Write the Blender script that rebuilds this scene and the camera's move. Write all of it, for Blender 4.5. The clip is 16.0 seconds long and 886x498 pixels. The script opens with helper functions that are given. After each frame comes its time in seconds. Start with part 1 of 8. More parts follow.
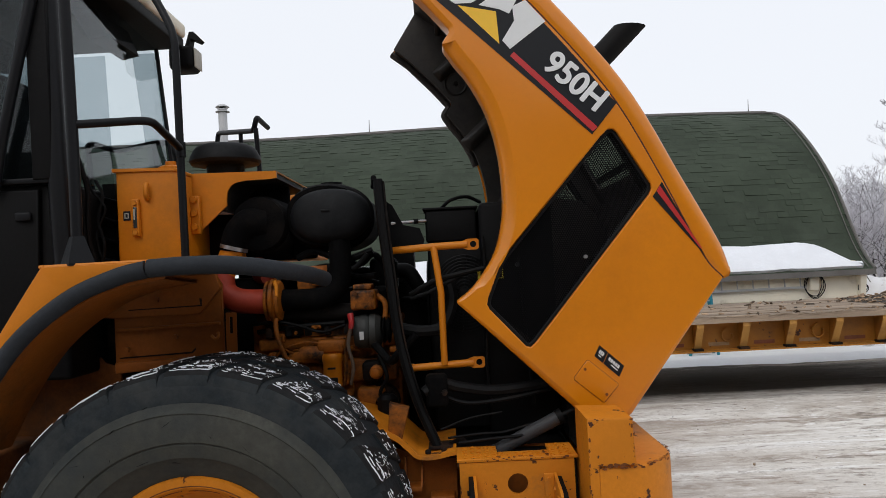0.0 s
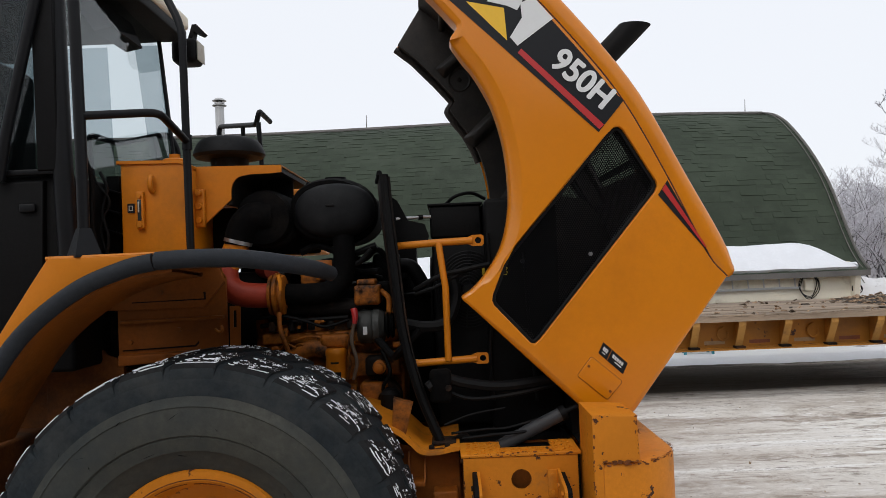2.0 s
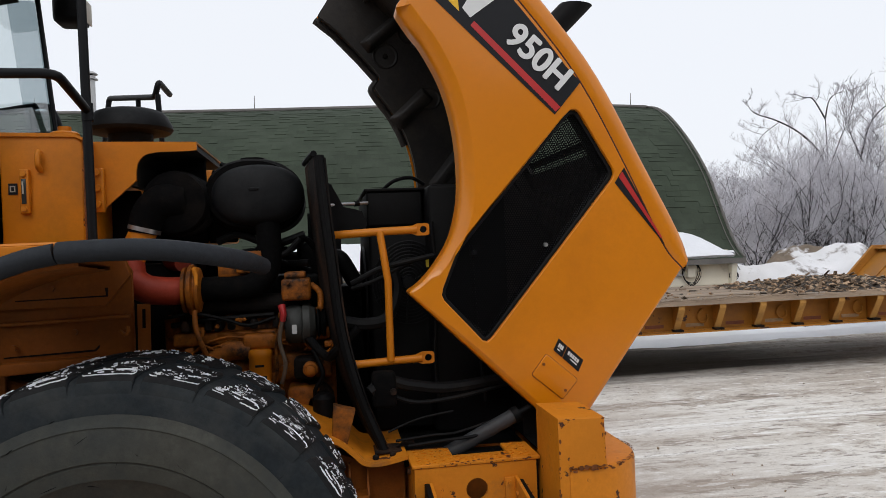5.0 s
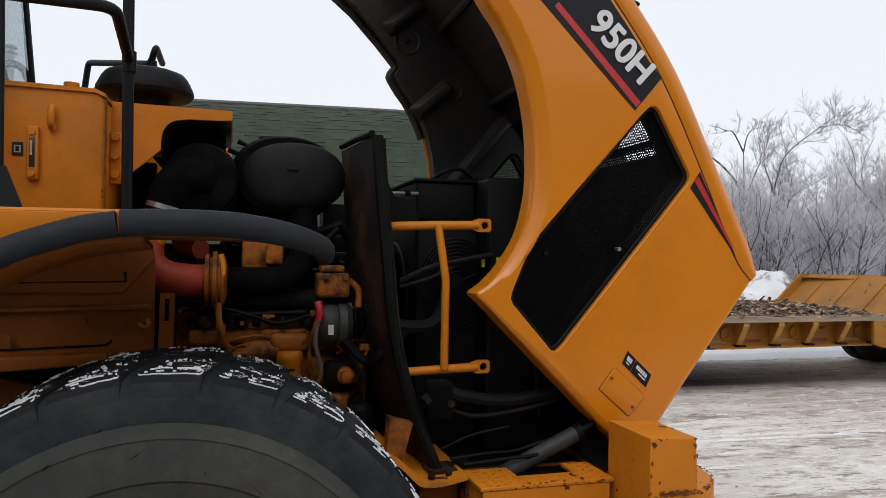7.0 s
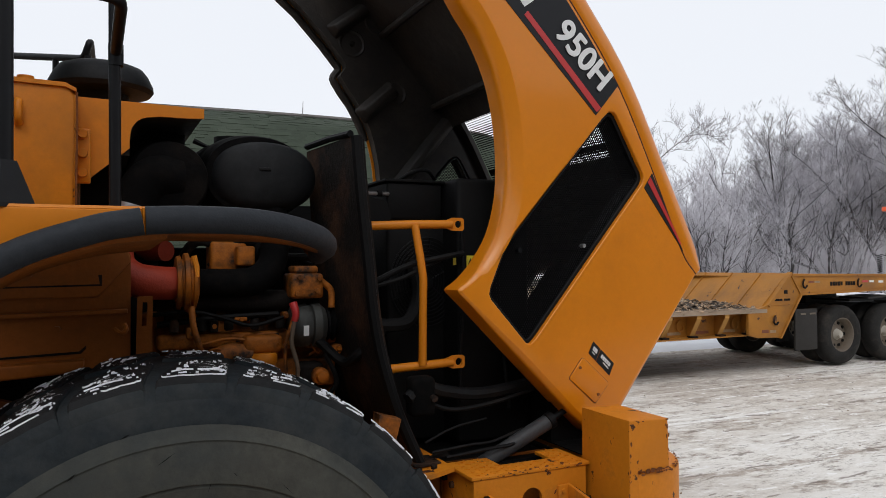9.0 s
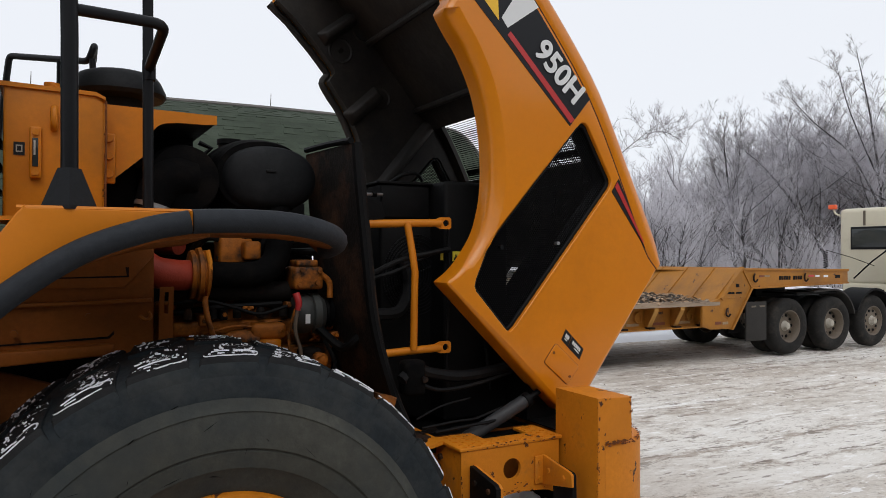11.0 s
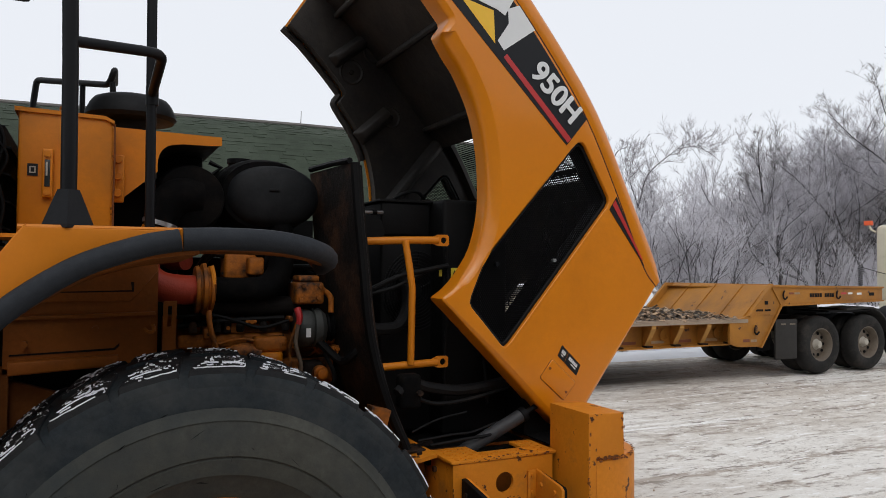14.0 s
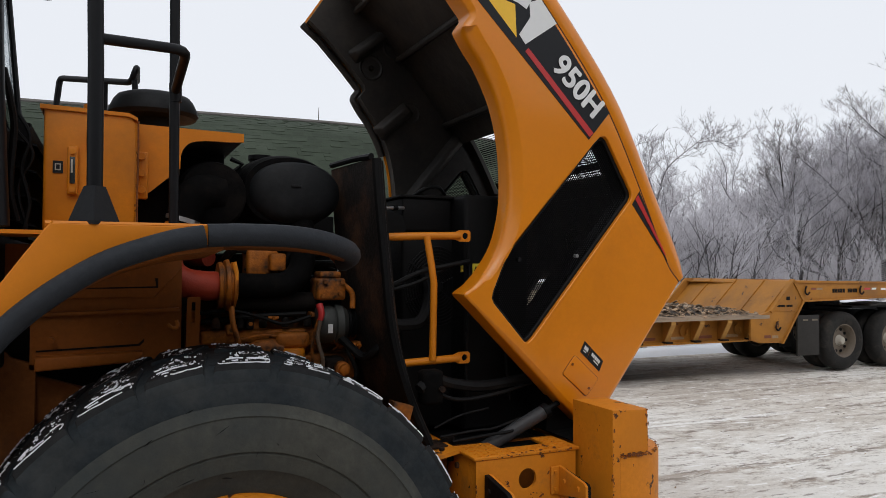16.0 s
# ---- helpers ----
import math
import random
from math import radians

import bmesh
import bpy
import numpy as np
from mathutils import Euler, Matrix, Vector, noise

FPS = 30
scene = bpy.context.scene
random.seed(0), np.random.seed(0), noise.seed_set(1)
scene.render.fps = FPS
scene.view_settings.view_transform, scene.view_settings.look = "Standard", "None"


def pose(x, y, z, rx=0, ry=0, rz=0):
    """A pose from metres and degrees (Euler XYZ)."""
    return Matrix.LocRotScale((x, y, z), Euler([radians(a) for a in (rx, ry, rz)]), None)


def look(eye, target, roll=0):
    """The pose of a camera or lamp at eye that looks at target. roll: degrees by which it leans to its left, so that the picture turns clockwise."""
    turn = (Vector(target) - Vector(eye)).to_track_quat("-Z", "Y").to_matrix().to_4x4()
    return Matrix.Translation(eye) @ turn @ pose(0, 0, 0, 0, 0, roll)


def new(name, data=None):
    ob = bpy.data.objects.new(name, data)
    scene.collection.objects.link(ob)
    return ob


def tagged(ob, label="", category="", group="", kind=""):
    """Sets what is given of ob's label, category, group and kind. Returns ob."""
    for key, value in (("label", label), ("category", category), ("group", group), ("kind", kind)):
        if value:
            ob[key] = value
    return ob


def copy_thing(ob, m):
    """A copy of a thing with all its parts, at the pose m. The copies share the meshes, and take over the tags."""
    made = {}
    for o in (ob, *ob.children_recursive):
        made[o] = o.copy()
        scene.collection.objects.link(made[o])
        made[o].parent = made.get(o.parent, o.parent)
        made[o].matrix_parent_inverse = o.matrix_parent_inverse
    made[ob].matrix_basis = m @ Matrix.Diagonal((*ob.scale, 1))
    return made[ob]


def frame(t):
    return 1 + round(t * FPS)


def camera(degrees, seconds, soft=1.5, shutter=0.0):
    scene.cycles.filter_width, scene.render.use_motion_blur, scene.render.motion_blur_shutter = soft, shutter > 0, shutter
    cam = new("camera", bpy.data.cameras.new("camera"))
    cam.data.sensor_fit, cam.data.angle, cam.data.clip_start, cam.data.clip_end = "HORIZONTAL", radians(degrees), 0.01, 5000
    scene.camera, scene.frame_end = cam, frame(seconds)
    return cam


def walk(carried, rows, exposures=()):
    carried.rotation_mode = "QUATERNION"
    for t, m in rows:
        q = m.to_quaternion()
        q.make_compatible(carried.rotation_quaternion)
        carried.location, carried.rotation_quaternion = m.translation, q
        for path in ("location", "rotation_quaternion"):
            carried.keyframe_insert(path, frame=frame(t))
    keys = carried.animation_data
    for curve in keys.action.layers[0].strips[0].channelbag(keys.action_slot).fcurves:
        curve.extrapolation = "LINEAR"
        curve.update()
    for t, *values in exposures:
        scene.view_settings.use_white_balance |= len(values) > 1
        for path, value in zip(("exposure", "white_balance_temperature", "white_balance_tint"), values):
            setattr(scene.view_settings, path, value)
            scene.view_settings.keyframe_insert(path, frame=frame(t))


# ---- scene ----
# camera and walk
cam = camera(62.6, 16.0, soft=0.8)
PATH = [
    (0, (1.005, -2.719, 1.864), (0.9843, -0.7200, 1.9136), -2.96),
    (0.5, (0.974, -2.727, 1.860), (0.9678, -0.7273, 1.9107), -2.90),
    (1, (0.968, -2.724, 1.860), (0.9772, -0.7249, 1.9062), -2.53),
    (1.5, (0.959, -2.729, 1.859), (0.9590, -0.7292, 1.9037), -2.66),
    (2, (0.953, -2.723, 1.862), (0.9487, -0.7238, 1.9020), -2.35),
    (2.5, (0.953, -2.721, 1.865), (0.9597, -0.7216, 1.9030), -2.70),
    (3, (0.966, -2.717, 1.858), (0.9682, -0.7174, 1.8900), -2.93),
    (3.5, (0.952, -2.701, 1.863), (0.9703, -0.7011, 1.8889), -3.07),
    (4, (0.944, -2.693, 1.868), (0.9711, -0.6931, 1.8986), -3.71),
    (4.5, (0.800, -2.575, 1.880), (1.0590, -0.5920, 1.8563), -3.22),
    (5, (0.697, -2.414, 1.890), (1.0130, -0.4388, 1.8816), -2.28),
    (5.2, (0.635, -2.385, 1.885), (0.9057, -0.4034, 1.8894), -2.44),
    (7.3, (0.085, -1.950, 1.838), (0.7001, -0.0471, 1.8601), -0.47),
    (7.5, (0.047, -1.922, 1.835), (0.6896, -0.0283, 1.8614), -1.50),
    (8, (0.050, -1.859, 1.821), (0.6915, 0.0343, 1.8868), -1.56),
    (8.5, (-0.085, -1.872, 1.825), (0.7082, -0.0370, 1.8853), -1.78),
    (9, (-0.203, -1.931, 1.811), (0.6542, -0.1246, 1.8483), -0.22),
    (9.2, (-0.235, -1.960, 1.815), (0.6206, -0.1523, 1.8202), -0.29),
    (11.3, (-0.455, -2.175, 1.828), (0.5036, -0.4197, 1.8410), 0.27),
    (11.5, (-0.445, -2.188, 1.830), (0.4924, -0.4209, 1.8305), 0.51),
    (12, (-0.398, -2.241, 1.829), (0.4820, -0.4458, 1.8645), 0.73),
    (12.5, (-0.346, -2.274, 1.825), (0.5009, -0.4621, 1.8222), 1.40),
    (13, (-0.319, -2.293, 1.826), (0.5060, -0.4722, 1.8691), 1.78),
    (13.5, (-0.319, -2.297, 1.830), (0.5336, -0.4879, 1.8716), 1.18),
    (14, (-0.340, -2.301, 1.833), (0.5301, -0.5004, 1.8888), 0.45),
    (14.5, (-0.355, -2.293, 1.835), (0.5095, -0.4901, 1.8819), 0.16),
    (15, (-0.356, -2.287, 1.830), (0.4876, -0.4744, 1.8663), 0.03),
    (15.5, (-0.353, -2.285, 1.831), (0.4995, -0.4768, 1.8911), 0.11),
    (16, (-0.355, -2.281, 1.831), (0.4735, -0.4618, 1.8757), 0.32),
]
walk(cam, [(t, look(eye, target, roll)) for t, eye, target, roll in PATH],
     [(0.0, 0.05), (4.5, 0.05), (9.0, 0.03), (12.0, 0.0), (16.0, -0.04)])

# world: flat white winter overcast, weak wide sun
SUN_AZ, SUN_EL = radians(200), radians(48)
world = bpy.data.worlds.new("overcast_sky")
scene.world = world
world.use_nodes = True
wn, wl = world.node_tree.nodes, world.node_tree.links
wn.clear()
w_out = wn.new("ShaderNodeOutputWorld")
w_bg = wn.new("ShaderNodeBackground")
w_sky = wn.new("ShaderNodeTexSky")
w_sky.sky_type = "NISHITA"
w_sky.sun_disc = False
w_sky.sun_elevation = SUN_EL
w_sky.sun_rotation = SUN_AZ
w_sky.air_density, w_sky.dust_density = 1.0, 4.0
w_mix = wn.new("ShaderNodeMix")
w_mix.data_type = "RGBA"
w_mix.inputs[0].default_value = 0.93
w_mix.inputs[7].default_value = (8.0, 8.25, 8.75, 1)
wl.new(w_sky.outputs[0], w_mix.inputs[6])
wl.new(w_mix.outputs[2], w_bg.inputs[0])
w_bg.inputs[1].default_value = 0.112
wl.new(w_bg.outputs[0], w_out.inputs[0])
sun = new("sun", bpy.data.lights.new("sun", "SUN"))
sun.data.energy, sun.data.angle, sun.data.color = 0.6, radians(25), (1, 0.97, 0.93)
sun.matrix_world = look((0, 0, 30), (0 + 30 * math.sin(SUN_AZ) * -1, 30 * math.cos(SUN_AZ) * -1, 30 - 30 * math.tan(SUN_EL)))
scene.view_settings.exposure = 0.0


# ---- materials ----
def mat(name, base, rough=0.5, metal=0.0, var=0.18, size=2.0, fine=45.0, dirt=None, dirt_size=1.5, dirt_low=0.55, dirt_high=0.7,
        bump=0.15, bump_size=80.0, coat=0.0, spec=0.5, stretch=(1, 1, 1), island=0.0, chips=None, chip_at=0.66, chip_size=9.0):
    m = bpy.data.materials.new(name)
    m.use_nodes = True
    n, l = m.node_tree.nodes, m.node_tree.links
    b = n["Principled BSDF"]
    co = n.new("ShaderNodeTexCoord")
    mp = n.new("ShaderNodeMapping")
    mp.inputs["Scale"].default_value = stretch
    l.new(co.outputs["Object"], mp.inputs[0])

    def noise_node(scale, detail=5.0, roughness=0.6):
        x = n.new("ShaderNodeTexNoise")
        x.inputs["Scale"].default_value = scale
        x.inputs["Detail"].default_value = detail
        x.inputs["Roughness"].default_value = roughness
        l.new(mp.outputs[0], x.inputs["Vector"])
        return x.outputs["Fac"]

    def ramp(src, lo, hi):
        r = n.new("ShaderNodeMapRange")
        r.inputs[1].default_value, r.inputs[2].default_value = lo, hi
        l.new(src, r.inputs[0])
        return r.outputs[0]

    def mixc(fac, a, c):
        x = n.new("ShaderNodeMix")
        x.data_type = "RGBA"
        if isinstance(fac, float):
            x.inputs[0].default_value = fac
        else:
            l.new(fac, x.inputs[0])
        for k, v in ((6, a), (7, c)):
            if isinstance(v, tuple):
                x.inputs[k].default_value = (*v, 1)
            else:
                l.new(v, x.inputs[k])
        return x.outputs[2]

    dark = tuple(v * (1 - var) for v in base)
    light = tuple(min(1, v * (1 + var)) for v in base)
    big, small = noise_node(size), noise_node(fine, 6.0, 0.7)
    col = mixc(ramp(big, 0.3, 0.7), dark, light)
    col = mixc(ramp(small, 0.35, 0.75), col, tuple(v * (1 - var * 0.9) for v in base))
    if island:
        geo = n.new("ShaderNodeNewGeometry")
        hsv = n.new("ShaderNodeHueSaturation")
        l.new(ramp(geo.outputs["Random Per Island"], -0.2, 1.2), hsv.inputs["Fac"])
        vr = n.new("ShaderNodeMapRange")
        vr.inputs[3].default_value, vr.inputs[4].default_value = 1 - island, 1 + island
        l.new(geo.outputs["Random Per Island"], vr.inputs[0])
        l.new(vr.outputs[0], hsv.inputs["Value"])
        hsv.inputs["Fac"].default_value = 1.0
        for k in list(hsv.inputs["Fac"].links):
            l.remove(k)
        l.new(col, hsv.inputs["Color"])
        obi = n.new("ShaderNodeObjectInfo")
        hs2 = n.new("ShaderNodeHueSaturation")
        v2 = n.new("ShaderNodeMapRange")
        v2.inputs[3].default_value, v2.inputs[4].default_value = 1 - island * 0.7, 1 + island * 0.7
        l.new(obi.outputs["Random"], v2.inputs[0])
        l.new(v2.outputs[0], hs2.inputs["Value"])
        l.new(hsv.outputs[0], hs2.inputs["Color"])
        col = hs2.outputs[0]
    rg = n.new("ShaderNodeMapRange")
    rg.inputs[3].default_value, rg.inputs[4].default_value = max(0.03, rough - 0.09), min(1, rough + 0.12)
    l.new(small, rg.inputs[0])
    rough_out = rg.outputs[0]
    if dirt:
        fac = ramp(noise_node(dirt_size, 8.0, 0.68), dirt_low, dirt_high)
        col = mixc(fac, col, dirt)
    if chips:
        fac = ramp(noise_node(chip_size, 9.0, 0.62), chip_at, chip_at + 0.03)
        col = mixc(fac, col, chips)
    l.new(col, b.inputs["Base Color"])
    l.new(rough_out, b.inputs["Roughness"])
    b.inputs["Metallic"].default_value = metal
    b.inputs["Specular IOR Level"].default_value = spec
    if coat:
        b.inputs["Coat Weight"].default_value = coat
        b.inputs["Coat Roughness"].default_value = 0.12
    if bump:
        bp = n.new("ShaderNodeBump")
        bp.inputs["Strength"].default_value = bump
        bp.inputs["Distance"].default_value = 0.01
        l.new(noise_node(bump_size, 4.0), bp.inputs["Height"])
        l.new(bp.outputs[0], b.inputs["Normal"])
    return m


def tread_mat():
    """Black tread rubber with thin frost worms on its worn top."""
    m = mat("tread_rubber", (0.009, 0.0095, 0.0105), 0.75, var=0.35, size=6, dirt=(0.016, 0.0165, 0.017), dirt_size=3, dirt_low=0.45, dirt_high=0.75, bump=0.3, bump_size=60, spec=0.25)
    n, l = m.node_tree.nodes, m.node_tree.links
    b = n["Principled BSDF"]
    co = n.new("ShaderNodeTexCoord")

    def op(kind, a, c=0.0):
        x = n.new("ShaderNodeMath")
        x.operation = kind
        for k, v in ((0, a), (1, c)):
            if isinstance(v, (int, float)):
                x.inputs[k].default_value = v
            else:
                l.new(v, x.inputs[k])
        return x.outputs[0]

    def noise_at(scale, detail):
        x = n.new("ShaderNodeTexNoise")
        x.inputs["Scale"].default_value, x.inputs["Detail"].default_value = scale, detail
        l.new(co.outputs["Object"], x.inputs["Vector"])
        return x.outputs["Fac"]

    sp = n.new("ShaderNodeSeparateXYZ")
    l.new(co.outputs["Object"], sp.inputs[0])
    z = op("SUBTRACT", sp.outputs[2], 0.747)
    r = op("SQRT", op("ADD", op("MULTIPLY", sp.outputs[0], sp.outputs[0]), op("MULTIPLY", z, z)))
    worm = op("LESS_THAN", op("ABSOLUTE", op("SUBTRACT", noise_at(21.0, 4.0), 0.5)), 0.012)
    mask = op("MULTIPLY", op("MULTIPLY", worm, op("GREATER_THAN", noise_at(8.0, 2.0), 0.5)), op("GREATER_THAN", r, 0.7915))
    mix = n.new("ShaderNodeMix")
    mix.data_type = "RGBA"
    old = b.inputs["Base Color"].links[0].from_socket
    l.new(mask, mix.inputs[0])
    l.new(old, mix.inputs[6])
    mix.inputs[7].default_value = (0.75, 0.77, 0.8, 1)
    l.new(mix.outputs[2], b.inputs["Base Color"])
    return m


YEL = (0.6, 0.188, 0.004)
M_YEL = mat("yellow_paint", YEL, 0.45, var=0.08, dirt=(0.26, 0.1, 0.015), dirt_low=0.55, dirt_high=0.85, bump=0.03, spec=0.35)
M_HOOD = mat("hood_paint", (0.68, 0.215, 0.003), 0.3, var=0.05, size=1.2, dirt=(0.5, 0.15, 0.004), dirt_size=1.3, dirt_low=0.5, dirt_high=0.85, bump=0.02, bump_size=5, coat=0.3, spec=0.4)
M_WORN = mat("worn_yellow_paint", (0.63, 0.208, 0.009), 0.55, var=0.12, size=4, dirt=(0.3, 0.12, 0.03), dirt_size=5, dirt_low=0.55, dirt_high=0.75,
             chips=(0.06, 0.02, 0.01), chip_at=0.63, chip_size=16, bump=0.12, spec=0.3)
M_GRIME = mat("grimy_yellow_paint", (0.42, 0.125, 0.009), 0.6, var=0.35, size=5, dirt=(0.022, 0.011, 0.006), dirt_size=10, dirt_low=0.42, dirt_high=0.66, bump=0.25, spec=0.3)
# Dusty body yellow, also darkened in its colour for shaded undersides.
M_UNDER = mat("shaded_dusty_underside_paint", (0.3, 0.084, 0.006), 0.65, var=0.25, size=3, dirt=(0.05, 0.022, 0.009), dirt_size=3, dirt_low=0.42, dirt_high=0.72, bump=0.2, spec=0.25)
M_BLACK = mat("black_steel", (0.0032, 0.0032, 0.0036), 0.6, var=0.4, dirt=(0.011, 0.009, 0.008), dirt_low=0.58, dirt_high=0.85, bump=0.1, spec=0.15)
M_LINER = mat("black_hood_liner", (0.017, 0.0145, 0.013), 0.55, var=0.4, size=3, dirt=(0.05, 0.04, 0.032), dirt_size=2.5, dirt_low=0.45, dirt_high=0.8, bump=0.5, bump_size=12, spec=0.35)
M_PIPE = mat("black_rail_paint", (0.0045, 0.005, 0.0065), 0.45, var=0.3, bump=0.06, spec=0.2)
M_PLASTIC = mat("black_plastic", (0.0042, 0.0042, 0.0048), 0.5, var=0.3, bump=0.04, bump_size=160, spec=0.22)
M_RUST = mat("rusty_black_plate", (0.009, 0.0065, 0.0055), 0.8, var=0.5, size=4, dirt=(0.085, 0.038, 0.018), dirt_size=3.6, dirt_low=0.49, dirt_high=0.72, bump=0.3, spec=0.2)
M_TYRE = mat("dusty_tyre_rubber", (0.06, 0.06, 0.051), 0.8, var=0.32, size=4, fine=26, dirt=(0.032, 0.037, 0.037), dirt_size=3.4, dirt_low=0.42, dirt_high=0.66, bump=0.3, bump_size=40, spec=0.2)
M_SHOULDER = mat("blue_black_tyre_rubber", (0.015, 0.0205, 0.025), 0.75, var=0.35, size=7, dirt=(0.042, 0.045, 0.044), dirt_size=4, dirt_low=0.45, dirt_high=0.75, bump=0.2, bump_size=50, spec=0.25)
M_LUG = tread_mat()
M_TRUCKTYRE = mat("truck_tyre_rubber", (0.02, 0.019, 0.018), 0.8, var=0.3, size=6, dirt=(0.05, 0.043, 0.036), dirt_size=4, dirt_low=0.5, dirt_high=0.75, bump=0.3, spec=0.2)
M_HUB = mat("pale_dusty_hub", (0.42, 0.39, 0.33), 0.6, var=0.15, size=8, dirt=(0.2, 0.16, 0.11), dirt_size=9)
M_FLAP = mat("worn_mud_flap", (0.022, 0.0195, 0.017), 0.8, var=0.25, size=5, bump=0.2)
M_RUBBER = mat("fender_rubber", (0.0165, 0.02, 0.0255), 0.7, var=0.25, size=6, dirt=(0.043, 0.049, 0.057), dirt_low=0.6, dirt_high=0.8, bump=0.15, spec=0.3)
M_SNOW = mat("snow", (0.82, 0.84, 0.88), 0.6, var=0.05, size=3, fine=20, bump=0.4, bump_size=9)
M_DSNOW = mat("dirty_snow", (0.78, 0.78, 0.8), 0.7, var=0.08, size=2, dirt=(0.12, 0.085, 0.06), dirt_size=1.1, dirt_low=0.55, dirt_high=0.64, bump=0.5, bump_size=7)
M_RED = mat("red_silicone_hose", (0.3, 0.035, 0.015), 0.5, var=0.15, dirt=(0.06, 0.02, 0.012), dirt_low=0.55, dirt_high=0.8, spec=0.3)
M_STEEL = mat("bare_steel", (0.45, 0.45, 0.46), 0.35, 0.9, var=0.15, dirt=(0.15, 0.1, 0.07), dirt_low=0.6, dirt_high=0.8)
M_ALU = mat("cast_aluminium", (0.055, 0.058, 0.055), 0.6, 0.3, var=0.2, dirt=(0.05, 0.04, 0.03), dirt_low=0.5, dirt_high=0.75)
# Near-black and dull, so that these bay parts stay dark.
M_DULL = mat("dull_black_casing", (0.0035, 0.0034, 0.0036), 0.9, var=0.5, size=5, dirt=(0.014, 0.011, 0.009), dirt_size=6, dirt_low=0.5, dirt_high=0.75, bump=0.3, bump_size=50, spec=0.08)
M_HOSE = mat("dusty_black_hose", (0.0065, 0.0065, 0.007), 0.6, var=0.3, size=8, dirt=(0.018, 0.0145, 0.012), dirt_size=9, dirt_low=0.55, dirt_high=0.75, bump=0.1, spec=0.15)
M_TAN = mat("tan_cable", (0.13, 0.09, 0.06), 0.7, var=0.2, size=9, bump=0.05)
M_CAP = mat("dusty_black_cap", (0.007, 0.0078, 0.009), 0.62, var=0.35, size=6, dirt=(0.02, 0.021, 0.022), dirt_size=5, dirt_low=0.5, dirt_high=0.8, bump=0.06, bump_size=90, spec=0.2)
# Fender's shade on the dusty bulkhead is put into this colour.
M_PANEL = mat("shaded_dusty_panel_paint", (0.28, 0.078, 0.006), 0.6, var=0.2, size=3, dirt=(0.16, 0.055, 0.012), dirt_size=3.5, dirt_low=0.5, dirt_high=0.8, bump=0.12, spec=0.3)
# Body yellow copied darker, with deep shade put into its colour.
M_SHADEPAINT = mat("shaded_yellow_paint", (0.17, 0.055, 0.012), 0.8, var=0.3, size=3, dirt=(0.045, 0.024, 0.014), dirt_size=2.6, dirt_low=0.42, dirt_high=0.68, bump=0.3, spec=0.15)
M_GREY = mat("grey_cylinder_paint", (0.034, 0.035, 0.038), 0.6, 0.0, var=0.2)
M_DECAL = mat("decal_film", (0.009, 0.0095, 0.012), 0.4, var=0.2, bump=0.0, spec=0.3)
M_WHITE = mat("white_film", (0.75, 0.76, 0.76), 0.35, var=0.04, bump=0.0)
M_REDFILM = mat("red_film", (0.5, 0.03, 0.03), 0.3, var=0.06, bump=0.0)
M_YELFILM = mat("yellow_film", (0.85, 0.5, 0.03), 0.3, var=0.05, bump=0.0)
M_WARN = mat("warning_film", (0.75, 0.6, 0.05), 0.4, var=0.08, bump=0.0)
M_TRAIL = mat("trailer_yellow_paint", (0.4, 0.165, 0.02), 0.55, var=0.12, size=1.5, dirt=(0.2, 0.09, 0.025), dirt_size=1.4, dirt_low=0.45, dirt_high=0.75, chips=(0.07, 0.032, 0.02), chip_at=0.64, chip_size=5, bump=0.1, spec=0.3)
M_BRACE = mat("dusty_brace_paint", (0.46, 0.235, 0.06), 0.65, var=0.15, size=3, dirt=(0.22, 0.11, 0.04), dirt_size=4, dirt_low=0.5, dirt_high=0.75, bump=0.1, spec=0.25)
M_BARK = mat("torn_bark", (0.2, 0.135, 0.085), 0.9, var=0.4, size=5, island=0.85, dirt=(0.42, 0.34, 0.25), dirt_size=9, dirt_low=0.56, dirt_high=0.68, bump=0.5)
M_PLANK = mat("weathered_plank", (0.33, 0.25, 0.18), 0.85, var=0.3, size=2, fine=25, stretch=(0.4, 4, 4), island=0.25, dirt=(0.5, 0.49, 0.48), dirt_size=1.6, dirt_low=0.62, dirt_high=0.74, bump=0.4)
M_DEBRIS = mat("mud_and_bark", (0.3, 0.215, 0.14), 0.9, var=0.4, size=3, island=0.6, dirt=(0.5, 0.49, 0.48), dirt_size=6, dirt_low=0.62, dirt_high=0.72, bump=0.5)
M_CREAM = mat("cream_cab_paint", (0.6, 0.55, 0.42), 0.4, var=0.06, dirt=(0.35, 0.3, 0.2), dirt_size=1.2, dirt_low=0.6, dirt_high=0.8, bump=0.03, coat=0.2)
M_SIDING = mat("cream_siding", (0.76, 0.7, 0.57), 0.7, var=0.08, size=1.5, dirt=(0.35, 0.3, 0.22), dirt_size=2.5, dirt_low=0.56, dirt_high=0.8, bump=0.1)
M_SHINGLE = mat("green_shingle", (0.045, 0.058, 0.041), 0.9, var=0.22, size=0.6, fine=70, island=0.1, dirt=(0.066, 0.08, 0.06), dirt_size=0.7, dirt_low=0.5, dirt_high=0.8, bump=0.4, bump_size=120, spec=0.2)
M_ROOFBASE = mat("roof_underlay", (0.034, 0.043, 0.031), 0.95, var=0.3, bump=0.2)
M_WOOD = mat("grey_fascia_wood", (0.16, 0.15, 0.14), 0.85, var=0.25, bump=0.3)
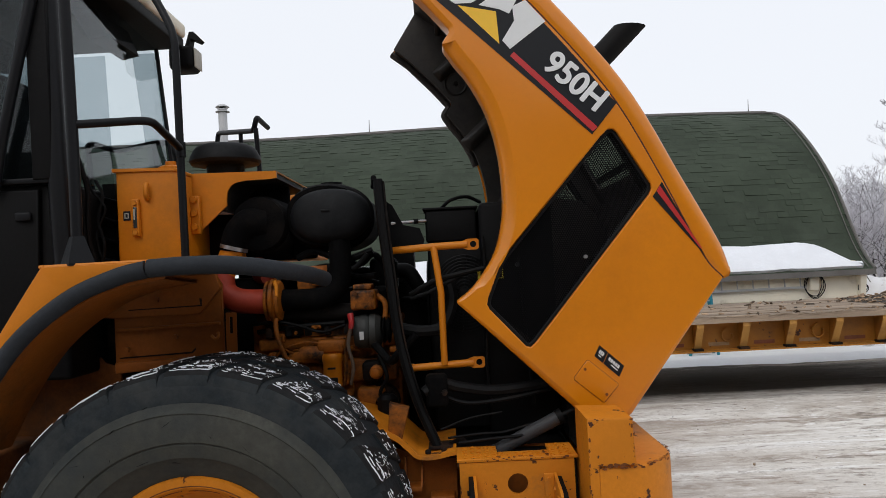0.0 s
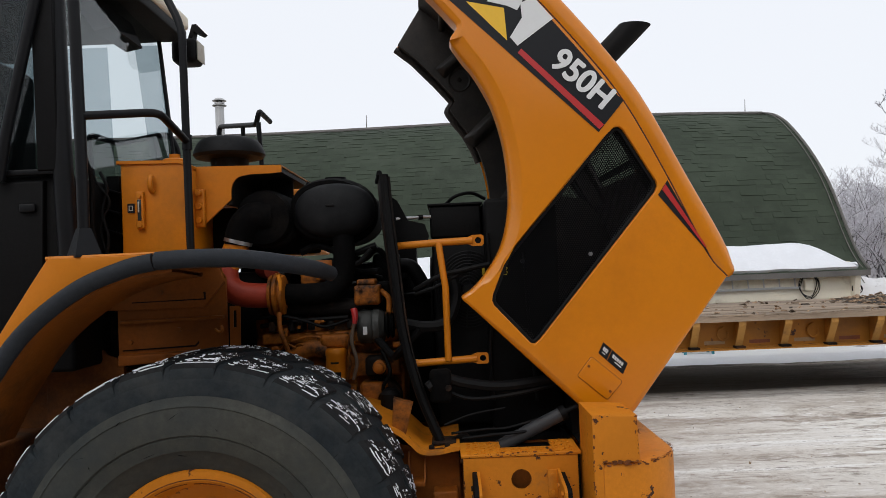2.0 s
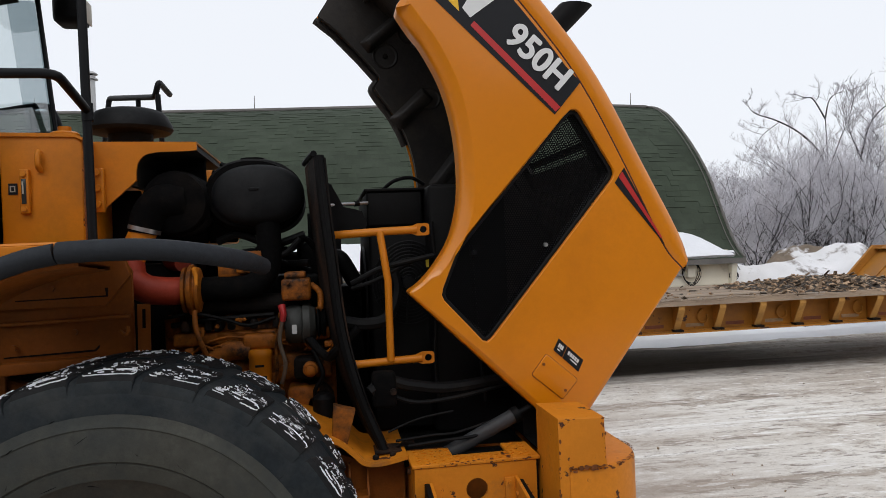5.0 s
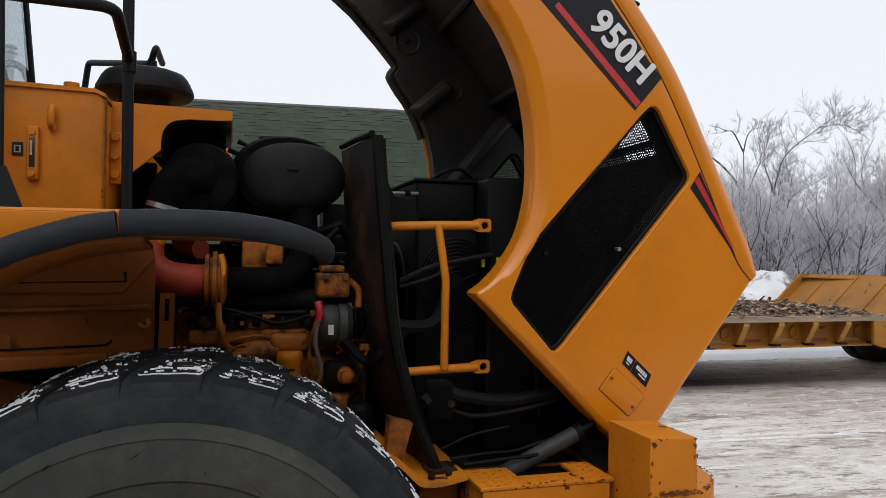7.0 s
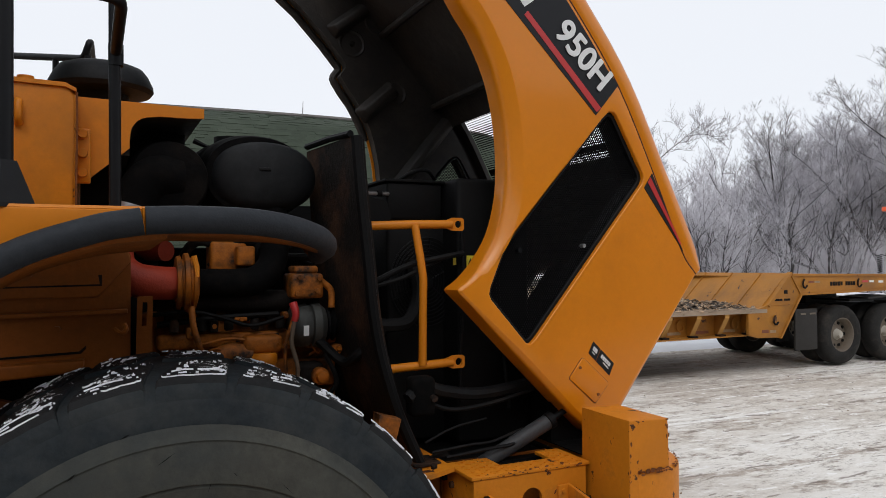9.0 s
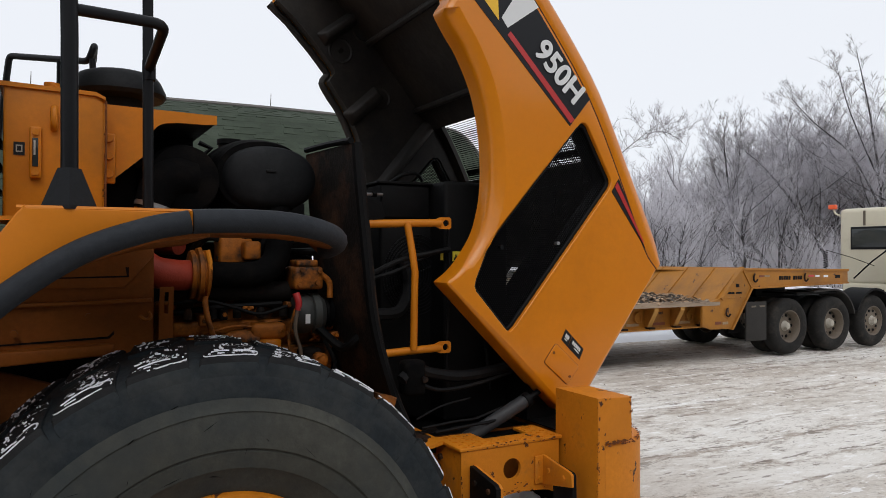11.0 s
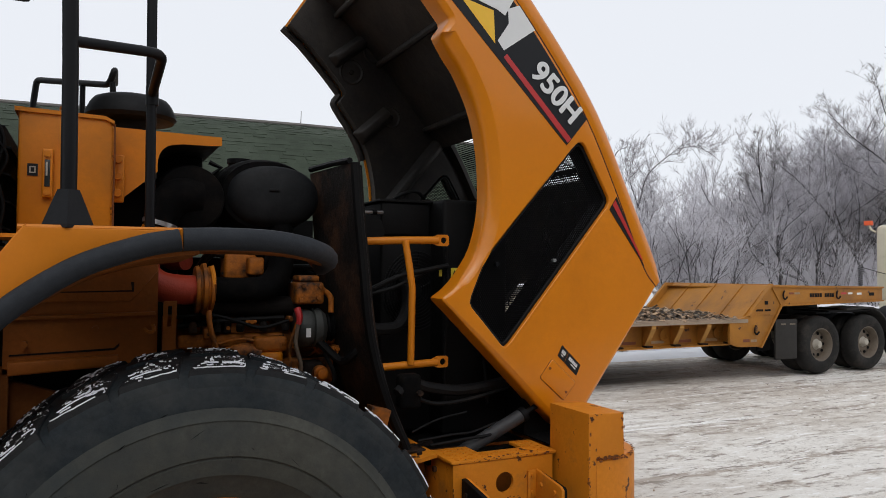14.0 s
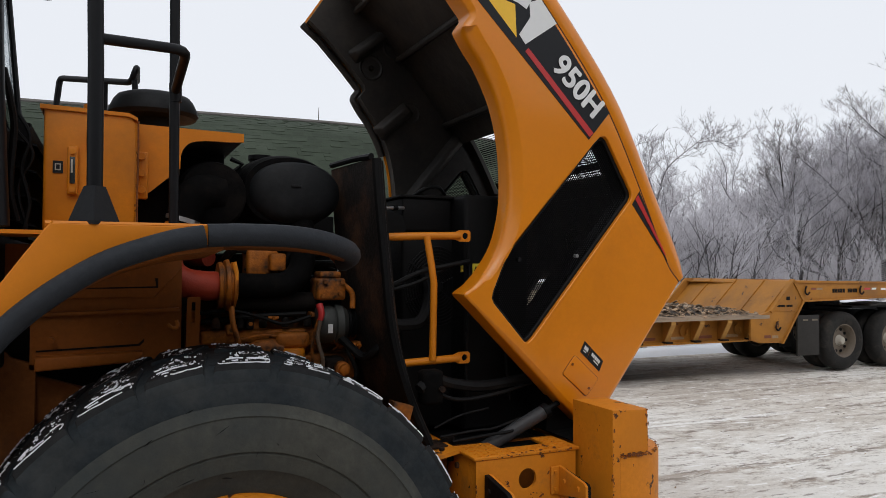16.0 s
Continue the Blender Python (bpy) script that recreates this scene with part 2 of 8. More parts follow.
M_GALV = mat("galvanised_pipe", (0.5, 0.5, 0.5), 0.45, 0.7, var=0.15)
M_BLUE = mat("blue_fibreglass", (0.02, 0.22, 0.3), 0.5, var=0.1)
M_ORANGE = mat("orange_plastic", (0.85, 0.12, 0.03), 0.4, var=0.05)
M_RIMGREY = mat("dusty_truck_rim", (0.16, 0.13, 0.1), 0.6, 0.3, var=0.2, dirt=(0.14, 0.1, 0.07), dirt_size=5)
M_TRUNK = mat("bark", (0.045, 0.04, 0.041), 0.9, var=0.35, size=5, dirt=(0.5, 0.5, 0.54), dirt_size=5, dirt_low=0.48, dirt_high=0.75, bump=0.6, bump_size=25, spec=0.2)
M_BOUGH = mat("grey_bough_bark", (0.24, 0.225, 0.23), 0.9, var=0.3, size=3, bump=0.2)
M_TWIG = mat("frosted_twig", (0.6, 0.585, 0.63), 0.85, var=0.2, size=0.8, dirt=(0.14, 0.128, 0.134), dirt_size=2.2, dirt_low=0.5, dirt_high=0.64, bump=0.0, spec=0.2)
M_CHIP = mat("rust_chip", (0.2, 0.068, 0.024), 0.9, var=0.5, size=30, bump=0.3, spec=0.2)
M_DUSTY = mat("dusty_engine_yellow", (0.38, 0.11, 0.007), 0.6, var=0.25, size=6, dirt=(0.035, 0.016, 0.007), dirt_size=9, dirt_low=0.42, dirt_high=0.66, bump=0.2, spec=0.25)
M_LIGHTBLOCK = mat("light_block_cladding", (0.05, 0.045, 0.042), 0.8, var=0.25, size=0.4, fine=8, stretch=(3, 3, 0.3), bump=0.1)
M_SEAM = mat("maroon_seam", (0.06, 0.008, 0.004), 0.6, var=0.3, bump=0.0)
M_STRIP = mat("dirty_reflector", (0.34, 0.22, 0.12), 0.5, var=0.3, size=6)
M_REDSTRIP = mat("dirty_red_reflector", (0.2, 0.05, 0.018), 0.5, var=0.3, size=6)
# Frosted twig with pale haze mixed into its colour.
M_FROSTY = mat("hazy_frosted_twig", (0.74, 0.725, 0.77), 0.9, var=0.15, size=0.3, dirt=(0.42, 0.4, 0.43), dirt_size=0.7, dirt_low=0.48, dirt_high=0.7, bump=0.0, spec=0.2)
M_DIRT = mat("frozen_gravel", (0.2, 0.155, 0.115), 0.95, var=0.3, size=3, dirt=(0.75, 0.75, 0.77), dirt_size=0.7, dirt_low=0.56, dirt_high=0.62, bump=0.6, bump_size=14)


def glass(name, tint, rough=0.02, ior=1.5):
    m = bpy.data.materials.new(name)
    m.use_nodes = True
    n, l = m.node_tree.nodes, m.node_tree.links
    n.clear()
    out = n.new("ShaderNodeOutputMaterial")
    mix = n.new("ShaderNodeMixShader")
    tr = n.new("ShaderNodeBsdfTransparent")
    gl = n.new("ShaderNodeBsdfGlossy")
    fr = n.new("ShaderNodeFresnel")
    fr.inputs[0].default_value = ior
    tr.inputs[0].default_value = (*tint, 1)
    gl.inputs["Roughness"].default_value = rough
    l.new(fr.outputs[0], mix.inputs[0])
    l.new(tr.outputs[0], mix.inputs[1])
    l.new(gl.outputs[0], mix.inputs[2])
    l.new(mix.outputs[0], out.inputs[0])
    return m


M_GLASS = glass("tinted_cab_glass", (0.3, 0.36, 0.37))
M_REARGLASS = glass("rear_cab_glass", (0.66, 0.735, 0.745), ior=1.5)
M_FARGLASS = glass("far_cab_glass", (0.5, 0.55, 0.57))
M_DARKGLASS = mat("dark_truck_window", (0.03, 0.035, 0.035), 0.08, var=0.1, bump=0.0)


def perforated(name, pitch, hole):
    """Black sheet with round holes in staggered rows, on object x and z."""
    m = bpy.data.materials.new(name)
    m.use_nodes = True
    n, l = m.node_tree.nodes, m.node_tree.links
    b = n["Principled BSDF"]
    b.inputs["Base Color"].default_value = (0.0035, 0.0035, 0.004, 1)
    b.inputs["Specular IOR Level"].default_value = 0.06
    b.inputs["Roughness"].default_value = 0.7
    co = n.new("ShaderNodeTexCoord")
    sp = n.new("ShaderNodeSeparateXYZ")
    l.new(co.outputs["Object"], sp.inputs[0])

    def op(kind, a, c=None):
        x = n.new("ShaderNodeMath")
        x.operation = kind
        for k, v in ((0, a), (1, c)):
            if v is None:
                continue
            if isinstance(v, (int, float)):
                x.inputs[k].default_value = v
            else:
                l.new(v, x.inputs[k])
        return x.outputs[0]

    v = op("DIVIDE", sp.outputs[2], pitch * 0.866)
    row = op("FLOOR", v)
    u = op("ADD", op("DIVIDE", sp.outputs[0], pitch), op("MULTIPLY", op("MODULO", row, 2.0), 0.5))
    du = op("SUBTRACT", op("FRACT", u), 0.5)
    dv = op("MULTIPLY", op("SUBTRACT", op("FRACT", v), 0.5), 0.866)
    d = op("SQRT", op("ADD", op("MULTIPLY", du, du), op("MULTIPLY", dv, dv)))
    inside = op("LESS_THAN", d, hole)
    out = n["Material Output"]
    tr = n.new("ShaderNodeBsdfTransparent")
    mix = n.new("ShaderNodeMixShader")
    l.new(inside, mix.inputs[0])
    l.new(b.outputs[0], mix.inputs[1])
    l.new(tr.outputs[0], mix.inputs[2])
    l.new(mix.outputs[0], out.inputs[0])
    return m


M_MESH = perforated("perforated_black_sheet", 0.0106, 0.36)
M_MESHY = perforated("perforated_rear_sheet", 0.0135, 0.38)


def ground_mat():
    m = bpy.data.materials.new("packed_snow_and_ice")
    m.use_nodes = True
    n, l = m.node_tree.nodes, m.node_tree.links
    b = n["Principled BSDF"]
    co = n.new("ShaderNodeTexCoord")

    def noise_at(scale, sx, sy, detail=8.0, roughness=0.65, distort=0.0, rot=0.0):
        mp = n.new("ShaderNodeMapping")
        mp.inputs["Scale"].default_value = (sx, sy, 1)
        mp.inputs["Rotation"].default_value = (0, 0, rot)
        l.new(co.outputs["Object"], mp.inputs[0])
        x = n.new("ShaderNodeTexNoise")
        x.inputs["Scale"].default_value = scale
        x.inputs["Detail"].default_value = detail
        x.inputs["Roughness"].default_value = roughness
        x.inputs["Distortion"].default_value = distort
        l.new(mp.outputs[0], x.inputs["Vector"])
        return x.outputs["Fac"]

    def ramp(src, lo, hi):
        r = n.new("ShaderNodeMapRange")
        r.inputs[1].default_value, r.inputs[2].default_value = lo, hi
        l.new(src, r.inputs[0])
        return r.outputs[0]

    def mixc(fac, a, c):
        x = n.new("ShaderNodeMix")
        x.data_type = "RGBA"
        l.new(fac, x.inputs[0])
        for k, v in ((6, a), (7, c)):
            if isinstance(v, tuple):
                x.inputs[k].default_value = (*v, 1)
            else:
                l.new(v, x.inputs[k])
        return x.outputs[2]

    def op(kind, a, c):
        x = n.new("ShaderNodeMath")
        x.operation = kind
        for k, v in ((0, a), (1, c)):
            if isinstance(v, (int, float)):
                x.inputs[k].default_value = v
            else:
                l.new(v, x.inputs[k])
        return x.outputs[0]

    sp = n.new("ShaderNodeSeparateXYZ")
    l.new(co.outputs["Object"], sp.inputs[0])
    sx = sp.outputs[0]
    blot = noise_at(2.6, 0.7, 1.35, 10.0, 0.74, 0.8)
    grain = noise_at(11.0, 0.6, 1.25, 10.0, 0.8)
    broad = noise_at(0.5, 0.35, 1.1, 6.0, 0.6, 0.4)
    track = noise_at(1.0, 0.11, 2.1, 4.0, 0.6, 0.25, radians(-3))
    track2 = noise_at(1.0, 0.1, 3.4, 4.0, 0.6, 0.3, radians(-4))
    wob = op("MULTIPLY", op("SUBTRACT", blot, 0.5), 0.55)
    wob2 = op("MULTIPLY", op("SUBTRACT", grain, 0.5), 0.5)
    col = mixc(ramp(op("ADD", broad, wob), 0.4, 0.62), (0.77, 0.735, 0.685), (0.56, 0.5, 0.437))
    col = mixc(ramp(op("ADD", op("ADD", track, wob), wob2), 0.54, 0.63), col, (0.46, 0.4, 0.345))
    col = mixc(ramp(op("ADD", track2, wob2), 0.61, 0.69), col, (0.33, 0.28, 0.235))
    col = mixc(ramp(op("ADD", track2, op("MULTIPLY", wob, -0.6)), 0.39, 0.33), col, (0.86, 0.84, 0.81))
    col = mixc(ramp(grain, 0.57, 0.68), col, (0.3, 0.26, 0.22))
    col = mixc(ramp(grain, 0.42, 0.3), col, (0.86, 0.845, 0.82))
    crumb = noise_at(22.0, 0.6, 1.3, 9.0, 0.8, 0.6)
    col = mixc(op("MULTIPLY", ramp(op("ADD", crumb, wob), 0.54, 0.66), 0.8), col, (0.3, 0.25, 0.21))
    col = mixc(op("MULTIPLY", ramp(op("ADD", crumb, wob), 0.44, 0.34), 0.7), col, (0.88, 0.865, 0.84))
    # short dark flecks of grit and ice edges, thicker along the tracks
    fleck = noise_at(7.0, 0.35, 1.5, 5.0, 0.7, 0.3, radians(-3))
    col = mixc(op("MULTIPLY", ramp(op("ADD", fleck, op("MULTIPLY", op("SUBTRACT", track, 0.5), 0.35)), 0.59, 0.625), 0.75), col, (0.2, 0.165, 0.135))
    col = mixc(op("MULTIPLY", ramp(op("ADD", fleck, op("MULTIPLY", wob2, 0.3)), 0.4, 0.37), 0.8), col, (0.9, 0.885, 0.865))
    # the lane beside the loader is driven down to brown ice
    lane = op("ADD", sx, op("MULTIPLY", wob, 5.0))
    col = mixc(op("MULTIPLY", ramp(lane, 5.0, 2.2), ramp(op("ADD", track, wob2), 0.36, 0.56)), col, (0.4, 0.335, 0.285))
    # trailer's shadow painted near-black over bare ground, with ragged edges
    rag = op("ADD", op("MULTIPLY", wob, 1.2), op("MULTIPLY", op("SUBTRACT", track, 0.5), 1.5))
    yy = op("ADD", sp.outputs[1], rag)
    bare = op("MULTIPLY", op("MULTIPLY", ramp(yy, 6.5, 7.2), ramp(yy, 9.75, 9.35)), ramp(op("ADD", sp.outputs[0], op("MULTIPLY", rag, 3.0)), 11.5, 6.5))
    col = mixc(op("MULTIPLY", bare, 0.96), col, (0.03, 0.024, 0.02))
    l.new(col, b.inputs["Base Color"])
    l.new(ramp(grain, -1.6, 1.0), b.inputs["Roughness"])
    b.inputs["Specular IOR Level"].default_value = 0.12
    bp = n.new("ShaderNodeBump")
    bp.inputs["Strength"].default_value, bp.inputs["Distance"].default_value = 0.7, 0.025
    l.new(op("ADD", op("ADD", blot, op("MULTIPLY", grain, 0.5)), op("MULTIPLY", crumb, 0.35)), bp.inputs["Height"])
    l.new(bp.outputs[0], b.inputs["Normal"])
    return m


M_GROUND = ground_mat()


# ---- shape helpers ----
def finish(name, bm, material, smooth=True, angle=40):
    me = bpy.data.meshes.new(name)
    bmesh.ops.recalc_face_normals(bm, faces=bm.faces)
    if smooth:
        for f in bm.faces:
            f.smooth = True
        for e in bm.edges:
            if len(e.link_faces) == 2 and e.calc_face_angle(0) > radians(angle):
                e.smooth = False
    bm.to_mesh(me)
    bm.free()
    me.materials.append(material)
    return me


def part(name, bm, material, parent, label="", smooth=True, angle=40):
    ob = new(name, finish(name, bm, material, smooth, angle))
    ob.parent = parent
    if label:
        ob["label"] = label
    return ob


def thing(name, label, category, group="", kind="", at=(0, 0, 0)):
    ob = new(name)
    ob.location = at
    return tagged(ob, label, category, group, kind)


def add_box(bm, x0, x1, y0, y1, z0, z1, bev=0.0, m=None):
    vs = [bm.verts.new(p) for p in ((x0, y0, z0), (x1, y0, z0), (x1, y1, z0), (x0, y1, z0), (x0, y0, z1), (x1, y0, z1), (x1, y1, z1), (x0, y1, z1))]
    fs = [bm.faces.new([vs[i] for i in q]) for q in ((3, 2, 1, 0), (4, 5, 6, 7), (0, 1, 5, 4), (1, 2, 6, 5), (2, 3, 7, 6), (3, 0, 4, 7))]
    if m is not None:
        bmesh.ops.transform(bm, matrix=m, verts=vs)
    if bev:
        bmesh.ops.bevel(bm, geom=list({e for f in fs for e in f.edges}), offset=bev, segments=3, profile=0.5, affect="EDGES")
    return bm


def box(*a, **k):
    return add_box(bmesh.new(), *a, **k)


def smooth_path(pts, n=6):
    pts = [Vector(p) for p in pts]
    if len(pts) < 3:
        return pts
    out = []
    ext = [2 * pts[0] - pts[1]] + pts + [2 * pts[-1] - pts[-2]]
    for i in range(1, len(ext) - 2):
        p0, p1, p2, p3 = ext[i - 1:i + 3]
        for k in range(n):
            t = k / n
            out.append(0.5 * ((2 * p1) + (p2 - p0) * t + (2 * p0 - 5 * p1 + 4 * p2 - p3) * t * t + (3 * p1 - p0 - 3 * p2 + p3) * t ** 3))
    out.append(pts[-1])
    return out


def add_tube(bm, pts, r, seg=10, curve=0, squash=None):
    """A capped tube along pts; r a number or one for each end."""
    path = smooth_path(pts, curve) if curve else [Vector(p) for p in pts]
    n = len(path)
    up = Vector((0, 0, 1))
    rings = []
    side = None
    for i, p in enumerate(path):
        d = (path[min(i + 1, n - 1)] - path[max(i - 1, 0)]).normalized()
        if side is None:
            side = d.cross(up if abs(d.z) < 0.9 else Vector((0, 1, 0))).normalized()
        side = (side - d * side.dot(d)).normalized()
        over = side.cross(d)
        rr = r if isinstance(r, (int, float)) else r[0] + (r[1] - r[0]) * i / (n - 1)
        sq = squash or (1, 1)
        rings.append([bm.verts.new(p + rr * (sq[0] * math.cos(a) * side + sq[1] * math.sin(a) * over)) for a in (2 * math.pi * k / seg for k in range(seg))])
    for a, b in zip(rings, rings[1:]):
        for k in range(seg):
            bm.faces.new((a[k], a[(k + 1) % seg], b[(k + 1) % seg], b[k]))
    bm.faces.new(rings[0][::-1])
    bm.faces.new(rings[-1])
    return bm


def tube(*a, **k):
    return add_tube(bmesh.new(), *a, **k)


def add_lathe(bm, profile, centre, axis="y", seg=48, closed=False):
    """Turns (radius, along) pairs round an axis through centre."""
    rings = []
    for r, h in profile:
        ring = []
        for k in range(seg):
            a = 2 * math.pi * k / seg
            c, s = r * math.cos(a), r * math.sin(a)
            p = {"y": (c, h, s), "z": (c, s, h), "x": (h, c, s)}[axis]
            ring.append(bm.verts.new(Vector(centre) + Vector(p)))
        rings.append(ring)
    pairs = list(zip(rings, rings[1:])) + ([(rings[-1], rings[0])] if closed else [])
    for a, b in pairs:
        for k in range(seg):
            bm.faces.new((a[k], a[(k + 1) % seg], b[(k + 1) % seg], b[k]))
    if not closed:
        for ring in (rings[0], rings[-1]):
            bm.faces.new(ring)
    return bm


def lathe(*a, **k):
    return add_lathe(bmesh.new(), *a, **k)


def arc(cx, cz, r, a0, a1, n=8):
    return [(cx + r * math.cos(radians(a0 + (a1 - a0) * k / n)), cz + r * math.sin(radians(a0 + (a1 - a0) * k / n))) for k in range(n + 1)]


def curve2(pts, n=5, closed=False):
    return [(p.x, p.z) for p in smooth_path([(x, 0, z) for x, z in pts], n)]


def inset(poly, d):
    """Moves a closed outline inwards by d."""
    area = sum(a[0] * b[1] - b[0] * a[1] for a, b in zip(poly, poly[1:] + poly[:1]))
    s = 1 if area > 0 else -1
    out = []
    n = len(poly)
    d = d if isinstance(d, list) else [d] * n
    for i in range(n):
        a, p, b = Vector(poly[i - 1]), Vector(poly[i]), Vector(poly[(i + 1) % n])
        e0, e1 = (p - a).normalized(), (b - p).normalized()
        n0, n1 = Vector((-e0.y, e0.x)) * s, Vector((-e1.y, e1.x)) * s
        m = n0 + n1
        m = m / max(0.35, m.length_squared / 2) if m.length > 1e-6 else n0
        out.append(tuple(p + m * d[i]))
    return out


def add_slab(bm, outline, y0, y1, rnd=0.0, holes=(), steps=3, place=None, edge=None):
    """A plate in the x-z plane from depth y0 to y1, its front edge (at y0) rounded by rnd; holes go through."""
    put = place or (lambda x, y, z: (x, y, z))
    step = 1 if y1 > y0 else -1
    front, back = [], []
    for k, loop in enumerate([outline, *holes]):
        layers = []
        n = len(loop)
        if rnd:
            size = rnd if k == 0 and isinstance(rnd, list) else [min(rnd) if isinstance(rnd, list) else rnd] * n
            form = [(1 - math.sin(math.pi / 2 * q / steps), 1 - math.cos(math.pi / 2 * q / steps)) for q in range(steps + 1)]
            for a, b in edge if edge and k == 0 else form:
                layers.append((inset(loop, [r * a * (1 if k == 0 else -1) for r in size]), [y0 + step * r * b for r in size]))
        else:
            layers.append((loop, [y0] * n))
        layers.append((loop, [y1] * n))
        rings = [[bm.verts.new(put(p[0], y, p[1])) for p, y in zip(l, ys)] for l, ys in layers]
        for a, b in zip(rings, rings[1:]):
            n = len(a)
            for i in range(n):
                bm.faces.new((a[i], a[(i + 1) % n], b[(i + 1) % n], b[i]))
        front.append(rings[0])
        back.append(rings[-1])
    for loops in (front, back):
        es = []
        for ring in loops:
            for i in range(len(ring)):
                es.append(bm.edges.get((ring[i], ring[(i + 1) % len(ring)])))
        bmesh.ops.triangle_fill(bm, use_beauty=True, edges=es)
    return bm


def slab(*a, **k):
    return add_slab(bmesh.new(), *a, **k)


def letters(body, size, m, material, parent, name, bold=0.0, squeeze=1.0, label=""):
    cu = bpy.data.curves.new(name, "FONT")
    cu.body, cu.size, cu.offset, cu.extrude = body, size, bold, 0.0012
    cu.align_x, cu.align_y = "CENTER", "CENTER"
    tmp = bpy.data.objects.new(name, cu)
    scene.collection.objects.link(tmp)
    me = bpy.data.meshes.new_from_object(tmp.evaluated_get(bpy.context.evaluated_depsgraph_get()))
    bpy.data.objects.remove(tmp)
    heavy = bmesh.new()
    for k, (dx, dy) in enumerate(((0, 0), (0.026, 0), (-0.026, 0), (0, 0.02), (0, -0.02))):
        me2 = me.copy()
        me2.transform(m @ Matrix.Translation((dx * size, dy * size, 0.0003 * k)) @ Matrix.Diagonal((squeeze, 1, 1, 1)))
        heavy.from_mesh(me2)
        bpy.data.meshes.remove(me2)
    heavy.to_mesh(me)
    heavy.free()
    me.materials.clear()
    me.materials.append(material)
    ob = new(name, me)
    ob.parent = parent
    if label:
        ob["label"] = label
    return ob


# ---- ground ----
def build_ground():
    near = np.concatenate([np.linspace(-60, -6, 28), np.linspace(-5.6, 16, 110), np.linspace(17, 70, 40)])
    xs = np.concatenate([[-900, -300, -120], near, [120, 300, 900]])
    ys = np.concatenate([[-900, -300, -100], np.linspace(-60, -6, 24), np.linspace(-5.5, 12, 100), np.linspace(12.5, 60, 50), [100, 300, 900]])
    verts = []
    for y in ys:
        for x in xs:
            z = 0.018 * noise.noise((x * 0.15, y * 1.6, 0.3)) + 0.02 * noise.noise((x * 0.5, y * 0.7, 4.0))
            z += 0.01 * noise.noise((x * 0.6, y * 4.0, 9.0))
            if abs(x) > 60 or y > 60 or y < -60:
                z = 0.0
            verts.append((x, y, z - 0.02))
    nx = len(xs)
    faces = [(j * nx + i, j * nx + i + 1, (j + 1) * nx + i + 1, (j + 1) * nx + i) for j in range(len(ys) - 1) for i in range(nx - 1)]
    me = bpy.data.meshes.new("ground")
    me.from_pydata([tuple(map(float, v)) for v in verts], [], faces)
    for p in me.polygons:
        p.use_smooth = True
    me.materials.append(M_GROUND)
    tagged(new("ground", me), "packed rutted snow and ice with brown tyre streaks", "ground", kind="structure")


build_ground()

# ---- wheel loader ----
loader = thing("wheel_loader", "yellow wheel loader with its rear hood tilted open", "wheel loader")
YC = 1.31                       # centre line
WHEEL = (0.0, 0.747)            # rear axle in x, z


